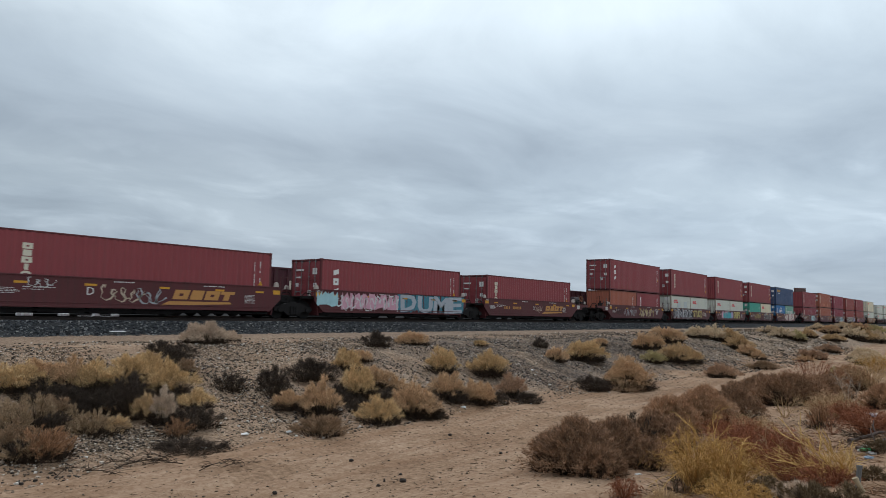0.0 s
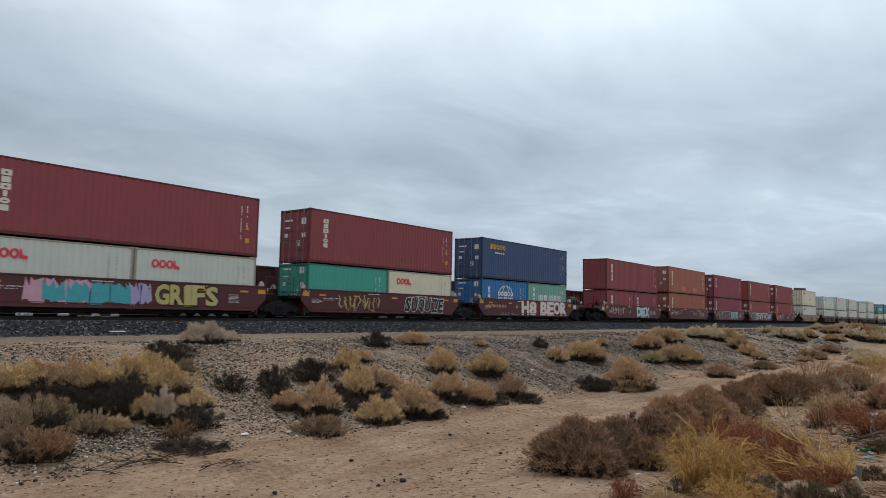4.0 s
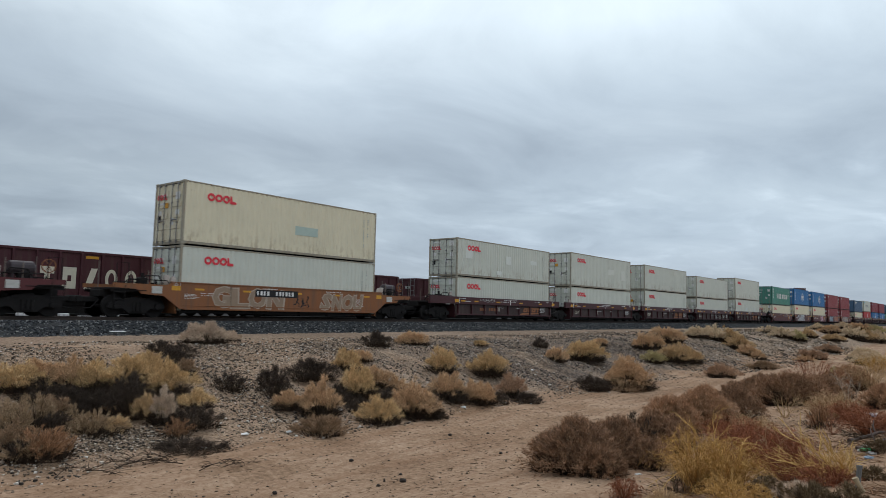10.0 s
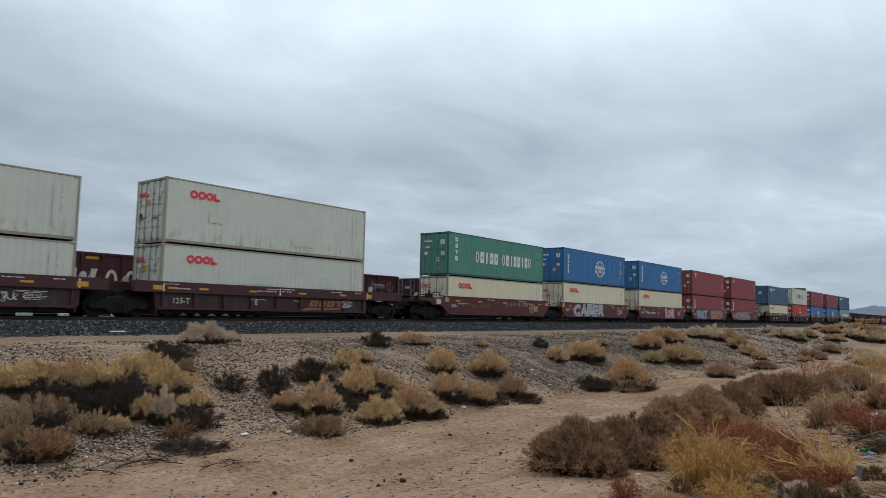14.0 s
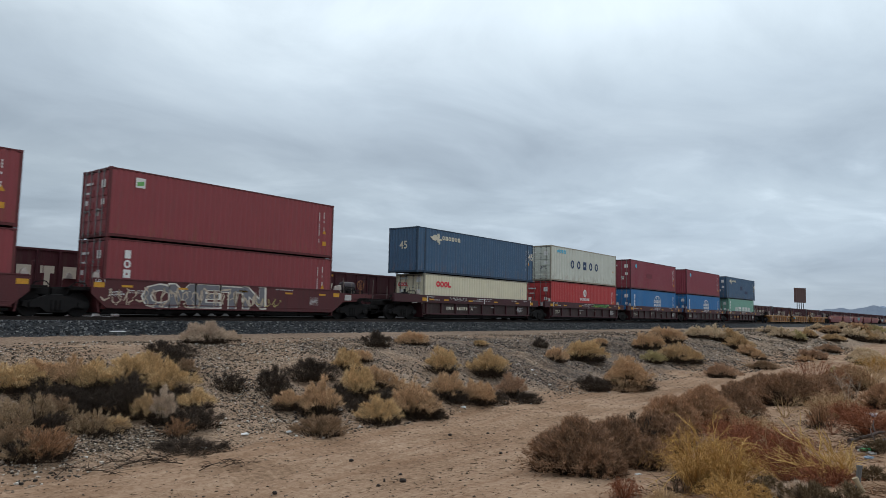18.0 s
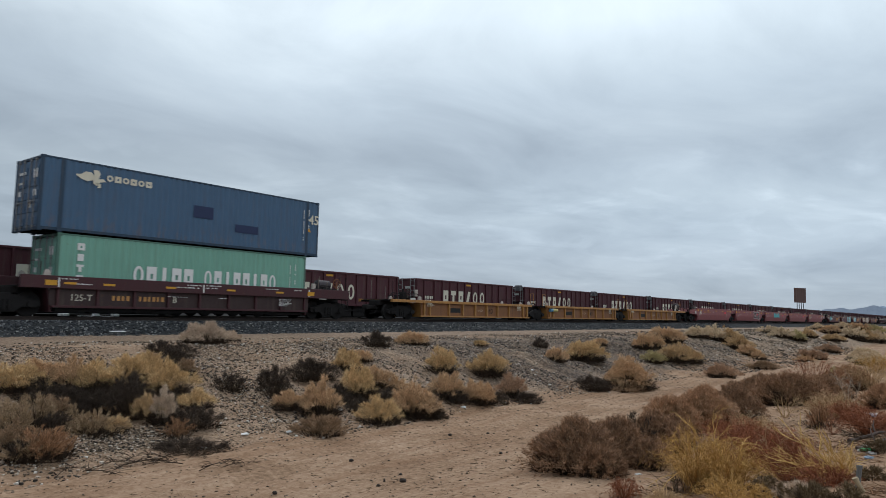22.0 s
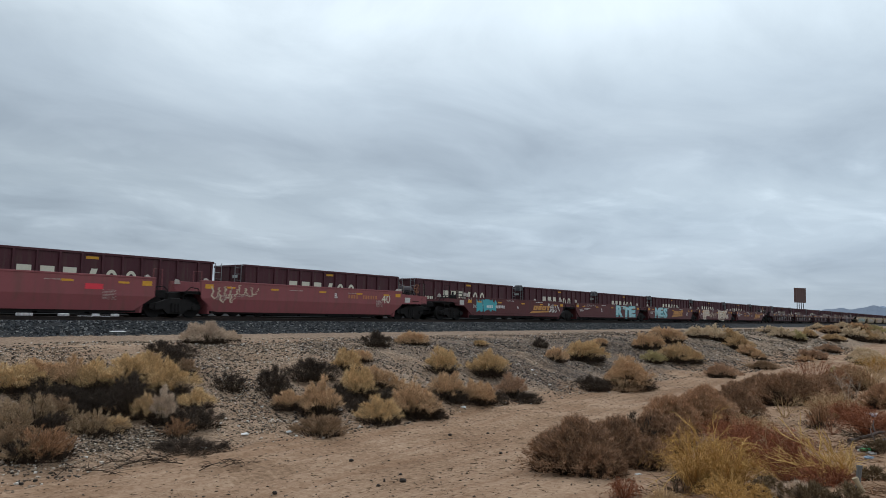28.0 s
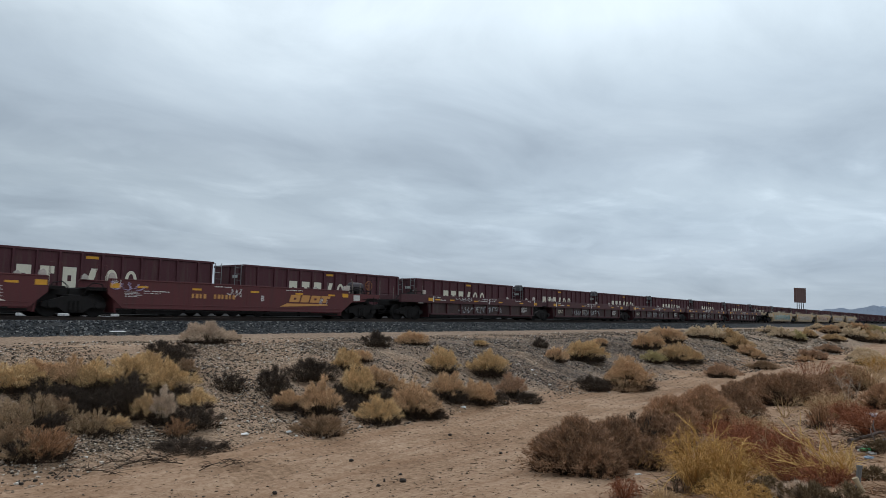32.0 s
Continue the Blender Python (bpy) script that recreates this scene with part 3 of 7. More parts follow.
def shapes(ob, material, kinds, x, z, w, h, gap, down=False, lean=0.0, label="", y=0.0):
    """A row or column of plain emblem shapes, each a part of its own."""
    for k, kind in enumerate(kinds):
        me = once(("shape", kind, round(w, 3), round(h, 3), lean), shape, kind, w, h, lean)
        part("emblem", me, material, ob, label, at=pose(x, y, z))
        if down:
            z -= h + gap
        else:
            x += w + gap


def once(key, make, *args):
    if key not in SHARED:
        SHARED[key] = make(*args)
    return SHARED[key]


def emblem(ob, kind, length, height, doors):
    """The painted emblem on the side that faces the camera."""
    def put(key, make, material, *args, label=""):
        part("emblem", once((kind, key, length, height), make, *args), material, ob, label)

    if kind == "column_six":
        shapes(ob, CREAM_MARK, ("slot", "block", "slot", "post", "ring", "block"), 0.95, height - 0.72, 0.36, 0.225, 0.035, True, label="cream painted shape")
    elif kind == "column_three":
        shapes(ob, WHITE_MARK, ("wedge", "slot", "wedge"), 0.90, height - 0.86, 0.38, 0.36, 0.16, True, label="white painted shape")
    elif kind == "column_small":
        shapes(ob, WHITE_MARK, ("block", "ring", "slot"), 0.80, height - 0.80, 0.30, 0.34, 0.06, True, label="white painted shape")
    elif kind == "red_rings":
        shapes(ob, RED_MARK, ("ring", "ring", "ring", "foot"), 1.18 if length > 7 else 0.75, height - 0.80, 0.39 if length > 7 else 0.33, 0.37, 0.01, label="red painted ring")
    elif kind in ("globe", "globe_low"):
        z = height * (0.50 if kind == "globe" else 0.58)
        cx = length * (0.56 if length > 7 else 0.50)

        def make():
            bm = bmesh.new()
            for rx in (0.92, 0.45):
                ring(bm, cx, z, rx, 0.72, 0.075, -0.006, 0.002, 20, 160)
                ring(bm, cx, z, rx, 0.72, 0.075, -0.006, 0.002, 200, 340)
            return mesh_of("emblem", bm)

        put("a", make, WHITE_MARK, label="white outline of a globe")
        shapes(ob, WHITE_MARK, ("ring", "ring", "slot", "ring", "ring"), cx - 1.0, z - 0.06, 0.36, 0.34, 0.045)
        shapes(ob, WHITE_MARK, ("block", "slot", "post", "block", "block", "post", "slot", "ring"), cx - 0.98, z - 0.34, 0.20, 0.20, 0.05)
        shapes(ob, WHITE_MARK, ("slot", "cap", "slot", "block", "cap", "slot"), 0.78, height - 0.75, 0.26, 0.22, 0.05, True)
    elif kind == "wide_word":
        shapes(ob, WHITE_MARK, ("ring", "slot", "post", "slot", "slot"), length * 0.25, height * 0.36, length * 0.036, 0.78, length * 0.011, label="tall white painted shape")
        shapes(ob, WHITE_MARK, ("ring", "slot", "post", "slot", "slot", "post", "slot", "ring"), length * 0.52, height * 0.36, length * 0.031, 0.78, length * 0.011, label="tall white painted shape")
        shapes(ob, WHITE_MARK, ("slot", "block", "cap", "slot"), 0.75, height - 0.62, 0.28, 0.28, 0.14, True)
    elif kind == "crest":
        def make():
            bm = bmesh.new()
            top = height - 0.30
            prism(bm, [(1.22, top - 0.26), (1.46, top - 0.22), (1.62, top - 0.10), (1.84, top - 0.10), (1.98, top - 0.24), (1.94, top - 0.40), (1.72, top - 0.48), (1.46, top - 0.42)], -0.018, -0.010)
            prism(bm, [(1.92, top), (2.12, top + 0.02), (2.20, top - 0.12), (2.14, top - 0.34), (2.32, top - 0.30), (2.44, top - 0.40), (2.20, top - 0.46), (2.08, top - 0.62), (1.92, top - 0.52), (1.96, top - 0.26)], -0.018, -0.010)
            prism(bm, [(2.02, top - 0.50), (2.22, top - 0.52), (2.26, top - 0.66), (2.10, top - 0.70), (2.14, top - 0.60)], -0.018, -0.010)
            return mesh_of("emblem", bm)

        put("a", make, CREAM_MARK, label="cream flying-animal silhouette")
        shapes(ob, CREAM_MARK, ("ring", "slot", "ring", "slot", "ring", "slot"), 2.46, height - 0.66, 0.27, 0.26, 0.06)
        part("number", words("45", 0.50, grow=0.014), CREAM_MARK, ob, at=pose(length - 0.68, -0.006, height * 0.58))
        if not doors:
            part("number", words("45", 0.50, grow=0.014), CREAM_MARK, ob, at=pose(0.006, 1.50, height * 0.52, 0, 0, -90))
    elif kind == "five_rings":
        shapes(ob, NAVY_MARK, ("ring", "ring", "slot", "ring", "ring"), 3.35, height * 0.41, 0.58, 0.70, 0.54, label="navy blue painted ring")
        shapes(ob, SKY_MARK, ("wedge", "slot", "block", "slot"), 1.0, height - 0.55, 0.32, 0.28, 0.06)
    elif kind == "medal":
        def make():
            bm = bmesh.new()
            ring(bm, 5.9, height * 0.72, 0.30, 0.33, 0.10, -0.006, 0.002)
            box(bm, 5.80, 6.00, -0.006, 0.002, height * 0.63, height * 0.80)
            return mesh_of("emblem", bm)

        put("a", make, WHITE_MARK, label="white round emblem")
        shapes(ob, WHITE_MARK, ("slot", "block", "ring", "block", "post", "post", "block", "slot"), 5.05, height * 0.50, 0.17, 0.22, 0.045)
    elif kind == "gold_word":
        shapes(ob, YELLOW_PLATE, ("block", "slot", "ring", "ring", "ring"), 0.95, height - 0.75, 0.36, 0.34, 0.05, label="orange-yellow painted shape")
        shapes(ob, WHITE_MARK, ("block",) * 5, 1.6, height - 1.05, 0.2, 0.1, 0.05)
    elif kind == "badge":
        put("a", bars, WHITE_MARK, [(1.1, height - 0.72, 0.42, 0.42)], label="square white badge")
        shapes(ob, plain("green_marking", (0.15, 0.40, 0.12), 0.6), ("wedge",), 1.16, height - 0.66, 0.30, 0.24, 0, y=-0.004)
    elif kind == "disc":
        def make():
            bm = bmesh.new()
            ring(bm, 1.35, height - 0.62, 0.23, 0.20, 0.199, -0.006, 0.002)
            return mesh_of("emblem", bm)

        put("a", make, SKY_MARK, label="light blue disc")
    # identification columns near the other end, and warning decals
    tone = GREY_MARK if kind == "red_rings" else WHITE_MARK
    tagged(part("stencil", once(("id", length, height), bars, [(length - 1.02, height - 0.60 - 0.115 * k, 0.040, 0.085) for k in range(14) if k not in (4, 11)], "stencil"), tone, ob), kind="stuff")
    tagged(part("stencil", once(("id2", length, height), bars, [(length - 0.70, height - 0.55 - 0.115 * k, 0.050, 0.085) for k in range(9) if k not in (3, 5, 6)], "stencil"), tone, ob), kind="stuff")
    if kind not in ("red_rings", "wide_word"):
        def warn():
            bm = bmesh.new()
            prism(bm, [(length - 0.76, height - 1.62), (length - 0.52, height - 1.62), (length - 0.64, height - 1.40)], -0.006, 0.002)
            return mesh_of("warning_decal", bm)

        part("warning_decal", once(("warn", length, height), warn), YELLOW_PLATE, ob, "yellow warning triangle")
        if kind in ("column_six", "badge", "disc"):
            part("warning_decal", once(("warn2", length, height), bars, [(length - 0.74, height - 2.25, 0.24, 0.23)], "warning_decal"), YELLOW_PLATE, ob, "yellow warning square")


GREY_MARK = plain("grey_marking", (0.42, 0.44, 0.42), 0.6, 0, 0.15)


def container(colour, logo, length=12.192, height=2.896, doors=True):
    """A shipping container with its low near corner at the origin; doors at the leading end or at the other."""
    tone, rust = CONTAINER_PAINT[colour]
    skin = paint(f"{colour}_container_paint", tone, wear=0.24 if colour not in ("silver", "cream") else 0.10, rust=rust * 0.5, rough=0.44, shine=0.47, low=0.36 if colour in ("silver", "cream") else 0.25,
                 dirt=(0.10, 0.06, 0.045) if colour not in ("silver", "cream") else (0.30, 0.22, 0.13))
    rim = paint(f"{colour}_container_frame", scaled(tone, 0.42), wear=0.5, rust=rust) if colour not in ("silver", "cream") else paint(f"{colour}_container_frame", (0.32, 0.295, 0.23), wear=0.8, rust=0.95, dirt=(0.29, 0.165, 0.07))
    d = container_meshes(length, height)
    size = "twenty-foot" if length < 7 else "forty-five-foot" if length > 13 else "forty-foot"
    ob = thing("shipping_container", f"{WORD_OF[colour]} corrugated steel {size} shipping container on a well car", "shipping container", "containers on the train")
    part("frame", d["frame"], rim, ob)
    for x in (0, length):
        for y in (0, WIDE):
            for z in (0, height):
                part("corner_casting", d["casting"], rim, ob, at=Matrix.Translation((x, y, z)) @ Matrix.Diagonal((1 if not x else -1, 1 if not y else -1, 1 if not z else -1, 1)))
    part("side_panel", d["near"], skin, ob, at=pose(0.11, 0.008, 0.165))
    part("side_panel", d["far"], skin, ob, at=pose(0.11, WIDE - 0.008, 0.165))
    part("roof", d["roof"], skin, ob)
    part("floor", d["floor"], DARK, ob)
    x_door, x_wall = (0.02, length - 0.012) if doors else (length - 0.02, 0.012)
    turn = 1 if doors else -1
    part("front_wall", d["end"], skin, ob, at=pose(x_wall, 0.11 if not doors else 0.11, 0.14, 0, 0, 90) if doors else pose(x_wall, WIDE - 0.11, 0.14, 0, 0, -90))
    half = (WIDE - 0.22) / 2
    for k in range(2):
        leaf = part("door", d["door"], skin, ob, at=Matrix.Translation((x_door, 0.113 + k * half, 0.145)) @ Matrix.Diagonal((turn, 1, 1, 1)))
        for y in (half * 0.28, half * 0.72):
            part("lock_rod", d["rod"], GREY_STEEL, leaf, at=pose(0, y, 0))
        part("door_handle", d["handle"], GREY_STEEL, leaf, at=pose(0, half * 0.3, 0.95))
        if doors:
            for j in range(3):
                part("label_plate", once(("plate", k, j), plate, k, j), WHITE_MARK, leaf)
    if doors and logo == "red_rings":
        spot = pose(x_door - 0.034, 0.113 + half * 1.90, height - 0.78, 0, 0, -90)
        part("emblem", once("door_rings", door_rings), RED_MARK, ob, "small red painted rings on the door", at=spot)
        part("warning_decal", once("door_square", bars, [(0.12, -1.02, 0.26, 0.26)], "warning_decal"), BLACK_MARK, ob, "black square label on the door", at=spot)
        if length > 7 and height > 2.7:
            part("warning_decal", once("door_yellow", bars, [(0.72, -0.42, 0.26, 0.24)], "warning_decal"), YELLOW_PLATE, ob, "yellow label on the door", at=spot)
    emblem(ob, logo, length, height, doors)
    return ob


def door_rings():
    bm = bmesh.new()
    for k in range(3):
        ring(bm, 0.13 + 0.22 * k, 0.10, 0.105, 0.13, 0.055, -0.006, 0.002)
    box(bm, 0.70, 0.75, -0.006, 0.002, -0.03, 0.23)
    box(bm, 0.75, 0.86, -0.006, 0.002, -0.03, 0.02)
    return mesh_of("emblem", bm)


def plate(k, j):
    bm = bmesh.new()
    cells = [(0.16, 2.1, 0.7, 0.10), (0.30, 1.72, 0.5, 0.08), (0.55, 1.25, 0.3, 0.20)] if k else [(0.18, 1.9, 0.36, 0.34), (0.2, 1.2, 0.28, 0.24), (0.62, 0.75, 0.26, 0.3)]
    y, z, w, h = cells[j]
    box(bm, -0.036, -0.030, y, y + w, z, z + h)
    return mesh_of("label_plate", bm)


# ---- well cars ----
CAR_PAINT = {"brown": (0.098, 0.022, 0.024), "dark": (0.062, 0.017, 0.021), "amber": (0.25, 0.095, 0.035), "yellow": (0.42, 0.20, 0.055), "rose": (0.25, 0.070, 0.075), "cream": (0.42, 0.32, 0.20)}
LONG = 12.192


def wheelset(bm, x):
    for side in (-0.755, 0.755):
        for y0, y1, r in ((-0.065, 0.065, 0.455), (0.035, 0.065, 0.485)):
            s = 1 if side < 0 else -1
            rod(bm, (x, 1.22 + side + y0 * s, 0.457), (x, 1.22 + side + y1 * s, 0.457), r, 24)
    rod(bm, (x, 0.2, 0.457), (x, 2.24, 0.457), 0.08, 8)


def truck_meshes():
    if "truck" in SHARED:
        return SHARED["truck"]
    d = {}
    bm = bmesh.new()
    prism(bm, [(-1.22, 0.40), (-0.98, 0.32), (-0.60, 0.36), (-0.34, 0.16), (0.34, 0.16), (0.60, 0.36), (0.98, 0.32), (1.22, 0.40), (1.20, 0.56), (0.80, 0.66), (0.40, 0.80), (-0.40, 0.80), (-0.80, 0.66), (-1.20, 0.56)], -0.08, 0.08)
    for x in (-0.88, 0.88):
        rod(bm, (x, -0.16, 0.457), (x, 0.0, 0.457), 0.13, 10)
    for x in (-0.16, 0, 0.16):
        rod(bm, (x, -0.10, 0.24), (x, -0.10, 0.62), 0.07, 8)
    d["side"] = mesh_of("sideframe", bm, DARK)
    bm = bmesh.new()
    wheelset(bm, 0)
    d["wheel"] = mesh_of("wheelset", bm, DARK)
    bm = bmesh.new()
    block(bm, -0.25, 0.25, 0.2, 2.24, 0.5, 0.86, 0.03)
    rod(bm, (0, 1.22, 0.85), (0, 1.22, 1.02), 0.26, 12)
    for x in (-0.45, 0.45):
        block(bm, x - 0.05, x + 0.05, 0.3, 2.14, 0.34, 0.52, 0.02)
    d["bolster"] = mesh_of("bolster", bm, DARK)
    SHARED["truck"] = d
    return d


def add_truck(car, x):
    d = truck_meshes()
    t = part("truck", d["bolster"], DARK, car, "grimy cast-steel truck", at=pose(x, 0, RAIL))
    for y in (0.22, 2.22):
        part("sideframe", d["side"], DARK, t, at=pose(0, y, 0) if y < 1 else pose(0, y, 0, 0, 0, 180))
    for dx in (-0.88, 0.88):
        part("wheelset", d["wheel"], DARK, t, at=pose(dx, 0, 0))


def well_side(style, ends):
    """The near side of a well, as meshes by name: main plate, chords, end arms. y grows inwards."""
    L, out = LONG, {}

    def put(name, make, *args):
        bm = bmesh.new()
        make(bm, *args)
        bmesh.ops.recalc_face_normals(bm, faces=bm.faces[:])
        out.setdefault(name, []).append(mesh_of(name, bm))

    if style in ("brown", "amber"):
        left = [(-0.45, 1.73), (-0.5, 1.68), (-0.5, 1.12), (0.12, 0.55)] if ends[0] == "joint" else [(-0.35, 1.73), (-0.6, 1.58), (-2.95, 1.58), (-2.95, 1.40), (-1.95, 1.36), (-1.75, 1.16), (-0.75, 1.10), (0.02, 0.55)]
        right = [(L + 0.45, 1.73), (L + 0.5, 1.68), (L + 0.5, 1.12), (L - 0.12, 0.55)] if ends[1] == "joint" else [(L + 0.35, 1.73), (L + 0.6, 1.58), (L + 2.95, 1.58), (L + 2.95, 1.40), (L + 1.95, 1.36), (L + 1.75, 1.16), (L + 0.75, 1.10), (L - 0.02, 0.55)]
        put("side_sill", prism, left + right[::-1], -0.16, -0.09)
        put("top_chord", block, -0.45, L + 0.45, -0.19, -0.03, 1.685, 1.738, 0.008)
        put("bottom_chord", block, 0.2, L - 0.2, -0.20, -0.03, 0.53, 0.60, 0.008)
        put("rubbing_strip", block, 0.15, L - 0.15, -0.175, -0.155, 0.70, 0.74, 0.006)
    elif style == "dark":
        put("top_chord", block, -1.25 if ends[0] == "joint" else -2.95, L + (1.25 if ends[1] == "joint" else 2.95), -0.22, -0.04, 1.25, 1.73, 0.012)
        put("bottom_chord", block, -0.1, L + 0.1, -0.15, -0.03, 0.52, 0.61, 0.01)
    elif style == "yellow":
        put("top_chord", block, -0.5 if ends[0] == "joint" else -2.95, L + (0.5 if ends[1] == "joint" else 2.95), -0.21, -0.04, 1.22, 1.39, 0.012)
        put("bottom_chord", block, -0.25, L + 0.25, -0.16, -0.03, 0.36, 0.45, 0.01)
    else:
        def hull(bm):
            prof = [(-0.17, 1.86), (-0.17, 1.06), (-0.06, 0.46), (0.0, 0.46), (0.0, 1.86)]
            a = [bm.verts.new((-0.6 + (0.85 * (1.06 - z) / 0.6 if z < 1 else 0), y, z)) for y, z in prof]
            b = [bm.verts.new((L + 0.6 - (0.85 * (1.06 - z) / 0.6 if z < 1 else 0), y, z)) for y, z in prof]
            bm.faces.new(a)
            bm.faces.new(b[::-1])
            for i in range(5):
                j = (i + 1) % 5
                bm.faces.new((a[j], a[i], b[i], b[j]))

        put("side_sill", hull)
        put("top_chord", block, -0.6, L + 0.6, -0.19, 0.0, 1.80, 1.872, 0.01)
        if ends[0] == "end":
            put("end_arm", prism, [(-0.58, 1.70), (-2.95, 1.62), (-2.95, 1.16), (-0.58, 1.10)], -0.16, -0.09)
        if ends[1] == "end":
            put("end_arm", prism, [(L + 0.58, 1.70), (L + 2.95, 1.62), (L + 2.95, 1.16), (L + 0.58, 1.10)], -0.16, -0.09)
    return out


def well_car(style, ends):
    """One well of a stack car. Origin: rail height below the low near corner of a forty-foot box."""
    tone = CAR_PAINT[style]
    skin = paint(f"{style}_car_paint", tone, dirt=(0.035, 0.025, 0.022) if style in ("brown", "dark") else (0.10, 0.075, 0.055), wear=0.75 if style in ("yellow", "amber", "cream") else 0.5, rust=0.55 if style in ("yellow", "amber") else 0.35, rough=0.55, shine=0.4)
    words_for = {"brown": "rust-brown steel well car", "dark": "dark brown ribbed steel well car", "amber": "weathered amber-yellow steel well car",
                 "yellow": "yellow ribbed steel well car, empty", "rose": "faded red smooth-sided well car, empty", "cream": "sand-coloured smooth-sided well car, empty"}
    ob = thing("well_car", words_for[style] + " rolling on the track", "well car", "well cars of the train")
    L = LONG
    near = once(("side", style, ends), well_side, style, ends)
    for name, pieces in near.items():
        for me in pieces:
            part(name, me, skin, ob)
            part(name, me, skin, ob, at=Matrix.Translation((0, 2.44, 0)) @ Matrix.Diagonal((1, -1, 1, 1)))
    if style in ("dark", "yellow"):
        low, high = (0.53, 1.25) if style == "dark" else (0.37, 1.22)
        sheet_bm = bmesh.new()
        prism(sheet_bm, [(-0.2, high), (-0.2, low + 0.12), (-0.05, low), (L + 0.05, low), (L + 0.2, low + 0.12), (L + 0.2, high)], -0.06, -0.03)
        bmesh.ops.recalc_face_normals(sheet_bm, faces=sheet_bm.faces[:])
        panel = once(("panel", style), mesh_of, "side_panel", sheet_bm)
        worn = paint("yellow_panel_paint", (0.22, 0.092, 0.034), wear=0.8, rust=0.7, dirt=(0.07, 0.04, 0.028)) if style == "yellow" else paint("dark_panel_paint", (0.040, 0.020, 0.019), wear=0.5, rust=0.35)
        part("side_panel", panel, worn, ob)
        part("side_panel", panel, worn, ob, at=Matrix.Translation((0, 2.44, 0)) @ Matrix.Diagonal((1, -1, 1, 1)))
        post = bmesh.new()
        block(post, 0, 0.10 if style == "dark" else 0.13, -0.17, -0.04, 0.44 if style == "yellow" else 0.58, 1.24, 0.008)
        rib = once(("rib", style), mesh_of, "rib", post)
        if style == "dark":
            spots = [0.05 + k * (L - 0.2) / 8 for k in range(9)]
        else:
            spots = [0.0, 0.55, 2.5, 4.0, 5.4, 6.75, 8.1, 9.6, 11.5, L - 0.13]
        for x in spots:
            part("rib", rib, skin, ob, at=pose(x, 0, 0))
            part("rib", rib, skin, ob, at=Matrix.Translation((x, 2.44, 0)) @ Matrix.Diagonal((1, -1, 1, 1)))
    elif style == "brown":
        seam = bmesh.new()
        box(seam, 0, 0.02, -0.166, -0.158, 0.62, 1.68)
        rib = once(("rib", style), mesh_of, "weld_seam", seam)
        for x in (3.05, 6.1, 9.15):
            part("weld_seam", rib, skin, ob, at=pose(x, 0, 0))

    def floor():
        bm = bmesh.new()
        low = 0.48
        box(bm, 0.1, L - 0.1, 0.05, 0.5, low - 0.1, low)
        box(bm, 0.1, L - 0.1, 1.94, 2.39, low - 0.1, low)
        for k in range(8):
            box(bm, 0.2 + k * 1.66, 0.5 + k * 1.66, 0.5, 1.94, low - 0.08, low - 0.01)
        return mesh_of("well_floor", bm)

    part("well_floor", once(("floor", style), floor), DARK, ob)

    def wall():
        bm = bmesh.new()
        prism(bm, [(-0.12, 0.36), (-0.05, 0.36), (-0.22, 1.35), (-0.5, 1.35), (-0.5, 1.28), (-0.28, 1.28)], 0.0, 2.44)
        return mesh_of("end_bulkhead", bm)

    bulk = once("bulkhead", wall)
    part("end_bulkhead", bulk, skin, ob)
    part("end_bulkhead", bulk, skin, ob, at=Matrix.Translation((L, 0, 0)) @ Matrix.Diagonal((-1, 1, 1, 1)))

    def deck(end):
        bm = bmesh.new()
        far = -1.58 if end == "joint" else -3.05
        block(bm, far, -0.45, 0.78, 1.66, 1.02, 1.30, 0.02)
        block(bm, -1.15 if end == "joint" else -2.9, -0.45, 0.0, 2.44, 1.30, 1.345, 0.008)
        for y in (0.02, 2.36):
            block(bm, -1.2 if end == "joint" else -2.95, -0.4, y, y + 0.06, 1.22, 1.36, 0.01)
        return mesh_of("end_platform", bm)

    def bent(name, r, *points):
        bm = bmesh.new()
        pipe(bm, points, r)
        return mesh_of(name, bm)

    def rails(end):
        """Handrails, stanchions and steps at one end, each a mesh of its own."""
        if end == "joint":
            return [("handrail", bent("handrail", 0.018, (-0.55, -0.05, 1.35), (-0.55, -0.05, 2.25), (-0.95, -0.05, 2.25), (-0.95, -0.05, 1.35))),
                    ("hose", bent("hose", 0.024, (-1.3, 0.2, 0.95), (-1.25, -0.02, 1.35), (-1.05, -0.05, 1.52), (-0.7, -0.05, 1.48), (-0.55, -0.04, 1.2)))]
        out = [("stanchion", bent("stanchion", 0.022, (x, -0.06, 1.5), (x, -0.06, z))) for x, z in ((-0.85, 2.3), (-1.45, 2.15))]
        out.append(("handrail", bent("handrail", 0.020, (-2.8, -0.06, 1.5), (-2.8, -0.06, 2.42), (-2.3, -0.06, 2.42), (-2.3, -0.06, 1.5))))
        out.append(("handrail", bent("handrail", 0.020, (-0.5, -0.10, 1.62), (-0.6, -0.10, 1.76), (-2.2, -0.10, 1.76), (-2.25, -0.10, 1.6))))
        out.append(("hose", bent("hose", 0.026, (-0.75, -0.02, 1.6), (-1.0, -0.08, 1.95), (-1.6, -0.08, 1.92), (-1.9, -0.05, 1.5))))

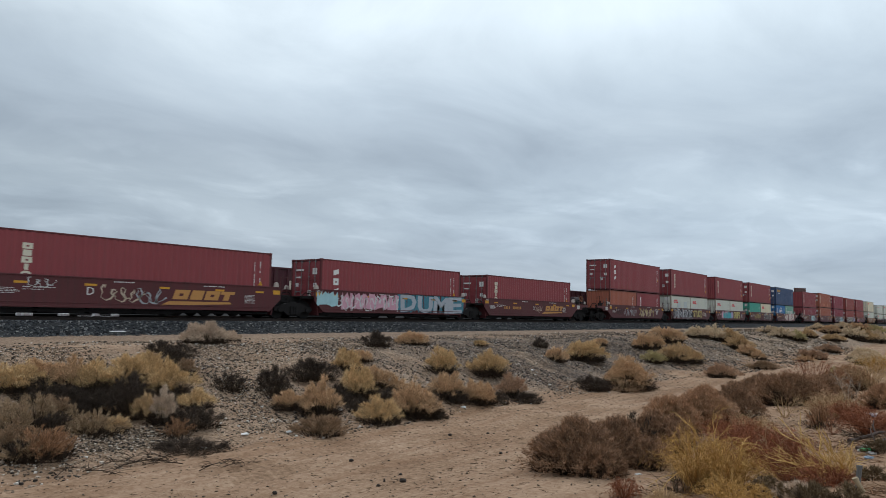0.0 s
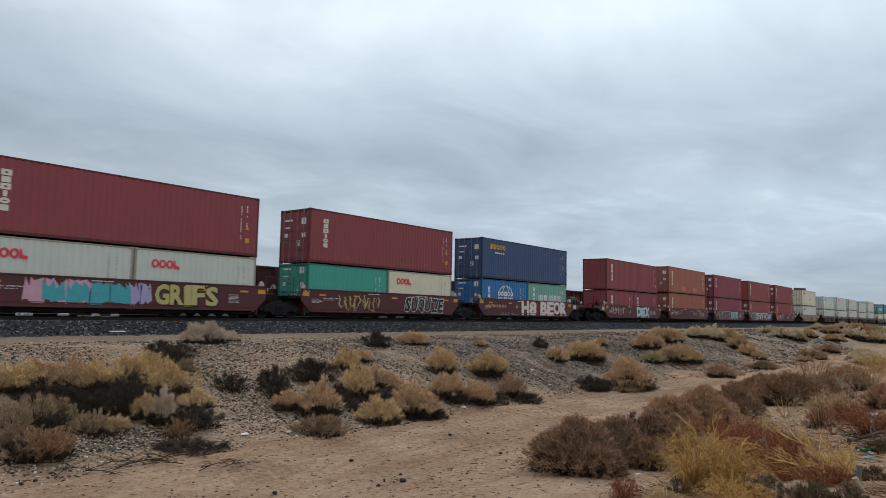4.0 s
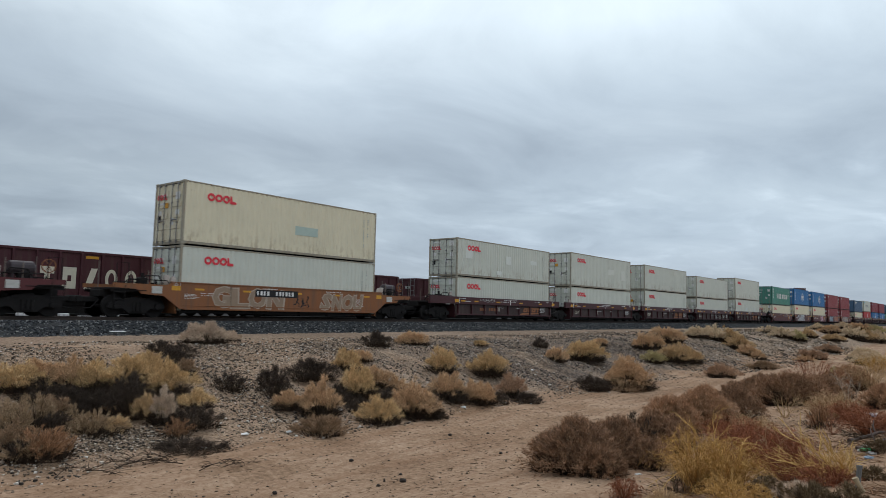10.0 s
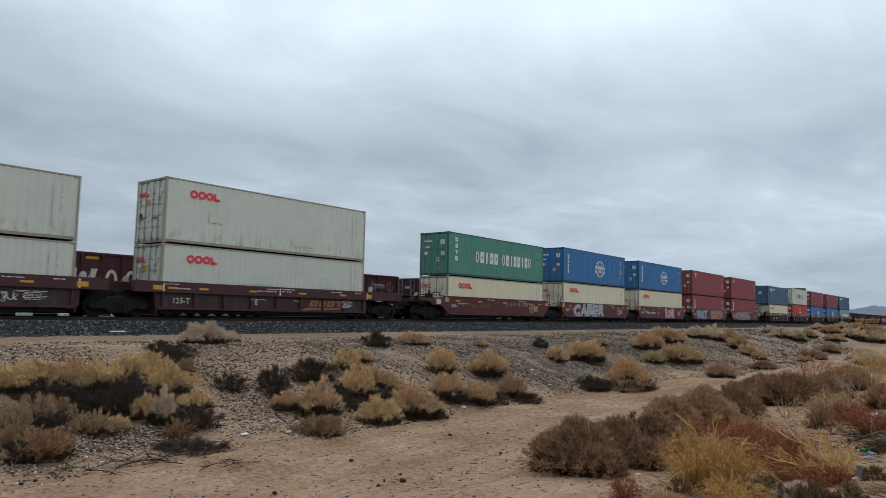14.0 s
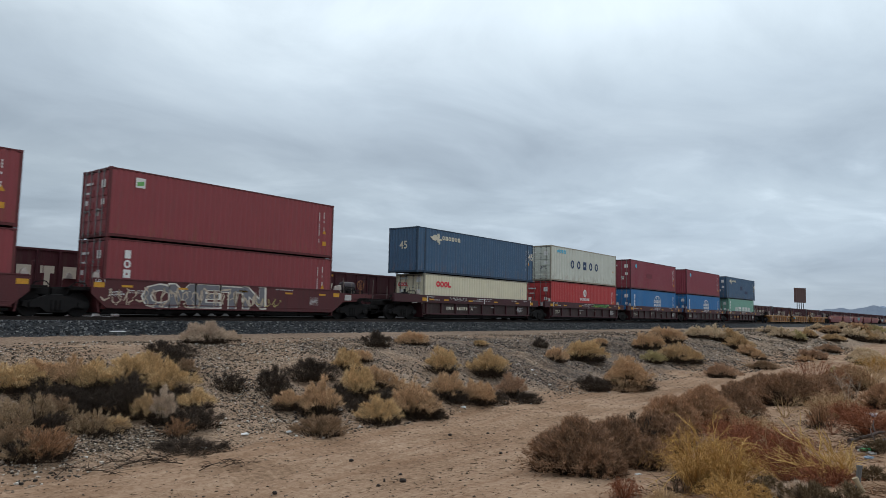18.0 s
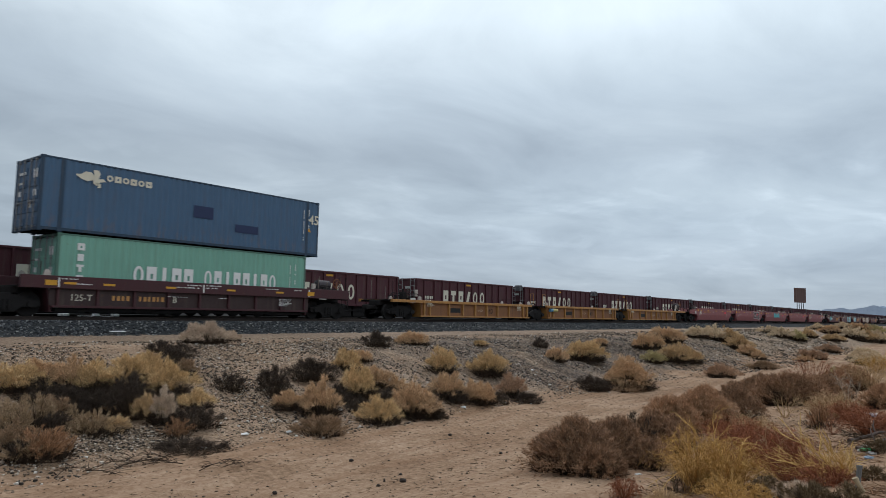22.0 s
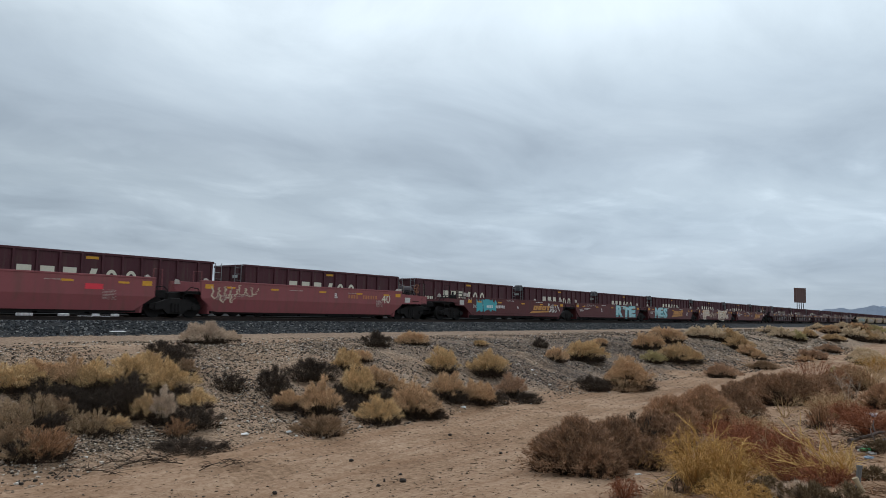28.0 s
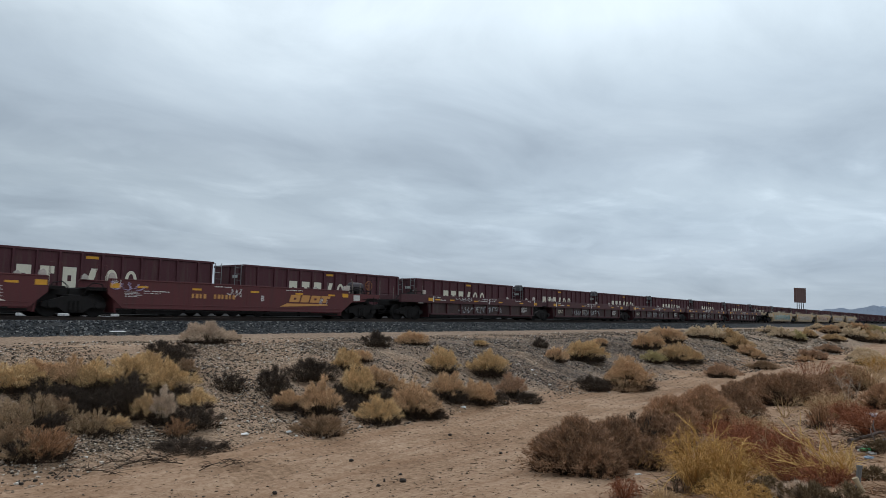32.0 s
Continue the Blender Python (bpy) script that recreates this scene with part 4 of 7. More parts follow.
        def step():
            bm = bmesh.new()
            pipe(bm, [(-2.9, -0.15, 1.5), (-2.9, -0.15, 0.66), (-2.45, -0.15, 0.66), (-2.45, -0.15, 1.5)], 0.018)
            for z in (0.92, 1.2):
                pipe(bm, [(-2.9, -0.15, z), (-2.45, -0.15, z)], 0.016)
            return mesh_of("ladder", bm)

        def gear():
            bm = bmesh.new()
            block(bm, -1.75, -1.35, 0.1, 0.4, 1.35, 1.86, 0.03)
            rod(bm, (-1.55, 0.25, 1.8), (-1.55, 0.25, 2.05), 0.07, 8)
            return mesh_of("brake_valve", bm)

        def brow_plate():
            bm = bmesh.new()
            block(bm, -0.72, -0.46, -0.04, 0.10, 1.6, 2.02, 0.03)
            return mesh_of("guide_post", bm)

        def placard():
            bm = bmesh.new()
            box(bm, -1.32, -0.86, -0.185, -0.165, 1.20, 1.50)
            for x in (-1.27, -1.05):
                box(bm, x, x + 0.14, -0.192, -0.183, 1.27, 1.43)
            return mesh_of("placard", bm)

        def walkway():
            bm = bmesh.new()
            rows = []
            for k in range(7):
                for y, z in ((0.16, 1.385), (0.16, 1.40), (0.40, 1.40), (0.40, 1.385)):
                    rows.append([bm.verts.new((x, y + 0.32 * k, zz)) for x, zz in ((-2.9, 1.365), (-2.9, z), (-2.3, z), (-2.3, 1.365))])
            for a, b in zip(rows, rows[1:]):
                for i in range(4):
                    j = (i + 1) % 4
                    if len({a[i].co.to_tuple(5), a[j].co.to_tuple(5), b[i].co.to_tuple(5), b[j].co.to_tuple(5)}) == 4:
                        bm.faces.new((a[i], a[j], b[j], b[i]))
            bm.faces.new(rows[0][::-1])
            bm.faces.new(rows[-1])
            bmesh.ops.remove_doubles(bm, verts=bm.verts[:], dist=1e-5)
            bmesh.ops.recalc_face_normals(bm, faces=bm.faces[:])
            return mesh_of("walkway", bm)

        def rigging():
            bm = bmesh.new()
            pipe(bm, [(-2.7, 0.42, 1.62), (-1.9, 0.42, 1.66), (-1.2, 0.36, 1.58), (-0.6, 0.36, 1.58)], 0.022)
            pipe(bm, [(-2.2, 0.9, 1.45), (-1.8, 0.9, 1.80), (-1.1, 0.9, 1.78), (-0.7, 0.9, 1.42)], 0.03)
            for x in (-2.05, -1.0):
                box(bm, x - 0.05, x + 0.05, 0.34, 0.46, 1.34, 1.66)
            return mesh_of("brake_rigging", bm)

        for x, y, z in ((-2.62, 1.9, 2.55), (-1.05, 2.2, 2.25)):
            out.append(("stanchion", bent("stanchion", 0.020, (x, y, 1.34), (x, y, z))))
        out.append(("grab_iron", bent("grab_iron", 0.016, (-2.1, -0.12, 1.30), (-2.1, -0.19, 1.30), (-1.55, -0.19, 1.30), (-1.55, -0.12, 1.30))))
        return out + [("ladder", step()), ("brake_valve", gear()), ("guide_post", brow_plate()), ("placard", placard()), ("walkway", walkway()), ("brake_rigging", rigging())]

    def knobs():
        bm = bmesh.new()
        x, y = -0.30, 0.0
        prism(bm, [(x - 0.14, 1.74), (x + 0.14, 1.74), (x + 0.08, 1.92), (x - 0.02, 1.98), (x - 0.10, 1.90)], y - 0.08, y + 0.04)
        return mesh_of("corner_guide", bm)

    def tank():
        bm = bmesh.new()
        for x0, x1, r0, r1 in ((-2.0, -1.92, 0.15, 0.26), (-1.92, -1.13, 0.26, 0.26), (-1.13, -1.05, 0.26, 0.15)):
            rod(bm, (x0, 0.40, 1.98), (x1, 0.40, 1.98), r0, 16, r1)
        for x in (-1.85, -1.2):
            box(bm, x - 0.04, x + 0.04, 0.2, 0.6, 1.34, 1.8)
        return mesh_of("air_tank", bm)

    def wheel():
        bm = bmesh.new()
        ring(bm, -2.45, 2.1, 0.27, 0.27, 0.035, 0.25, 0.29)
        for a in range(0, 180, 60):
            c, s = math.cos(radians(a)) * 0.25, math.sin(radians(a)) * 0.25
            rod(bm, (-2.45 - c, 0.27, 2.1 - s), (-2.45 + c, 0.27, 2.1 + s), 0.014, 5)
        rod(bm, (-2.45, 0.3, 1.3), (-2.45, 0.3, 2.1), 0.03, 6)
        return mesh_of("brake_wheel", bm)

    def coupling():
        bm = bmesh.new()
        block(bm, -3.72, -2.9, 1.08, 1.36, 0.78, 1.0, 0.03)
        block(bm, -3.86, -3.6, 1.0, 1.44, 0.74, 1.04, 0.05)
        pipe(bm, [(-3.0, 0.9, 0.9), (-3.3, 0.9, 0.55), (-3.7, 0.95, 0.5)], 0.025)
        return mesh_of("coupler", bm)

    for side, end in enumerate(ends):
        m = WHOLE if not side else Matrix.Translation((L, 0, 0)) @ Matrix.Diagonal((-1, 1, 1, 1))
        # black steel instead of body paint, to imitate the platforms' shade between cars
        part("end_platform", once(("deck", end), deck, end), DARK, ob, at=m)
        for name, me in once(("rails", end), rails, end):
            part(name, me, GEAR.get(name, skin if end == "joint" and name == "handrail" else DARK), ob, at=m)
        if style != "dark" or end == "joint":
            for y in (0.0, 2.44):
                part("corner_guide", once("knobs", knobs), GUIDE, ob, "pale worn corner guide", at=Matrix.Translation((0, y, 0.0 if style != "yellow" else -0.34)) @ m)
        if end == "end":
            part("coupler", once("coupler", coupling), DARK, ob, at=m)
            if side:
                part("air_tank", once("tank", tank), TANK, ob, "dusty dark air tank", at=m)
                part("brake_wheel", once("wheel", wheel), RUSTY, ob, "rusty brake wheel", at=m)
    add_truck(ob, -1.62 if ends[0] == "joint" else -1.75)
    if ends[1] == "end":
        add_truck(ob, L + 1.75)
    # reflectors and stencils
    flush = {"brown": -0.166, "amber": -0.166, "dark": -0.226, "yellow": -0.216, "rose": -0.176, "cream": -0.176}[style]
    z_ref = {"brown": 1.40, "amber": 1.40, "dark": 1.42, "yellow": 1.28, "rose": 1.55, "cream": 1.55}[style]
    if style != "yellow":
        plate = bmesh.new()
        box(plate, 0, 0.46, -0.006, 0.0, 0, 0.085)
        me = once("reflector", mesh_of, "reflector", plate)
        for x in ((0.7, 3.2, 6.3, 9.0, 11.2) if style != "dark" else (0.25, 1.75, 4.4, 7.4, 10.2)):
            part("reflector", me, YELLOW_PLATE, ob, at=pose(x, flush + 0.002, z_ref))
        big = bmesh.new()
        box(big, 0, 0.42, -0.006, 0.0, 0, 0.20)
        me = once("end_plate", mesh_of, "end_plate", big)
        for x in (-0.42, L + 0.02):
            part("end_plate", me, YELLOW_PLATE, ob, "yellow end plate", at=pose(x, flush + 0.002, 1.36 if style != "rose" else 1.5))
    def stencil():
        cells = [(0.2, 1.2 - 0.06 * k, 0.5 + 0.1 * (k % 3), 0.03) for k in range(4)] + [(10.6, 1.25 - 0.06 * k, 0.55 - 0.08 * (k % 2), 0.03) for k in range(7)]
        if style == "dark":
            cells = [(x, z, w, 0.05) for x, z, w in ((0.15, 1.60, 0.6), (0.6, 1.42, 0.7), (4.9, 1.47, 1.1), (5.4, 1.58, 0.7), (6.34, 1.60, 0.75), (6.34, 1.49, 0.6), (9.6, 1.58, 0.7), (11.3, 1.58, 0.5))] + [(10.4, 1.10 - 0.06 * k, 0.75 - 0.1 * (k % 3), 0.03) for k in range(6)] + [(4.5, 1.06, 0.9, 0.03), (7.0, 1.06, 0.5, 0.03)] + [(0.04, 1.30, 0.055, 0.36), (6.18, 1.30, 0.065, 0.36), (L + 0.08, 1.30, 0.055, 0.36)]
        elif style != "yellow":
            cells += [(4.3, 1.58, 0.9, 0.045), (8.4, 1.58, 1.1, 0.045), (1.0, 1.25, 1.1, 0.045), (1.0, 1.17, 0.7, 0.03)]
        return dashes(cells)

    if style in ("brown", "amber"):
        part("letters", words("125 T", 0.13), WHITE_MARK, ob, at=pose(-0.36, flush, 1.57))
    tagged(part("stencil", once(("stencil", style), stencil), plain("worn_stencil", (0.42, 0.34, 0.31), 0.7, 0, 0.3) if style in ("rose", "cream") else WHITE_MARK if style != "yellow" else CREAM_MARK, ob, at=pose(0, flush + 0.006, 0)), kind="stuff")
    return ob


GUIDE = plain("worn_pale_steel", (0.42, 0.37, 0.33), 0.7)
RUSTY = plain("rusty_steel", (0.24, 0.10, 0.05), 0.8)
TANK = plain("dusty_tank_paint", (0.050, 0.040, 0.045), 0.6)
GEAR = {"guide_post": GUIDE, "stanchion": plain("dusty_steel_tube", (0.17, 0.14, 0.12), 0.7), "placard": plain("placard_white", (0.50, 0.50, 0.47), 0.6), "walkway": plain("dusty_grating", (0.045, 0.038, 0.036), 0.8)}


def rail_line_logo(ob, flush, x, z, material, k=1.0):
    """Slanted shapes over a long wedge, in the line's faded colour."""
    shapes(ob, material, ("slot", "block", "slot", "cap"), x, z, 0.62 * k, 0.36 * k, 0.05, False, 0.35, "faded slanted shape", flush)

    def sweep():
        bm = bmesh.new()
        prism(bm, [(-0.55, -0.25 * k), (2.6 * k, -0.14 * k), (2.5 * k, -0.06 * k), (-0.15, -0.08 * k)], -0.006, 0.002)
        return mesh_of("emblem", bm)

    part("emblem", once(("sweep", k), sweep), material, ob, at=pose(x, flush, z))


def number_bars(ob, flush, x, z, material):
    for dx, n in ((0.0, 4), (1.12, 6)):
        part("number_bar", once(("numberbar", n), bars, [(0.195 * k, 0, 0.095 + 0.03 * (k % 2), 0.20) for k in range(n)], "number_bar"), material, ob, at=pose(x + dx, flush, z))


def spray(ob, flush, x, z, text, height, width, fill, edge, label, slant=0.0):
    """Sprayed lettering: each letter a filled shape over a wider outline, set a little askew."""
    r = random.Random(len(text) * 7 + round(x * 10))
    room = [0.55 if c in "I1 " else 1.0 for c in text]
    step = width / sum(room)
    for c, share in zip(text, room):
        w = step * share
        if c != " ":
            h, tilt, drop = height * r.uniform(0.92, 1.06), r.uniform(-5, 5), r.uniform(-0.04, 0.04)
            m = pose(x, flush, z + drop) @ pose(0, 0, 0, 0, tilt, 0)
            part("graffiti_outline", words(c, height * 1.12, w * 1.12, 0.075, 0.003, slant), edge, ob, at=m @ pose(-w * 0.06, 0.003, -height * 0.06))
            part("graffiti", words(c, height, w * 0.96, 0.04, 0.006, slant), fill, ob, label, at=m)
        x += w


def splash(ob, flush, x, z, w, h, seed, material, label="sprayed scribble", bold=1.0):
    """One sprayed stroke that loops along and cannot be read."""
    r = random.Random(seed)
    loops = max(3, round(w / 0.36))
    n = loops * 12
    phase, lean, thick = r.uniform(0, 6), r.uniform(0.3, 0.9), min(0.052, 0.065 * h) * bold
    pts = []
    for k in range(n + 1):
        s = k / n
        a = s * loops * 2 * math.pi + phase
        wob = 0.75 + 0.25 * math.sin(3.7 * s * loops + phase)
        pts.append(Vector((x + w * s + lean * w / loops * 0.55 * math.cos(a) + 0.06 * math.sin(5.1 * a), 0, z + h * 0.5 + h * 0.46 * wob * math.sin(a * (1 + 0.06 * math.sin(a * 0.37))))))
    bm = bmesh.new()
    old = None
    for k, p in enumerate(pts):
        q = pts[min(k + 1, n)] - pts[max(k - 1, 0)]
        side = Vector((-q.z, 0, q.x)).normalized() * thick * (0.5 + 0.3 * math.sin(k * 0.9))
        row = [bm.verts.new((v.x, y, v.z)) for v, y in ((p - side, -0.004), (p + side, -0.004), (p + side, 0.002), (p - side, 0.002))]
        if old:
            for i in range(4):
                j = (i + 1) % 4
                bm.faces.new((old[i], row[i], row[j], old[j]))
        old = row
    part("graffiti", bm, material, ob, label, at=pose(0, flush, 0))


def blots(ob, flush, x, z, w, h, seed, material, label="bold sprayed shapes", calm=0.0):
    """Solid sprayed shapes side by side, each with a ragged outline."""
    r = random.Random(seed)
    n = max(2, round(w / 0.85))
    for k in range(n):
        x0, x1 = x + w * k / n, x + w * (k + 0.96) / n
        low = [(x0 + (x1 - x0) * j / 5 + r.uniform(-0.05, 0.05), z + h * r.uniform(0.0, 0.22)) for j in range(6)]
        high = [(x0 + (x1 - x0) * j / 5 + r.uniform(-0.10, 0.10), z + h * (1 - r.uniform(0.0, 0.45) * (j % 2) * (1 - calm))) for j in range(5, -1, -1)]
        bm = bmesh.new()
        prism(bm, low + high, -0.004, 0.002)
        part("graffiti", bm, material, ob, label, at=pose(0, flush, 0))


SPRAY = {n: plain(f"spray_{n}", c, 0.6, 0, 0.22, 3.0) for n, c in {
    "white": (0.62, 0.63, 0.62), "silver": (0.38, 0.41, 0.45), "dusk": (0.17, 0.165, 0.18), "night": (0.03, 0.05, 0.07), "mist": (0.26, 0.34, 0.38), "cream": (0.70, 0.66, 0.58), "grey": (0.36, 0.38, 0.40), "black": (0.02, 0.02, 0.022), "ice": (0.36, 0.58, 0.62), "teal": (0.07, 0.36, 0.40), "yellow": (0.50, 0.42, 0.16),
    "pink": (0.60, 0.33, 0.40), "rose": (0.50, 0.13, 0.17), "clay": (0.30, 0.215, 0.15), "dust": (0.42, 0.34, 0.27), "lilac": (0.38, 0.34, 0.52), "lagoon": (0.055, 0.20, 0.26), "red": (0.42, 0.04, 0.05), "sand": (0.52, 0.42, 0.32), "rust": (0.40, 0.14, 0.07), "green": (0.13, 0.42, 0.11), "blue": (0.10, 0.26, 0.40)}.items()}

# ---- the parked ballast gondolas ----
def gondola():
    """An open hopper gondola; origin at rail height under the near low corner of its body."""
    skin = paint("oxide_gondola_paint", (0.070, 0.016, 0.022), wear=0.45, rust=0.3, rough=0.6)
    ob = thing("gondola_car", "dark oxide-red ribbed steel gondola parked on the far track", "gondola car", "gondolas parked on the far track")
    L, W, lo, hi = 13.3, 3.1, 1.02, 3.24

    def wall():
        bm = bmesh.new()
        prism(bm, [(0, lo + 0.35), (0, hi - 0.1), (L, hi - 0.1), (L, lo + 0.35), (L - 1.3, lo), (1.3, lo)], 0.06, 0.10)
        block(bm, -0.03, L + 0.03, 0.0, 0.14, hi - 0.12, hi, 0.012)
        block(bm, 1.2, L - 1.2, 0.0, 0.14, lo - 0.05, lo + 0.1, 0.012)
        block(bm, 0.1, 2.3, 0.03, 0.07, lo + 0.95, lo + 1.03, 0.008)
        block(bm, L - 2.3, L - 0.1, 0.03, 0.07, lo + 0.95, lo + 1.03, 0.008)
        return mesh_of("side_wall", bm)

    me = once("gondola_wall", wall)
    part("side_wall", me, skin, ob)
    part("side_wall", me, skin, ob, at=Matrix.Translation((0, W, 0)) @ Matrix.Diagonal((1, -1, 1, 1)))

    def rib():
        bm = bmesh.new()
        block(bm, -0.05, 0.05, -0.03, 0.07, lo + 0.02, hi - 0.1, 0.012)
        return mesh_of("rib", bm)

    me = once("gondola_rib", rib)
    for x in (0.07, 0.90, *(2.15 + k for k in range(10)), L - 0.90, L - 0.07):
        part("rib", me, skin, ob, at=pose(x, 0, 0))
        part("rib", me, skin, ob, at=Matrix.Translation((x, W, 0)) @ Matrix.Diagonal((1, -1, 1, 1)))

    def end():
        bm = bmesh.new()
        box(bm, 0.0, 0.05, 0.1, W - 0.1, lo + 0.9, hi - 0.1)
        block(bm, -0.08, 0.06, 0.0, W, hi - 0.14, hi - 0.005, 0.012)
        block(bm, -0.10, 0.06, 0.02, W - 0.02, lo + 0.85, lo + 1.0, 0.012)
        for y in (0.6, 1.55, 2.5):
            block(bm, -0.07, 0.02, y - 0.05, y + 0.05, lo + 0.95, hi - 0.1, 0.01)
        prism(bm, [(0.0, lo + 0.9), (0.05, lo + 0.9), (1.5, lo + 0.05), (1.42, lo + 0.05)], 0.12, W - 0.12)
        return mesh_of("end_wall", bm)

    me = once("gondola_end", end)
    part("end_wall", me, skin, ob)
    part("end_wall", me, skin, ob, at=Matrix.Translation((L, 0, 0)) @ Matrix.Diagonal((-1, 1, 1, 1)))

    def under():
        bm = bmesh.new()
        block(bm, -1.05, L + 1.05, 1.3, 1.8, 0.78, 1.06, 0.02)
        for k in range(4):
            x = 2.05 + k * 2.34
            prism(bm, [(x, lo), (x + 2.2, lo), (x + 2.15, 0.27), (x + 0.05, 0.27)], 0.25, W - 0.25)
        block(bm, 1.95, L - 1.95, 0.2, W - 0.2, 0.62, 0.74, 0.01)
        # added filler that closes the hopper gaps, dark like the shade underneath
        block(bm, 1.6, L - 1.6, 0.9, W - 0.9, 0.22, 0.62, 0.01)
        block(bm, -0.95, 0.9, 0.15, W - 0.15, 1.06, 1.13, 0.01)
        block(bm, L - 0.9, L + 0.95, 0.15, W - 0.15, 1.06, 1.13, 0.01)
        return mesh_of("underframe", bm)

    part("underframe", once("gondola_under", under), DARK, ob)

    def bulk():
        bm = bmesh.new()
        box(bm, 0.1, L - 0.1, 0.12, W - 0.12, lo + 0.9, hi - 0.55)
        return mesh_of("ballast_load", bm)

    part("ballast_load", once("gondola_load", bulk), plain("loaded_stone", (0.09, 0.088, 0.085), 0.95, 0, 0.5, 14), ob)

    def ladder():
        bm = bmesh.new()
        for x in (-0.62, -0.2):
            rod(bm, (x, 0.1, 0.75), (x, 0.1, hi - 0.05), 0.022, 5)
        for k in range(7):
            rod(bm, (-0.62, 0.1, 0.85 + 0.36 * k), (-0.2, 0.1, 0.85 + 0.36 * k), 0.016, 5)
        for z in (hi - 0.08, 1.9):
            rod(bm, (-0.2, 0.1, z), (0.02, 0.1, z), 0.018, 5)
        return mesh_of("ladder", bm)

    me = once("gondola_ladder", ladder)
    part("ladder", me, GREY_STEEL, ob, at=Matrix.Translation((L, 0, 0)) @ Matrix.Diagonal((-1, 1, 1, 1)))
    part("ladder", me, GREY_STEEL, ob)
    shapes(ob, CREAM_MARK, ("slot", "cap", "slot", "slant", "ring", "ring"), 3.33, 1.42, 0.62, 1.02, 0.38, label="tall cream painted shape", y=0.055)
    for z, w in ((1.72, 0.95), (1.42, 0.8)):
        part("number_bar", once(("gondola_number", w), bars, [(1.05 + 0.2 * k, z, 0.13, 0.22) for k in range(round(w / 0.2))], "number_bar"), CREAM_MARK, ob, at=pose(0, 0.055, 0))
    part("decal", once("gondola_decal", bars, [(6.35, 2.90, 0.62, 0.13)]), YELLOW_PLATE, ob, "small yellow decal", at=pose(0, 0.055, 0))
    part("stencil", once("gondola_end_mark", bars, [(0.3, 2.45, 0.5, 0.18)], "stencil"), GREY_MARK, ob, at=pose(-0.09, 1.4, 0, 0, 0, -90))
    for x in (0.75, L - 0.75):
        d = truck_meshes()
        t = part("truck", d["bolster"], DARK, ob, "grimy cast-steel truck", at=pose(x, 0.33, RAIL))
        for y in (0.22, 2.22):
            part("sideframe", d["side"], DARK, t, at=pose(0, y, 0) if y < 1 else pose(0, y, 0, 0, 0, 180))
        for dx in (-0.88, 0.88):
            part("wheelset", d["wheel"], DARK, t, at=pose(dx, 0, 0))
    def coupling():
        bm = bmesh.new()
        block(bm, -1.18, -0.6, 1.42, 1.68, 0.78, 1.0, 0.03)
        return mesh_of("coupler", bm)

    me = once("gondola_coupler", coupling)
    part("coupler", me, DARK, ob)
    part("coupler", me, DARK, ob, at=Matrix.Translation((L, 0, 0)) @ Matrix.Diagonal((-1, 1, 1, 1)))
    return ob


def brake_hood():
    bm = bmesh.new()
    prism(bm, [(-0.72, 2.86), (-0.1, 2.86), (-0.1, 3.26), (-0.22, 3.36), (-0.60, 3.36), (-0.72, 3.26)], 0.2, 0.7)
    return mesh_of("brake_housing", bm)


def parked_cars():
    first = gondola()
    first.matrix_basis = pose(24.25, 34.40, 0)
    hood, dull = brake_hood(), plain("dull_dark_steel", (0.085, 0.085, 0.09), 0.7)
    for k in [*range(-2, 0), *range(1, 26)]:
        ob = copy_thing(first, pose(24.25 + 15.44 * k, 34.40, 0))
        if k > 1:
            part("brake_housing", hood, dull, ob, "weathered grey brake housing")


parked_cars()

# ---- the passing train ----
MOVING = []
LOW = 0.50   # height of the lowest boxes over the rail


def load(u, upper=None, lower=None, low=LOW):
    """Boxes in and over one well; each is (colour, emblem) with what differs from a tall forty-foot box."""
    top = low
    for k, box_at in enumerate((lower, upper)):
        if not box_at:
            continue
        row = box_at if isinstance(box_at, list) else [box_at]
        x, tall = u, 0
        for colour, logo, *more in row:
            length, height, doors = (list(more) + [12.192, 2.896, True][len(more):])
            ob = container(colour, logo, length, height, doors)
            shift = -(length - LONG) / 2 if length > 13 else 0
            MOVING.append((ob, x + shift, FACE, top))
            x += length + 0.04
            tall = max(tall, height)
        top += tall + 0.025


def car(u, style, ends):
    ob = well_car(style, ends)
    MOVING.append((ob, u, FACE, 0.0))
    return ob


FLUSH = -0.167
BOTH, MID, HEAD, TAIL = ("end", "end"), ("joint", "joint"), ("end", "joint"), ("joint", "end")
FT20, FT40, FT45, TALL, STD = 6.058, 12.192, 13.716, 2.896, 2.591


def patches(tone, *cells, back=1):
    """Repainted or faded patches on the side of a box: the last one loaded, or one before it."""
    for k, cell in enumerate(cells):
        part("paint_patch", bars([cell], "paint_patch"), plain(f"patch_{tone[0]:.2f}_{tone[1]:.2f}_{tone[2]:.2f}", tone, 0.6, 0, 0.12, 4.0), MOVING[-back][0], "patch of different paint", at=pose(0, 0.004, 0))


def letter(ob, text, x, z, size, material=WHITE_MARK, flush=FLUSH):
    part("letters", words(text, size), material, ob, at=pose(x, flush, z))


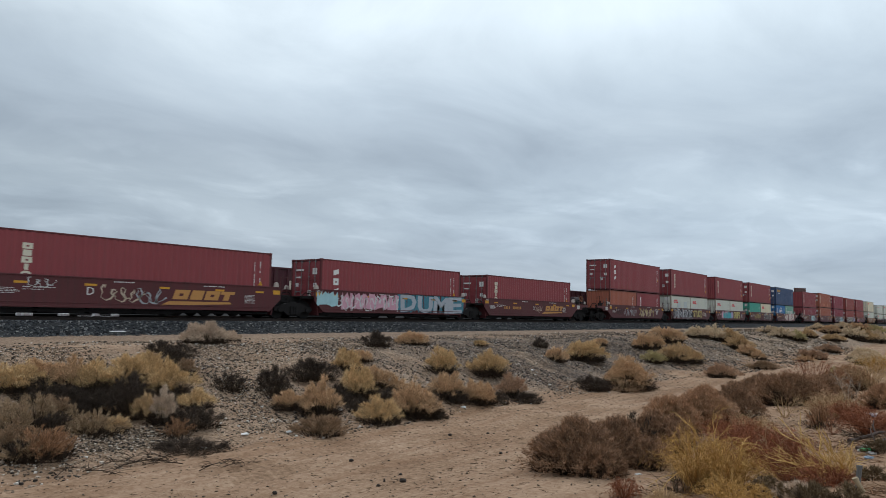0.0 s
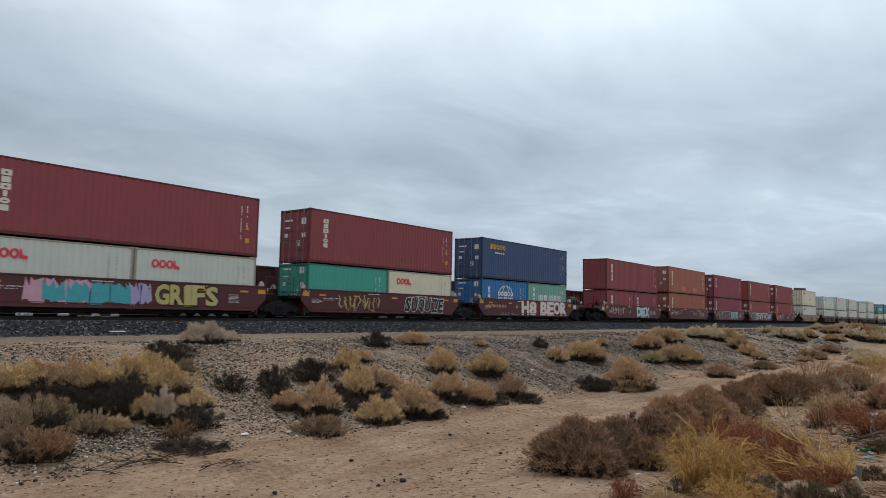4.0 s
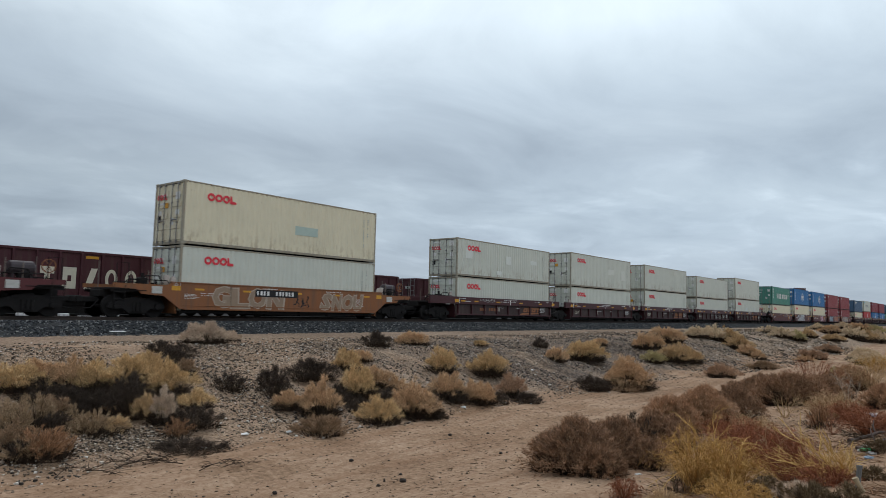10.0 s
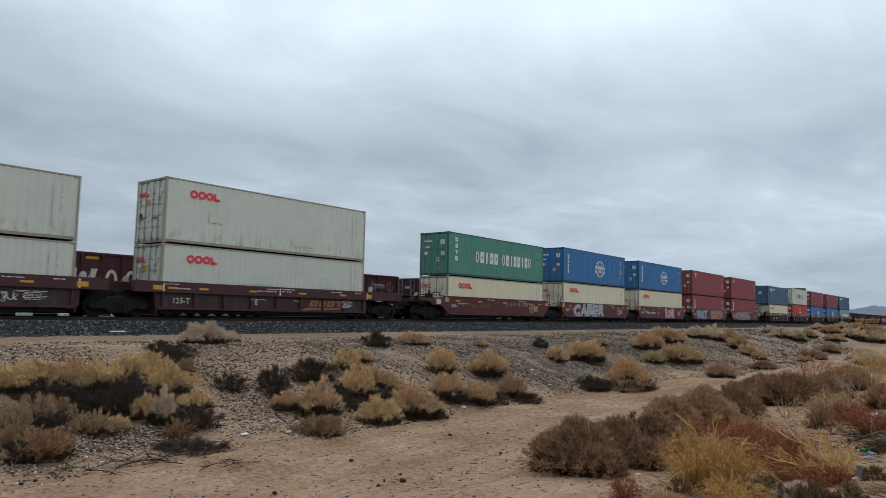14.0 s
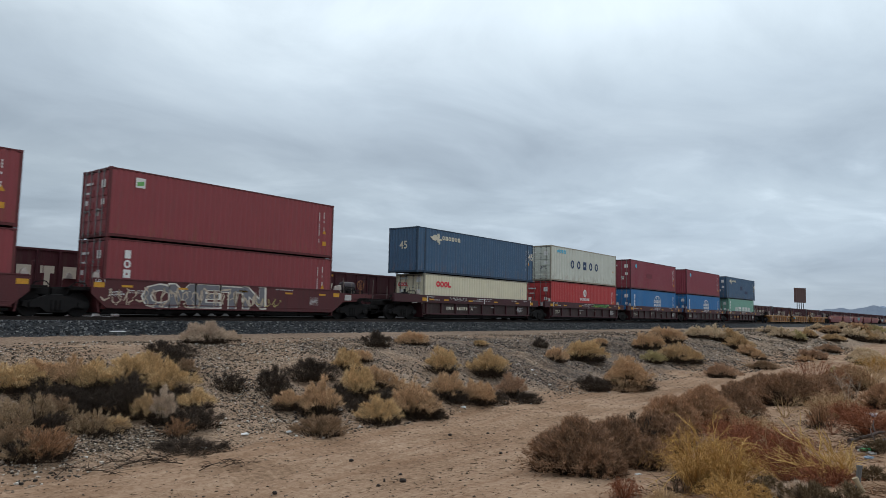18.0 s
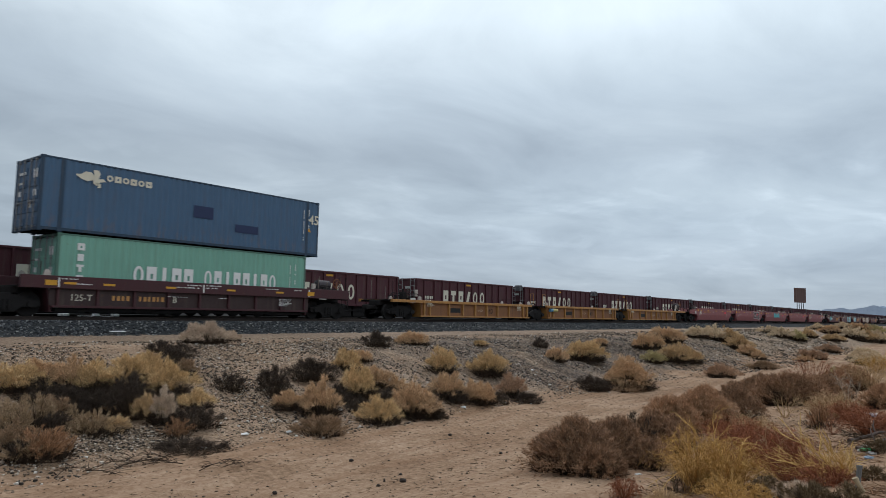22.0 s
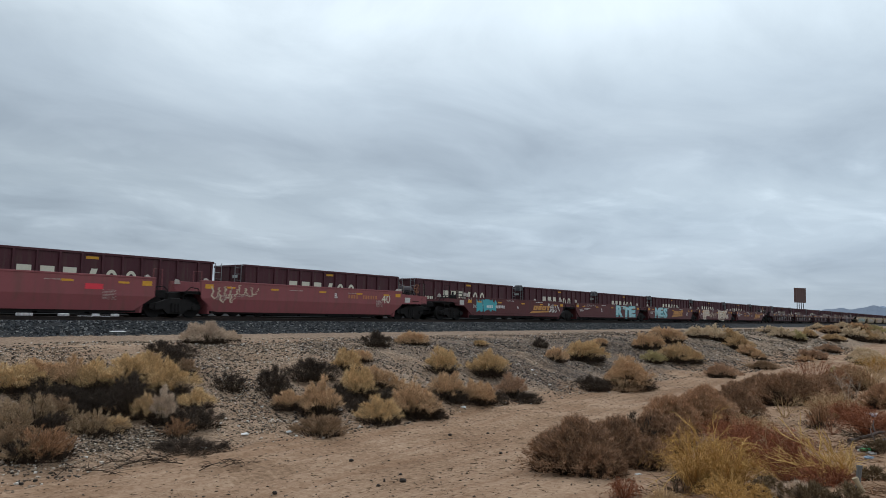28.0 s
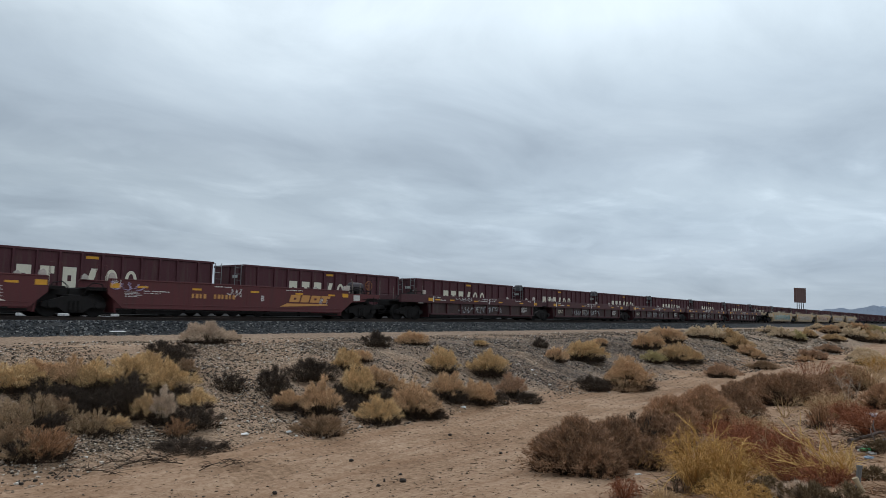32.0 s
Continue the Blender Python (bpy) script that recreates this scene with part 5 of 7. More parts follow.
def build_train():
    s = SPRAY
    # three single boxes in brown wells, then five double stacks
    c = car(-254.9, "brown", MID)
    load(-254.9, None, ("maroon", "column_six"))
    c = car(-239.47, "brown", MID)
    load(-239.47, None, ("maroon", "column_six"))
    rail_line_logo(c, FLUSH, 6.9, 0.98, GOLD_MARK, 1.15)
    letter(c, "D", 3.3, 1.05, 0.30)
    splash(c, FLUSH, 3.9, 0.75, 1.6, 0.75, 1, s["sand"])
    splash(c, FLUSH, 5.3, 0.65, 1.2, 0.8, 2, s["grey"])
    splash(c, FLUSH, 1.2, 1.25, 0.9, 0.4, 3, s["white"])
    c = car(-224.08, "brown", MID)
    load(-224.08, None, ("maroon", "column_three"))
    blots(c, FLUSH + 0.004, 5.9, 0.60, 6.5, 1.12, 92, s["lagoon"], "dark blue sprayed ground", 0.7)
    spray(c, FLUSH, 6.2, 0.62, "DUME", 1.04, 6.1, s["silver"], s["night"], "grey sprayed block letters with dark edges")
    blots(c, FLUSH, 1.4, 0.66, 4.6, 0.98, 4, s["pink"])
    splash(c, FLUSH - 0.003, 1.2, 0.62, 4.8, 1.0, 5, s["white"])
    blots(c, FLUSH, -0.4, 0.8, 1.6, 0.85, 6, s["ice"])
    c = car(-208.74, "brown", TAIL)
    load(-208.74, None, ("maroon", "column_six"))
    number_bars(c, FLUSH, 2.0, 1.02, GOLD_MARK)
    letter(c, "D", 6.0, 1.02, 0.24)
    rail_line_logo(c, FLUSH, 7.8, 0.98, GOLD_MARK, 1.05)
    splash(c, FLUSH, 6.4, 0.8, 0.9, 0.6, 7, s["sand"])

    c = car(-188.9, "brown", HEAD)
    load(-188.9, ("maroon", "column_three"), [("orange", "none", FT20, STD, False), ("maroon", "column_small", FT20, STD, False)])
    splash(c, FLUSH, 0.9, 0.8, 1.6, 0.8, 8, s["black"], "black sprayed blot")
    splash(c, FLUSH, 2.8, 0.7, 2.8, 0.8, 9, s["grey"])
    splash(c, FLUSH, 6.4, 0.62, 3.6, 0.95, 10, s["yellow"], "yellow sprayed loops")
    splash(c, FLUSH - 0.002, 6.6, 0.66, 3.2, 0.85, 110, s["sand"])
    splash(c, FLUSH, 10.2, 1.2, 1.3, 0.35, 11, s["white"])
    c = car(-173.45, "brown", MID)
    load(-173.45, ("maroon", "column_six"), [("silver", "red_rings", FT20, STD), ("silver", "red_rings", FT20, STD)])
    patches((0.47, 0.52, 0.52), (1.9, 1.30, 0.9, 0.55), (3.9, 1.28, 1.0, 0.7), back=3)
    blots(c, FLUSH + 0.005, 0.2, 0.62, 6.2, 1.06, 90, s["black"], "black sprayed ground")
    spray(c, FLUSH - 0.003, 0.3, 0.64, "XN2X", 0.94, 5.9, s["dusk"], s["white"], "grey sprayed letters with white edges on black")
    spray(c, FLUSH, 6.6, 0.74, "STUDZ", 0.78, 3.0, s["yellow"], s["black"], "yellow sprayed letters")
    splash(c, FLUSH, 9.8, 0.9, 0.8, 0.6, 12, s["sand"])
    c = car(-158.07, "brown", MID)
    load(-158.07, ("maroon", "column_six", FT40, TALL, False), [("silver", "red_rings", FT20, STD, False), ("silver", "red_rings", FT20, STD, False)])
    blots(c, FLUSH, 1.9, 0.64, 2.4, 1.0, 13, s["pink"], "pink sprayed shapes")
    blots(c, FLUSH - 0.003, 2.6, 0.66, 3.4, 0.9, 14, s["teal"], "teal sprayed shapes")
    blots(c, FLUSH, 5.9, 0.66, 1.0, 0.95, 15, s["lilac"])
    spray(c, FLUSH, 7.0, 0.68, "GRIFS", 0.9, 3.1, s["yellow"], s["black"], "yellow sprayed letters with dark edges")
    c = car(-142.68, "brown", MID)
    load(-142.68, ("maroon", "column_six"), [("jade", "none", FT20, STD), ("cream", "red_rings", FT20, STD)])
    splash(c, FLUSH, 2.2, 0.62, 3.0, 1.0, 16, s["yellow"], "yellow sprayed loops")
    spray(c, FLUSH, 7.4, 0.66, "SUQUZE", 0.85, 3.8, s["black"], s["white"], "black sprayed letters with white edges", 0.2)
    c = car(-127.1, "brown", TAIL)
    load(-127.1, ("navy", "gold_word"), [("blue", "globe_low", FT20, STD), ("sage", "wide_word", FT20, STD)])
    number_bars(c, FLUSH, 0.6, 1.1, GOLD_MARK)
    letter(c, "A", 4.2, 1.1, 0.24)
    spray(c, FLUSH, 5.0, 0.62, "H8 BEOR", 1.06, 6.9, s["cream"], s["rose"], "cream sprayed letters with pinkish edges")
    splash(c, FLUSH, 2.2, 0.58, 2.4, 0.2, 17, s["white"])

    # five double stacks
    c = car(-107.31, "brown", HEAD)
    load(-107.31, ("maroon", "column_six", FT40, TALL, False), [("maroon", "column_six", FT20, STD, False), ("wine", "column_small", FT20, STD, False)])
    spray(c, FLUSH, 6.5, 0.66, "DEX", 0.86, 3.0, s["ice"], s["white"], "ice-blue sprayed letters")
    splash(c, FLUSH, 9.5, 0.72, 0.9, 0.7, 18, s["grey"])
    splash(c, FLUSH, 0.5, 0.85, 2.9, 0.75, 19, s["sand"])
    number_bars(c, FLUSH, 2.4, 1.02, plain("worn_gold_marking", (0.20, 0.08, 0.045), 0.7))
    letter(c, "A", 4.75, 1.0, 0.24)
    c = car(-91.91, "brown", MID)
    load(-91.91, ("orange", "column_six"), ("orange", "column_six"), 0.48)
    patches((0.46, 0.16, 0.09), (3.9, 0.35, 1.5, 0.45), (7.6, 0.28, 1.6, 0.5))
    splash(c, FLUSH, 1.2, 0.9, 1.6, 0.6, 20, s["sand"])
    splash(c, FLUSH, 7.4, 0.9, 1.2, 0.6, 21, s["sand"])
    letter(c, "E", 3.2, 1.05, 0.24)
    round_badge(c, 9.9)
    c = car(-76.4, "brown", MID)
    load(-76.4, ("wine", "column_small"), ("wine", "column_small"), 0.44)
    spray(c, FLUSH, 1.5, 0.64, "STRANGE", 0.95, 4.6, s["black"], s["white"], "black sprayed letters with white edges")
    spray(c, FLUSH, 6.6, 0.66, "D", 0.90, 1.0, s["silver"], s["white"], "silver sprayed letter")
    spray(c, FLUSH, 7.75, 0.66, "E", 0.90, 0.8, s["teal"], s["white"], "teal sprayed letter")
    spray(c, FLUSH, 8.65, 0.66, "X", 0.90, 1.0, s["ice"], s["white"], "ice-blue sprayed letter")
    splash(c, FLUSH, 10.0, 0.7, 1.2, 0.8, 22, s["grey"])
    c = car(-60.7, "brown", MID)
    load(-60.7, ("brick", "column_six", FT40, TALL, False), ("brick", "column_six"), 0.42)
    spray(c, FLUSH, 1.0, 0.62, "BEHZVIZM", 0.92, 8.7, s["black"], s["cream"], "black sprayed block letters on cream")
    blots(c, FLUSH + 0.005, 0.9, 0.62, 8.9, 1.04, 91, s["cream"], "cream sprayed ground", 0.6)
    blots(c, FLUSH, 9.7, 0.62, 1.8, 0.95, 23, s["lilac"], "lilac sprayed blots")
    c = car(-45.34, "brown", TAIL)
    load(-45.34, ("maroon", "column_six"), ("brick", "column_six"))
    sprayed_flag(c)
    splash(c, FLUSH, 3.6, 0.85, 1.3, 0.7, 24, s["grey"])
    splash(c, FLUSH, 7.6, 0.95, 0.7, 0.5, 25, s["white"])
    letter(c, "B", 7.3, 0.92, 0.22)

    # a lone amber well
    c = car(-25.44, "amber", BOTH)
    load(-25.44, ("cream", "red_rings"), ("silver", "red_rings"))
    patches((0.42, 0.52, 0.47), (6.3, 1.05, 1.5, 0.45))
    spray(c, FLUSH, 1.6, 0.66, "GLON", 0.92, 4.0, s["clay"], s["dust"], "washed-out pale sprayed letters")
    splash(c, FLUSH, 6.3, 0.7, 1.0, 0.7, 26, s["black"])
    spray(c, FLUSH, 8.0, 0.66, "SNOU", 0.84, 3.2, s["clay"], s["dust"], "pale sprayed letters", 0.2)
    part("number_panel", bars([(3.9, 1.22, 2.6, 0.34)], "number_panel"), BLACK_MARK, c, at=pose(0, FLUSH, 0))
    number_bars(c, FLUSH - 0.004, 4.0, 1.29, WHITE_MARK)

    # five dark ribbed wells with pale boxes
    rows = [(-5.5, HEAD, STD, STD, "silver"), (10.29, MID, TALL, STD, "silver"), (25.96, MID, STD, TALL, "silver"), (41.61, MID, STD, STD, "silver"), (57.33, TAIL, TALL, TALL, "silver")]
    for k, (u, ends, h2, h1, colour) in enumerate(rows):
        c = car(u, "dark", ends)
        load(u, (colour, "red_rings" if k != 4 else "red_rings", FT40, h2), (colour, "red_rings", FT40, h1))
        if k == 0:
            patches((0.67, 0.70, 0.655), (1.0, 1.25, 0.75, 0.75), (5.9, 1.15, 0.65, 0.6), (9.3, 1.35, 0.9, 0.3), (4.7, 0.3, 0.65, 0.3))
        if k == 1:
            patches((0.63, 0.65, 0.585), (7.2, 1.35, 1.3, 0.50), (10.0, 0.95, 0.9, 0.95))
        if k == 2:
            patches((0.58, 0.59, 0.52), (4.4, 0.30, 2.2, 0.35), (8.2, 1.9, 0.8, 0.4))
        if k == 4:
            patches((0.54, 0.575, 0.545), (4.6, 1.32, 1.25, 0.42), (9.0, 1.32, 0.8, 0.55), back=2)
            patches((0.57, 0.58, 0.51), (7.0, 0.45, 1.4, 0.3), (2.2, 1.1, 0.7, 0.5))
        if k:
            letter(c, "125-T", 0.62, 0.80, 0.25, CREAM_MARK, -0.068)
        else:
            splash(c, -0.233, 2.45, 1.49, 1.7, 0.20, 41, s["white"], "thin white sprayed strokes on the sill", 1.5)
            splash(c, -0.234, 2.9, 1.42, 1.4, 0.16, 42, s["white"], "thin white sprayed strokes on the sill")
        letter(c, "AEDCB"[k], 4.85, 0.82, 0.24, CREAM_MARK, -0.068)
        if k in (0, 2, 4):
            rail_line_logo(c, -0.068, 8.2, 0.82, WORN_GOLD, 0.88)
        if k == 0:
            number_bars(c, -0.068, 2.6, 0.84, WORN_GOLD)
        if k == 3:
            splash(c, -0.068, 6.4, 0.66, 4.2, 0.5, 27, s["white"], "thin white sprayed strokes")

    # brown wells: green, two blues, two reds
    c = car(77.19, "brown", HEAD)
    load(77.19, ("green", "wide_word"), ("cream", "red_rings", FT40, STD))
    number_bars(c, FLUSH, 2.4, 1.05, plain("worn_gold_marking", (0.20, 0.08, 0.045), 0.7))
    splash(c, FLUSH, 6.6, 1.2, 4.0, 0.35, 28, s["grey"])
    round_badge(c, 10.2)
    c = car(92.6, "brown", MID)
    load(92.6, ("blue", "globe"), ("cream", "red_rings"))
    spray(c, FLUSH, 1.6, 0.64, "CABER", 0.95, 5.6, s["grey"], s["white"], "grey and white sprayed script", 0.2)
    round_badge(c, 10.4)
    c = car(108.1, "brown", MID)
    load(108.1, ("blue", "globe"), ("cream", "red_rings"))
    patches((0.02, 0.20, 0.33), (4.7, 1.45, 1.0, 0.5))
    number_bars(c, FLUSH, 1.6, 1.0, CREAM_MARK)
    letter(c, "D", 4.7, 0.95, 0.26)
    spray(c, FLUSH, 6.7, 0.60, "ROWR", 0.92, 2.7, s["pink"], s["white"], "pink sprayed letters")
    round_badge(c, 10.6)
    c = car(123.65, "brown", MID)
    load(123.65, ("maroon", "badge"), ("maroon", "column_small"))
    spray(c, FLUSH, 1.3, 0.64, "BIZ", 0.92, 3.6, s["mist"], s["blue"], "teal sprayed letters")
    spray(c, FLUSH, 6.2, 0.62, "DRM", 0.95, 2.7, s["rust"], s["white"], "rust-red sprayed letters")
    spray(c, FLUSH, 8.9, 0.62, "13", 0.95, 1.7, s["rust"], s["grey"], "rust-red sprayed numerals")
    c = car(139.06, "brown", TAIL)
    load(139.06, ("maroon", "badge"), ("maroon", "column_small"))
    spray(c, FLUSH, 1.6, 0.60, "CMETN", 1.0, 6.2, s["dusk"], s["cream"], "grey sprayed script with pale edges")
    splash(c, FLUSH - 0.004, 1.5, 0.58, 6.2, 1.0, 129, s["sand"], "pale sprayed loops")
    splash(c, FLUSH, 7.4, 0.72, 1.4, 0.5, 29, s["yellow"])
    splash(c, FLUSH, 0.0, 0.66, 1.4, 0.8, 30, s["sand"])

    # five dark ribbed wells with mixed boxes
    rows = [(159.0, HEAD, ("slate", "crest", FT45, TALL, False), ("cream", "red_rings", FT40, STD)),
            (174.74, MID, ("silver", "five_rings"), ("red", "medal")),
            (190.32, MID, ("wine", "disc"), ("blue", "globe_low")),
            (206.0, MID, ("wine", "disc", FT40, TALL, False), ("blue", "globe_low")),
            (221.9, TAIL, ("slate", "crest", FT45, TALL), ("sage", "wide_word"))]
    for k, (u, ends, upper, lower) in enumerate(rows):
        c = car(u, "dark", ends)
        load(u, upper, lower)
        if k == 4:
            patches((0.022, 0.035, 0.09), (6.4, 1.25, 1.0, 0.55), (8.6, 0.8, 1.3, 0.38))
        if k == 2:
            patches((0.17, 0.028, 0.04), (4.0, 1.2, 1.4, 0.45))
        if k:
            letter(c, "125-T", 0.62, 0.80, 0.25, CREAM_MARK, -0.068)
        else:
            splash(c, -0.233, 2.45, 1.49, 1.7, 0.20, 41, s["white"], "thin white sprayed strokes on the sill", 1.5)
            splash(c, -0.234, 2.9, 1.42, 1.4, 0.16, 42, s["white"], "thin white sprayed strokes on the sill")
        letter(c, "AEDCB"[k], 4.85, 0.82, 0.24, CREAM_MARK, -0.068)
        if k in (0, 4):
            number_bars(c, -0.068, 2.2, 0.84, CREAM_MARK if k == 0 else GOLD_MARK)
        if k == 1:
            splash(c, -0.233, 6.9, 1.43, 3.2, 0.28, 32, s["green"], "green sprayed script", 1.9)
            splash(c, -0.234, 7.0, 1.40, 3.1, 0.30, 33, s["green"], "green sprayed script", 1.6)
        if k == 3:
            splash(c, -0.068, 2.2, 0.68, 0.9, 0.4, 31, s["grey"])

    # empty yellow, red, brown and dark wells
    for k, (u, ends) in enumerate([(243.5, HEAD), (259.0, MID), (274.4, TAIL)]):
        c = car(u, "yellow", ends)
        part("number_panel", once("yellow_panel", bars, [(2.75, 0.66, 1.1, 0.30)]), BLACK_MARK, c, at=pose(0, -0.067, 0))
        letter(c, "40", 7.1, 0.62, 0.38, BLACK_MARK, -0.066)
        splash(c, -0.067, 5.9, 0.75, 0.5, 0.2, 60 + k, s["sand"])
        if k == 1:
            for name, x0, x1, r, tone in (("brake_cylinder", 0.30, 1.05, 0.13, "yellow"), ("cylinder_cap", -0.05, 0.30, 0.135, "blue")):
                bm = bmesh.new()
                rod(bm, (x0, -0.20, 1.02), (x1, -0.20, 1.02), r, 14)
                part(name, bm, s[tone], c)
    for k in range(5):
        u = 294.2 + 15.57 * k
        c = car(u, "rose", [HEAD, MID, MID, MID, TAIL][k])
        f = -0.177
        if k in (0, 4):
            letter(c, "40", 0.3 if k == 0 else 11.05, 1.12, 0.50, CREAM_MARK, f)
            number_bars(c, f, 2.0 if k == 0 else 8.4, 1.32, plain("worn_rose_gold", (0.42, 0.17, 0.08), 0.7))
        letter(c, "AEDCB"[k], 5.2 if k < 4 else 7.4, 1.3, 0.26, WHITE_MARK, f)
        if k < 4:
            part("decal", once("red_decal", bars, [(9.9, 1.28, 0.7, 0.22)]), RED_MARK, c, at=pose(0, f, 0))
        if k == 1:
            spray(c, f, 8.3, 0.75, "DSYE", 0.95, 3.0, s["black"], s["white"], "black sprayed letters with white edges")
        if k == 2:
            blots(c, f, 4.4, 0.95, 3.6, 0.8, 40, s["teal"], "teal sprayed shapes")
        if k == 4:
            splash(c, f, 0.0, 0.85, 1.3, 0.95, 41, s["sand"])
            splash(c, f, 1.4, 1.15, 1.0, 0.6, 51, s["sand"])
    names = [HEAD, MID, MID, MID, TAIL]
    for k in range(5):
        u = 376.3 + 15.43 * k
        c = car(u, "brown", names[k])
        if k == 0:
            blots(c, FLUSH + 0.003, 0.6, 0.75, 2.4, 0.9, 42, s["teal"], "teal sprayed shapes")
            number_bars(c, FLUSH, 1.8, 1.05, WHITE_MARK)
            letter(c, "A", 5.7, 1.05, 0.24)
            rail_line_logo(c, FLUSH, 8.0, 1.0, GOLD_MARK, 0.95)
            splash(c, FLUSH, 10.3, 0.8, 1.7, 0.8, 43, s["white"])
        elif k == 1:
            letter(c, "E", 4.3, 1.05, 0.28)
            spray(c, FLUSH, 7.4, 0.62, "RTE", 1.02, 4.4, s["ice"], s["teal"], "ice-blue sprayed letters")
            splash(c, FLUSH, 1.2, 1.45, 1.9, 0.22, 44, s["white"])
        elif k == 2:
            spray(c, FLUSH, 1.4, 0.64, "MES", 0.98, 3.4, s["ice"], s["teal"], "ice-blue sprayed letters")
            rail_line_logo(c, FLUSH, 6.6, 1.0, GOLD_MARK, 1.1)
        elif k == 3:
            spray(c, FLUSH, 1.1, 0.60, "F", 1.08, 2.1, s["sand"], s["cream"], "pale sand-coloured sprayed letter")
            splash(c, FLUSH, 3.3, 0.70, 3.2, 0.8, 46, s["sand"], "thin pale sprayed strokes")
            spray(c, FLUSH, 6.9, 0.60, "EK", 1.08, 4.3, s["sand"], s["cream"], "pale sand-coloured sprayed letters")
            letter(c, "C", 4.4, 1.05, 0.26)
        else:
            number_bars(c, FLUSH, 3.2, 1.05, GOLD_MARK)
            letter(c, "B", 6.9, 1.02, 0.26)
            rail_line_logo(c, FLUSH, 8.6, 1.02, GOLD_MARK, 1.0)
            splash(c, FLUSH, 5.1, 1.15, 0.7, 0.45, 48, s["white"])
            splash(c, FLUSH, -0.4, 1.25, 1.4, 0.4, 49, s["lilac"])
    for k in range(5):
        c = car(457.9 + 15.65 * k, "dark", names[k])
        if k:
            letter(c, "125-T", 0.62, 0.80, 0.25, CREAM_MARK, -0.068)
        else:
            splash(c, -0.233, 2.45, 1.49, 1.7, 0.20, 41, s["white"], "thin white sprayed strokes on the sill", 1.5)
            splash(c, -0.234, 2.9, 1.42, 1.4, 0.16, 42, s["white"], "thin white sprayed strokes on the sill")
        letter(c, "AEDCB"[k], 4.85, 0.82, 0.24, CREAM_MARK, -0.068)
        splash(c, -0.068, 3.0, 0.66, 5.0, 0.5, 50 + k, s["grey"])
    for k in range(5):
        c = car(543.3 + 17.2 * k, "cream", names[k])
        splash(c, -0.177, 0.8, 0.62, 10.4, 1.0, 55 + k, s[("teal", "sand", "rust", "sand", "sand")[k]], "washed-out sprayed shapes")
        splash(c, -0.177, 2.0, 0.62, 8.0, 1.0, 75 + k, s["white"], "pale sprayed shapes")


def round_badge(ob, x):
    def make():
        bm = bmesh.new()
        ring(bm, 0, 1.12, 0.36, 0.36, 0.07, -0.006, 0.002)
        box(bm, -0.05, 0.05, -0.006, 0.002, 0.84, 1.40)
        box(bm, -0.28, 0.28, -0.006, 0.002, 1.07, 1.17)
        return mesh_of("badge", bm)

    part("badge", once("round_badge", make), GOLD_MARK, ob, "faded gold round badge", at=pose(x, FLUSH, 0))


def sprayed_flag(ob):
    bm = bmesh.new()
    prism(bm, [(0.45, 0.62), (3.35, 0.62), (3.15, 1.58), (2.1, 1.55), (2.05, 1.0), (1.55, 1.0), (1.5, 1.25), (0.75, 1.2)], -0.003, 0.002)
    part("graffiti", bm, SPRAY["red"], ob, "bold red sprayed shape", at=pose(0, FLUSH, 0))
    bm = bmesh.new()
    prism(bm, [(2.05, 0.98), (2.5, 0.98), (2.5, 1.52), (2.15, 1.45)], -0.006, 0.002)
    prism(bm, [(0.45, 0.62), (0.75, 0.62), (1.05, 1.2), (0.7, 1.18)], -0.006, 0.002)
    part("graffiti", bm, SPRAY["white"], ob, at=pose(0, FLUSH, 0))


build_train()


def motions():
    """The whole train rolls past along its track."""
    times = [4.0 * k for k in range(9)]
    for ob, u, y, z in MOVING:
        walk(ob, [(t, pose(u - run(t), y, z)) for t in times])

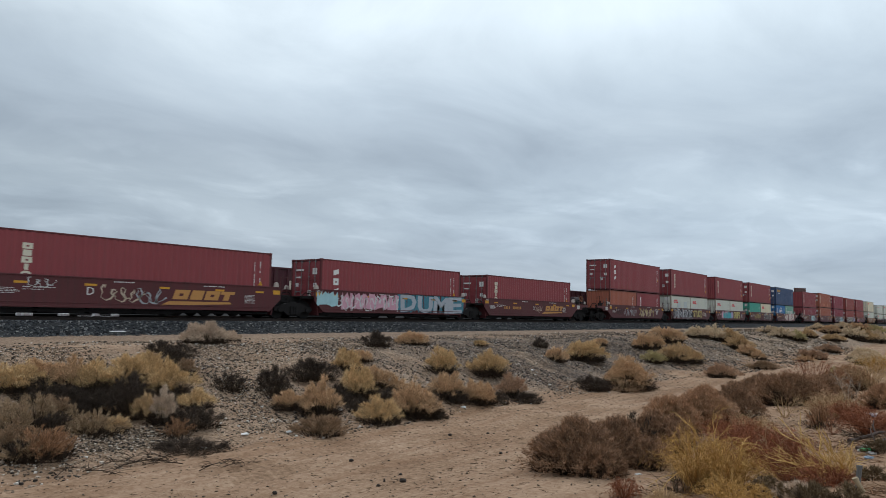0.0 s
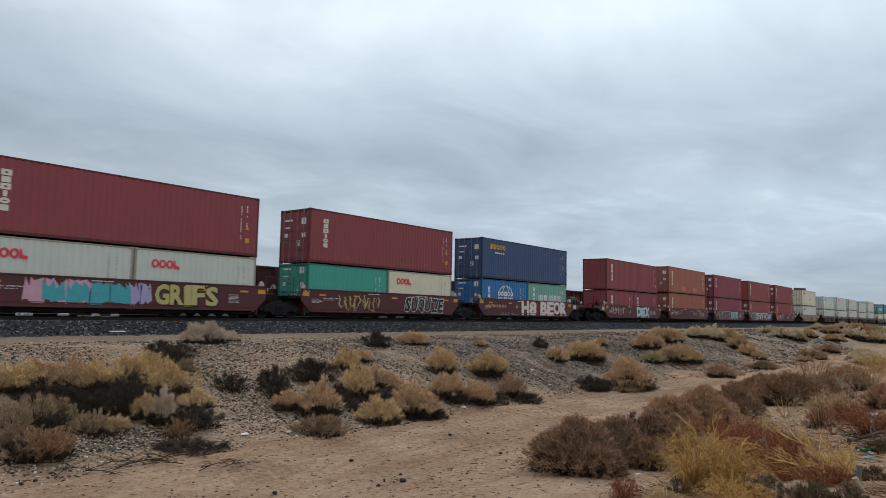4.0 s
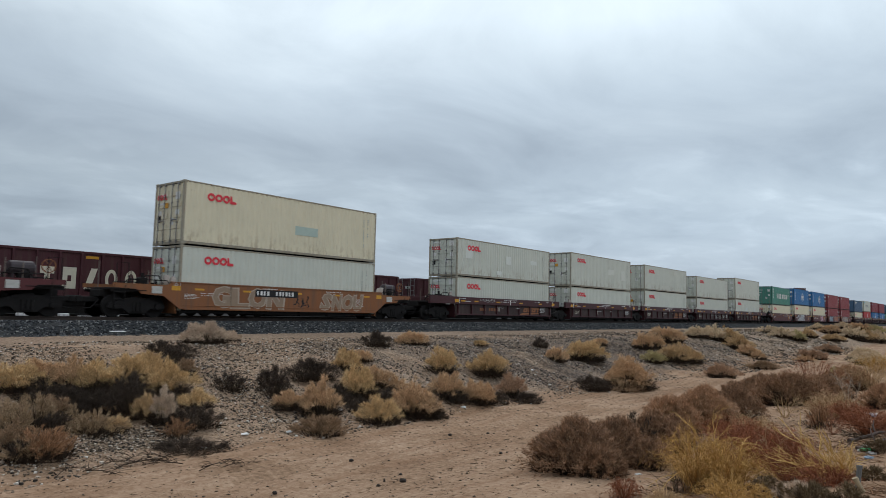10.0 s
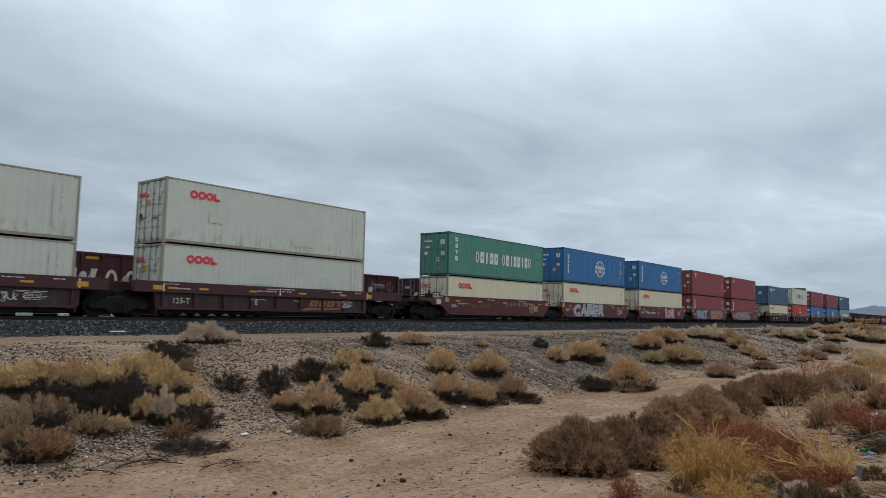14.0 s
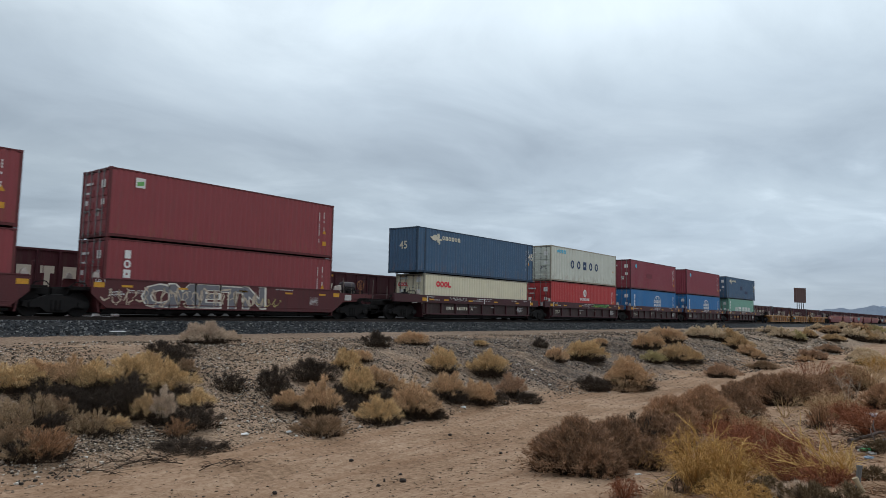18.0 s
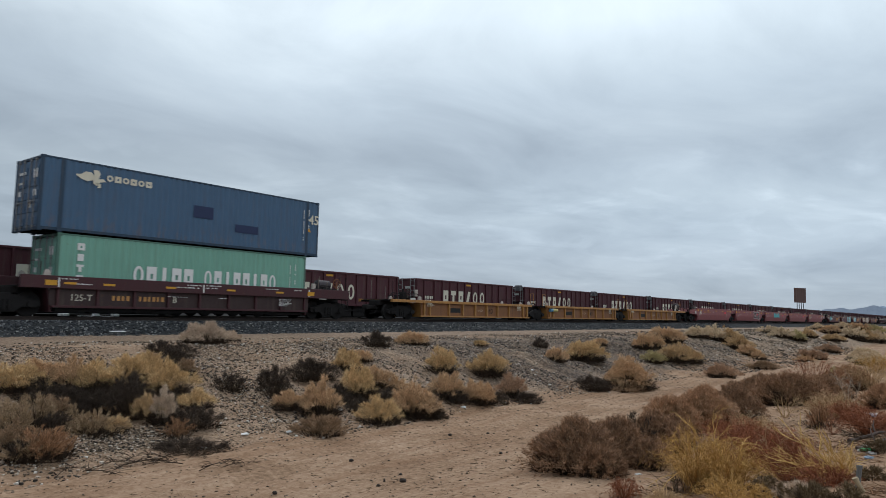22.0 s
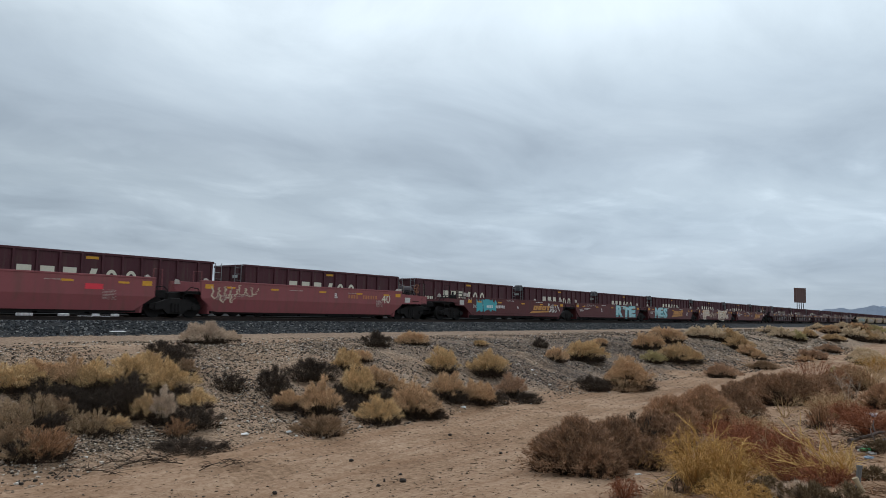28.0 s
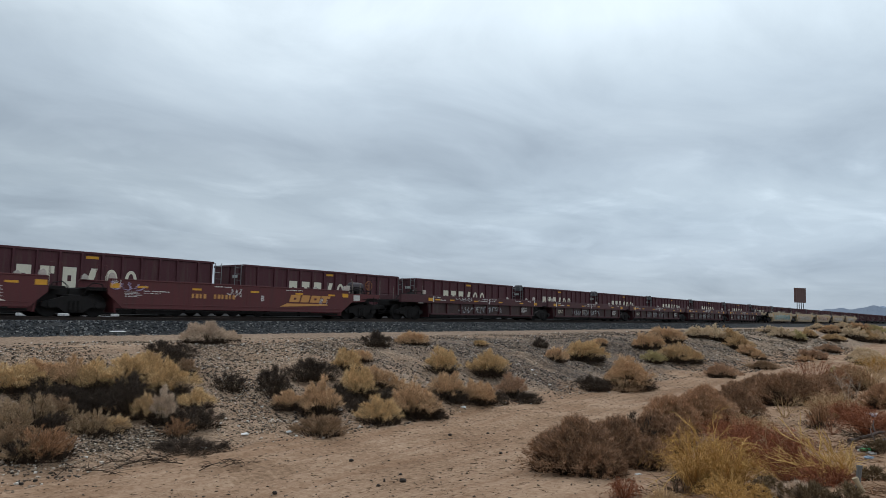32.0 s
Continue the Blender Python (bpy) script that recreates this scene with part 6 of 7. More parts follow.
# ---- distance ----
def far_country():
    # air haze is painted into the blue of both hill materials
    hill = earth("hazy_blue_hills", [(0.3, (0.15, 0.19, 0.25)), (0.6, (0.20, 0.24, 0.30))], (0.14, 0.18, 0.24), 0.002, 0.2)[0]
    r = random.Random(4)
    far = earth("pale_blue_hills", [(0.3, (0.19, 0.255, 0.35)), (0.6, (0.24, 0.305, 0.40))], (0.2, 0.26, 0.35), 0.002, 0.2)[0]
    for name, dist, a0, a1, top, steep, skin in (("mountain_range", 4300, 81.2, 118, 102, 14, far), ("mountain_range", 3600, 79.1, 112, 68, 34, hill)):
        n = 160
        verts, faces = [], []
        for k in range(n + 1):
            a = radians(a0 + (a1 - a0) * k / n)
            s = k / n
            env = min(1, s * steep) * min(1, (1 - s) * 5)
            h = top * env * (0.88 + 0.10 * math.sin(s * 41 + steep) + 0.07 * math.sin(s * 97 + 2) + 0.03 * math.sin(s * 211)) + 2
            for d, z in ((dist - 500, -8), (dist - 170, h * 0.55), (dist, h), (dist + 300, h * 0.4)):
                verts.append((math.sin(a) * d, math.cos(a) * d, z))
        for k in range(n):
            for j in range(3):
                i = 4 * k + j
                faces.append((i, i + 4, i + 5, i + 1))
        me = bpy.data.meshes.new(name)
        me.from_pydata(verts, [], faces)
        me.update()
        me.materials.append(skin)
        tagged(new(name, me), "hazy blue desert mountains on the horizon", "mountains", kind="structure")
    # a rusty panel on posts beyond the far track
    rust = paint("rusted_sheet", (0.115, 0.062, 0.056), wear=0.5, rust=0.6)
    sign = thing("sign_panel", "rust-brown sheet-steel panel on four thin posts", "sign")
    sign.matrix_basis = pose(229.0, 46.0, -1.5, 0, 0, -28)
    bm = bmesh.new()
    block(bm, -2.1, 2.1, -0.3, 0.3, 7.5, 11.9, 0.05)
    for k in range(6):
        box(bm, -2.12 + k * 0.83, -2.04 + k * 0.83, -0.33, 0.33, 7.5, 11.9)
    part("panel", bm, rust, sign)
    for x in (-1.3, -0.45, 0.45, 1.3):
        bm = bmesh.new()
        rod(bm, (x, 0, -0.3), (x, 0, 7.7), 0.09, 8)
        part("post", bm, DARK, sign)
    bm = bmesh.new()
    rod(bm, (-1.3, 0, 2.0), (1.3, 0, 5.8), 0.05, 6)
    rod(bm, (1.3, 0, 2.0), (-1.3, 0, 5.8), 0.05, 6)
    part("brace", bm, DARK, sign)


far_country()

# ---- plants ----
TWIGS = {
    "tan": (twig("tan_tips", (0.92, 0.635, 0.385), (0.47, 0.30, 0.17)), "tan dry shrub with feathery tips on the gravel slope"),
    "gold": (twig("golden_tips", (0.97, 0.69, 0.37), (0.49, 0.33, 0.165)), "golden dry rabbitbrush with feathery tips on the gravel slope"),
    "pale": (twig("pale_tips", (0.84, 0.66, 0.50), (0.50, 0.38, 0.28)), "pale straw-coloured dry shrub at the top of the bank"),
    # straw tone for the far shrubs, with distance haze mixed into the colour
    "faded": (twig("haze_lightened_tips", (0.95, 0.78, 0.55), (0.60, 0.46, 0.31)), "pale faded rabbitbrush along the top of the bank"),
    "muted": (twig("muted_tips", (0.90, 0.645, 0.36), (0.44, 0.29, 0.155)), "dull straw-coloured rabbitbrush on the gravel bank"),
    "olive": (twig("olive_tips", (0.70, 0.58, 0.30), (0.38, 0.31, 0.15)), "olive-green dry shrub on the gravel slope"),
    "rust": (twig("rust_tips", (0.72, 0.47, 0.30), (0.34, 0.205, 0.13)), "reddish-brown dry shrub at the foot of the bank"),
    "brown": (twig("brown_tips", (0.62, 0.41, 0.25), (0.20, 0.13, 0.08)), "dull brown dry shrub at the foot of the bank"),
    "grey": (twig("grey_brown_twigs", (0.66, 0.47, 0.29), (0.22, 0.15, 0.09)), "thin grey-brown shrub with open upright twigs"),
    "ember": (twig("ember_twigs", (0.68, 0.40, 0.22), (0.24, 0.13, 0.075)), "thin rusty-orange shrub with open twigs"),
    # dead shrubs, and dark fillers for the shaded hollows between other shrubs
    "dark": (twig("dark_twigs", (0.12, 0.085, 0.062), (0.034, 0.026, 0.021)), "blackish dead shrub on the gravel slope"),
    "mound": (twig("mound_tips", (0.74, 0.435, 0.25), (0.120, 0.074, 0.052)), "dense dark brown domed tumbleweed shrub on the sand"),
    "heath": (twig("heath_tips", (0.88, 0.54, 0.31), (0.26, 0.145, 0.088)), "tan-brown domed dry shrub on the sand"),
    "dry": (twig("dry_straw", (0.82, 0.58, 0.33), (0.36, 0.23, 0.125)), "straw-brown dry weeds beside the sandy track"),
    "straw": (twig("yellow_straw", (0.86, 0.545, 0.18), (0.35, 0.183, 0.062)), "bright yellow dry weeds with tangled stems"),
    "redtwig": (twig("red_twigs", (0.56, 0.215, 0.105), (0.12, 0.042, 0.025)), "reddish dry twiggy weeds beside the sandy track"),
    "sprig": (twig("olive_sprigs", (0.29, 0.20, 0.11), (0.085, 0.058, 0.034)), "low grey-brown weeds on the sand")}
# dead wood, near-black so that it also paints the shade inside shrubs
STEMS = twig("dead_and_shaded_stems", (0.085, 0.056, 0.038), (0.028, 0.019, 0.013))
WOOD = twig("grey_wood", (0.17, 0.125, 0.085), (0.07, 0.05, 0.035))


def blades(base, way, length, width, droop, r):
    """Tapered strips of two leaves' length each, bent by droop. Returns a mesh."""
    n = len(base)
    side = np.cross(way, r.normal(size=(n, 3)))
    side /= np.linalg.norm(side, axis=1, keepdims=True) + 1e-9
    down = np.zeros((n, 3))
    down[:, 2] = -droop
    side = side * width[:, None] * 0.5
    mid = base + way * (length * 0.55)[:, None] + down * 0.3
    tip = base + way * length[:, None] + down
    v = np.stack([base - side, base + side, mid + side * 0.8, mid - side * 0.8, tip], 1).reshape(-1, 3)
    k = np.arange(n) * 5
    me = bpy.data.meshes.new("blades")
    me.from_pydata(v.tolist(), [], np.stack([k, k + 1, k + 2, k + 3], 1).tolist() + np.stack([k + 3, k + 2, k + 4], 1).tolist())
    me.update()
    return me


def unit(v):
    return v / (np.linalg.norm(v, axis=-1, keepdims=True) + 1e-9)


def needles(base, way, length, width, r):
    """Fine straight twigs, one sliver each. Returns a mesh."""
    n = len(base)
    side = unit(np.cross(way, r.normal(size=(n, 3)))) * width[:, None] * 0.5
    v = np.stack([base - side, base + side, base + way * length[:, None]], 1).reshape(-1, 3)
    me = bpy.data.meshes.new("needles")
    me.from_pydata(v.tolist(), [], np.arange(3 * n).reshape(-1, 3).tolist())
    me.update()
    return me


def strips(points, width, r):
    """Bent flat stems: points is (n, k, 3), each row one stem that tapers to its end. Returns a mesh."""
    n, k = points.shape[:2]
    way = unit(points[:, 1] - points[:, 0])
    side = unit(np.cross(way, r.normal(size=(n, 3))))
    taper = np.linspace(1.0, 0.25, k)
    off = side[:, None, :] * (width[:, None] * taper[None])[:, :, None] * 0.5
    v = np.stack([points - off, points + off], 2).reshape(-1, 3)
    i = (np.arange(n) * 2 * k)[:, None] + np.arange(k - 1)[None] * 2
    i = i.reshape(-1)
    me = bpy.data.meshes.new("strips")
    me.from_pydata(v.tolist(), [], np.stack([i, i + 1, i + 3, i + 2], 1).tolist())
    me.update()
    return me


COUNT = [0]
LOOSE = ("straw", "redtwig", "dry")
DOME = ("mound", "heath", "sprig")
OPEN = ("grey", "ember")                               # few upright branches with gaps between
TIP = {"grey": 0.075, "ember": 0.075, "mound": 0.075, "heath": 0.080, "sprig": 0.06, "dark": 0.10}


def shrub(kind, x, y, w, h):
    """A dry shrub that stands on the ground at x, y: plumes of twigs on bent branches over dead stems."""
    COUNT[0] += 1
    r = np.random.RandomState(COUNT[0])
    tips, label = TWIGS[kind]
    ob = thing("shrub", label, "shrub", "desert shrubs")
    ob.matrix_basis = pose(x, y, float(ground_height(x, y)) - 0.03, 0, 0, 0)
    far = max(1.0, math.hypot(x, y) / 22.0)          # coarser twigs far away
    if kind in LOOSE:
        tangle(ob, tips, w, h, r, far)
        return ob
    area = math.pi * w * w / 4 + math.pi * w / 2 * h
    n = int(max(26, min(area * {"mound": 120, "heath": 110, "dark": 45, "grey": 34, "ember": 34}.get(kind, 62) / far ** 1.1, 900)))
    # plume ends over an uneven outline with bays and gaps
    a = r.uniform(0, 2 * math.pi, n)
    d = np.sqrt(r.rand(n)) if kind not in DOME else r.rand(n) ** 0.55
    p1, p2, p3 = r.uniform(0, 6, 3)
    lump = 1 + 0.24 * np.sin(2 * a + p1) + 0.18 * np.sin(3 * a + p2) + 0.12 * np.sin(7 * a + p3)
    if kind in DOME:
        lump = 1 + (lump - 1) * 0.75
    tall = 1 - 0.62 * d ** 2.4 if kind not in DOME else np.clip(1 - d ** 2.1, 0.02, 1) ** 0.7
    bump = 0.5 + 0.5 * np.sin(5.3 * d * np.cos(a) + p1) * np.sin(4.7 * d * np.sin(a) + p2)
    tall = tall * ((0.42 + 0.36 * bump + 0.28 * r.rand(n)) if kind not in DOME else (0.70 + 0.22 * bump + 0.14 * r.rand(n)))
    end = np.stack([np.cos(a) * d * lump * w / 2, np.sin(a) * d * lump * w / 2, np.maximum(tall * h * 0.95, 0.05 * h)], 1)
    root = np.stack([np.cos(a) * d, np.sin(a) * d, np.zeros(n)], 1) * np.array([0.18 * w, 0.18 * w, 0])
    knee = end * np.array([0.52, 0.52, 0.60]) + r.normal(size=(n, 3)) * np.array([0.04 * w, 0.04 * w, 0.03 * h])

    def along(u, i):
        return root[i] * ((1 - u) ** 2)[:, None] + knee[i] * (2 * u * (1 - u))[:, None] + end[i] * (u ** 2)[:, None]

    per = int({"mound": 58, "heath": 58, "dark": 40, "grey": 64, "ember": 60}.get(kind, 78) / far ** 0.35)
    per = int(per * 1.05)
    i = np.repeat(np.arange(n), per)
    m = n * per
    share = (r.uniform(0.35, 1.0, n) if kind not in OPEN else r.uniform(0.8, 1.5, n))[i]                     # how far down a plume is leafy
    u = 1 - 0.50 * share * r.rand(m) ** 1.5
    at = along(u, i)
    tang = unit(end[i] - knee[i])
    fat = (0.024 if kind in OPEN else 0.052 if kind not in DOME else 0.05) * (0.35 + 0.65 * w) * (1.25 - u)[:, None] + 0.006
    at = at + r.normal(size=(m, 3)) * fat
    way = unit(tang + np.array([0, 0, 0.12]) + r.normal(size=(m, 3)) * (0.62 if kind not in OPEN else 0.40))
    length = r.uniform(0.5, 1.3, m) * TIP.get(kind, 0.085) * (0.65 + 0.35 * min(w, 1.6)) * far ** 0.3
    length = np.where(r.rand(m) < 0.03, length * 1.9, length)
    at[:, 2] = np.maximum(at[:, 2] - length * 0.3, 0.01)
    wide = r.uniform(0.006, 0.014, m) * far
    if kind not in OPEN:
        # the lowest twigs are thinned out so dark stems show, as painted shade
        kept = r.rand(m) < np.clip(at[:, 2] / (h * (0.30 if kind in DOME else 0.42)), 0.10, 1.0)
        at, way, length, wide = at[kept], way[kept], length[kept], wide[kept]
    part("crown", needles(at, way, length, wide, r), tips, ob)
    # the bare lower halves of the branches
    u = np.linspace(0, 0.8, 5)
    stems = np.stack([along(np.full(n, s), np.arange(n)) for s in u], 1)
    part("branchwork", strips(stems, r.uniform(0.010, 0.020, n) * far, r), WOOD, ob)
    # dead stems fill the inside, coloured near-black in place of its shade
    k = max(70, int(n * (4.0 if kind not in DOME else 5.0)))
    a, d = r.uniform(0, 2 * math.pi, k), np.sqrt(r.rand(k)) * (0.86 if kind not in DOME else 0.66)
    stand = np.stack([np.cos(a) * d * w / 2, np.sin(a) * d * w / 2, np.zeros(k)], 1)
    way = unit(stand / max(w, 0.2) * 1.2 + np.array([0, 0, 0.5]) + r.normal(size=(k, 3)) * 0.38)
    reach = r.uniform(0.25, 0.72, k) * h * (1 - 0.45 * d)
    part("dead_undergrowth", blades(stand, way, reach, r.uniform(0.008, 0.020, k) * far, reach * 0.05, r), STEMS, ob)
    return ob


def tangle(ob, tips, w, h, r, far):
    """Loose weeds: arching stems that cross each other, with fine side twigs."""
    n = int(max(60, min(170 * w * w + 60, 340)) / far)
    a, lean = r.uniform(0, 2 * math.pi, n), r.rand(n) ** 0.8
    reach = w * 0.5 * (0.25 + 0.95 * lean) * r.uniform(0.8, 1.2, n)
    top = h * (1.05 - 0.45 * lean) * r.uniform(0.55, 1.05, n)
    root = np.stack([np.cos(a), np.sin(a), 0 * a], 1) * (w * 0.16 * r.rand(n))[:, None]
    swing = r.normal(size=n) * 0.45
    pts = []
    for s in np.linspace(0, 1, 7):
        b = a + swing * s * s
        rise = top * np.sin(np.clip(s * (0.50 + 0.26 * lean), 0, 1) * math.pi)
        pts.append(root + np.stack([np.cos(b) * reach * s, np.sin(b) * reach * s, np.maximum(rise, 0.0)], 1) + r.normal(size=(n, 3)) * 0.012)
    pts = np.stack(pts, 1)
    pts[:, :, 2] = np.maximum(pts[:, :, 2], 0.015)
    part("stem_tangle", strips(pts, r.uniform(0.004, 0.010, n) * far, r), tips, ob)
    per = int(26 / far ** 0.4)
    i = np.repeat(np.arange(n), per)
    m = n * per
    f = r.uniform(1.5, 5.99, m)
    k = f.astype(int)
    g = (f - k)[:, None]
    at = pts[i, k] * (1 - g) + pts[i, k + 1] * g
    way = unit(unit(pts[i, k + 1] - pts[i, k]) + r.normal(size=(m, 3)) * 0.62 + np.array([0, 0, 0.15]))
    length = r.uniform(0.02, 0.075, m) * (0.5 + 0.5 * min(w, 1.4))
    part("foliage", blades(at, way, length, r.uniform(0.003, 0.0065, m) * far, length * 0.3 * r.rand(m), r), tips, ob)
    k = max(40, n)
    b, d = r.uniform(0, 2 * math.pi, k), np.sqrt(r.rand(k)) * 0.75
    stand = np.stack([np.cos(b) * d * w / 2, np.sin(b) * d * w / 2, np.zeros(k)], 1)
    up = unit(stand / max(w, 0.2) + np.array([0, 0, 0.4]) + r.normal(size=(k, 3)) * 0.5)
    tall = r.uniform(0.2, 0.55, k) * h
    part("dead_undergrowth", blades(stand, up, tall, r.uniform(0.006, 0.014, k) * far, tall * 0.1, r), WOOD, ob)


shrub("gold", 6.23, 17.47, 1.43, 0.74)
shrub("tan", 6.97, 17.69, 0.96, 0.67)
shrub("tan", 7.49, 17.27, 0.94, 0.81)
shrub("gold", 7.82, 16.84, 1.08, 0.86)
shrub("tan", 7.21, 17.21, 0.66, 0.40)
# dark fillers added where the hollows between these shrubs lie in shade
shrub("dark", 6.64, 16.92, 1.34, 0.56)
shrub("dark", 7.20, 16.34, 1.53, 0.51)
shrub("dark", 7.62, 15.87, 1.15, 0.56)
shrub("dark", 8.07, 15.70, 1.17, 0.94)
shrub("dark", 8.54, 16.40, 0.96, 0.55)
shrub("dark", 9.04, 14.46, 1.23, 0.60)
shrub("dark", 6.08, 14.83, 0.68, 0.56)
shrub("dark", 5.11, 13.82, 0.51, 0.49)
shrub("dark", 6.87, 15.96, 1.24, 0.37)
shrub("gold", 8.72, 17.01, 1.02, 0.79)
shrub("gold", 9.39, 17.32, 0.97, 0.85)
shrub("gold", 9.24, 16.18, 1.18, 0.98)
shrub("muted", 8.26, 15.22, 0.85, 0.67)
shrub("gold", 9.54, 15.31, 0.91, 0.49)
shrub("pale", 8.48, 14.83, 0.56, 1.02)
shrub("grey", 5.41, 14.97, 0.87, 0.92)
shrub("grey", 6.00, 15.29, 0.76, 0.83)
shrub("brown", 6.55, 15.96, 0.73, 0.61)
shrub("grey", 6.73, 15.39, 0.91, 0.57)
shrub("grey", 6.93, 14.87, 1.09, 0.62)
shrub("muted", 7.45, 14.92, 0.68, 0.39)
shrub("tan", 7.63, 15.76, 0.31, 0.31)
shrub("brown", 5.22, 14.26, 0.73, 0.69)
shrub("ember", 5.51, 13.78, 0.93, 0.85)
shrub("grey", 5.28, 13.84, 0.72, 0.57)
shrub("ember", 5.82, 13.80, 0.63, 0.59)
shrub("ember", 8.41, 14.16, 0.67, 0.59)
shrub("dark", 8.13, 13.27, 1.53, 0.26)
shrub("dark", 8.57, 12.82, 0.71, 0.17)
shrub("dark", 13.69, 13.76, 0.93, 0.47)
shrub("dark", 14.98, 13.91, 0.99, 0.66)
shrub("dark", 17.27, 13.40, 1.06, 0.46)
shrub("dark", 18.91, 12.81, 0.92, 0.44)
shrub("tan", 16.28, 14.90, 0.71, 0.53)
shrub("tan", 16.93, 17.10, 0.85, 0.50)
shrub("brown", 27.19, 12.00, 1.86, 0.51)
shrub("dark", 12.38, 16.09, 0.96, 0.64)
shrub("dark", 13.76, 14.76, 0.97, 0.65)
shrub("pale", 13.66, 21.42, 1.53, 0.90)
shrub("pale", 15.21, 22.13, 0.59, 0.54)
shrub("dark", 10.39, 17.89, 0.94, 0.63)
shrub("dark", 10.94, 19.52, 1.01, 0.40)
shrub("brown", 10.48, 17.31, 0.62, 0.55)
shrub("dark", 11.00, 18.58, 0.82, 0.56)
shrub("dark", 11.13, 16.14, 0.82, 0.64)
shrub("dark", 14.23, 16.51, 1.65, 0.78)
shrub("gold", 16.06, 16.94, 1.16, 0.83)
shrub("gold", 14.75, 15.05, 1.25, 1.12)
shrub("tan", 15.91, 15.34, 0.96, 0.78)
shrub("tan", 11.76, 14.53, 0.80, 0.65)
shrub("tan", 12.39, 14.01, 1.13, 1.10)
shrub("brown", 11.51, 12.90, 1.15, 0.60)
shrub("dark", 12.00, 15.32, 0.92, 0.77)
shrub("tan", 14.86, 12.94, 1.30, 1.15)
shrub("brown", 15.30, 12.75, 0.95, 0.75)
shrub("gold", 13.54, 12.93, 1.11, 0.81)
shrub("tan", 17.49, 13.75, 1.15, 0.97)
shrub("gold", 19.48, 15.60, 1.09, 1.09)
shrub("gold", 22.26, 15.46, 1.36, 1.14)
shrub("rust", 20.52, 13.29, 1.06, 0.94)
shrub("tan", 18.11, 13.00, 1.22, 0.90)
shrub("dark", 15.35, 12.61, 0.96, 0.42)
shrub("dark", 20.10, 19.52, 1.23, 0.73)
shrub("tan", 22.15, 19.30, 1.48, 0.67)
shrub("dark", 30.96, 18.40, 0.99, 0.58)
shrub("tan", 28.04, 15.77, 1.08, 0.82)
shrub("gold", 31.80, 16.24, 2.04, 1.19)
shrub("tan", 27.69, 12.17, 2.22, 1.56)
shrub("tan", 39.28, 16.34, 1.40, 1.13)
shrub("dark", 25.62, 12.74, 1.58, 0.68)
shrub("dark", 20.31, 12.61, 1.15, 0.42)
shrub("tan", 36.94, 17.94, 0.98, 0.59)
shrub("gold", 26.01, 18.60, 0.78, 0.36)
shrub("tan", 45.92, 17.43, 2.28, 1.22)
shrub("muted", 38.85, 14.24, 1.85, 1.21)
shrub("muted", 39.92, 13.72, 1.29, 0.97)
shrub("rust", 37.00, 11.17, 1.45, 0.87)
shrub("faded", 53.27, 17.94, 2.06, 1.03)
shrub("faded", 55.55, 17.40, 2.47, 1.41)
shrub("muted", 56.23, 16.50, 1.94, 1.41)
shrub("muted", 53.18, 14.89, 1.82, 1.24)
shrub("tan", 50.80, 13.56, 1.56, 1.02)
shrub("tan", 50.03, 12.71, 1.15, 0.76)
shrub("brown", 45.23, 11.18, 1.92, 0.55)
shrub("faded", 80.57, 19.26, 2.08, 0.98)
shrub("faded", 75.87, 16.99, 2.16, 1.25)
shrub("olive", 77.15, 15.91, 2.06, 1.26)
shrub("muted", 87.90, 16.95, 2.19, 1.29)
shrub("faded", 111.53, 20.16, 2.44, 1.14)
shrub("tan", 105.52, 17.59, 2.74, 1.37)
shrub("faded", 136.16, 20.78, 3.31, 1.36)
shrub("muted", 94.24, 15.38, 3.12, 0.95)
shrub("faded", 106.35, 15.22, 3.16, 1.96)
shrub("muted", 109.17, 14.17, 3.06, 1.99)
shrub("faded", 114.49, 13.35, 3.18, 2.07)
shrub("olive", 136.98, 16.50, 3.82, 1.72)
shrub("tan", 136.49, 18.48, 3.27, 1.54)
shrub("rust", 60.76, 11.44, 2.22, 0.89)
shrub("rust", 71.73, 12.19, 2.28, 0.93)
shrub("tan", 56.02, 11.07, 1.23, 0.58)
shrub("faded", 51.66, 6.29, 2.15, 0.93)
shrub("tan", 41.36, 16.41, 1.38, 1.04)
shrub("olive", 36.14, 14.47, 1.21, 0.79)
shrub("mound", 11.12, 5.80, 1.72, 0.97)
shrub("mound", 11.96, 5.55, 1.39, 0.96)
shrub("dark", 12.97, 5.50, 0.87, 0.91)
shrub("mound", 13.44, 5.41, 1.45, 0.89)
shrub("mound", 14.42, 5.38, 0.94, 0.70)
shrub("mound", 11.89, 4.84, 0.89, 0.59)
shrub("mound", 10.95, 6.26, 0.80, 0.55)
shrub("mound", 10.82, 5.28, 1.03, 0.56)
shrub("heath", 15.93, 6.00, 1.56, 1.04)
shrub("heath", 18.00, 5.91, 1.86, 1.09)
shrub("mound", 19.43, 5.56, 1.35, 1.05)
shrub("mound", 24.36, 6.17, 2.03, 1.00)
shrub("mound", 23.84, 5.13, 2.46, 1.16)
shrub("mound", 25.29, 4.44, 2.00, 1.05)
shrub("straw", 9.70, 3.27, 1.00, 0.92)
shrub("straw", 9.59, 2.83, 0.89, 0.74)
shrub("redtwig", 12.02, 3.11, 1.18, 0.73)
shrub("redtwig", 15.18, 4.35, 1.29, 0.64)
shrub("redtwig", 12.57, 2.81, 0.83, 0.56)
shrub("redtwig", 26.13, 4.92, 1.90, 1.42)
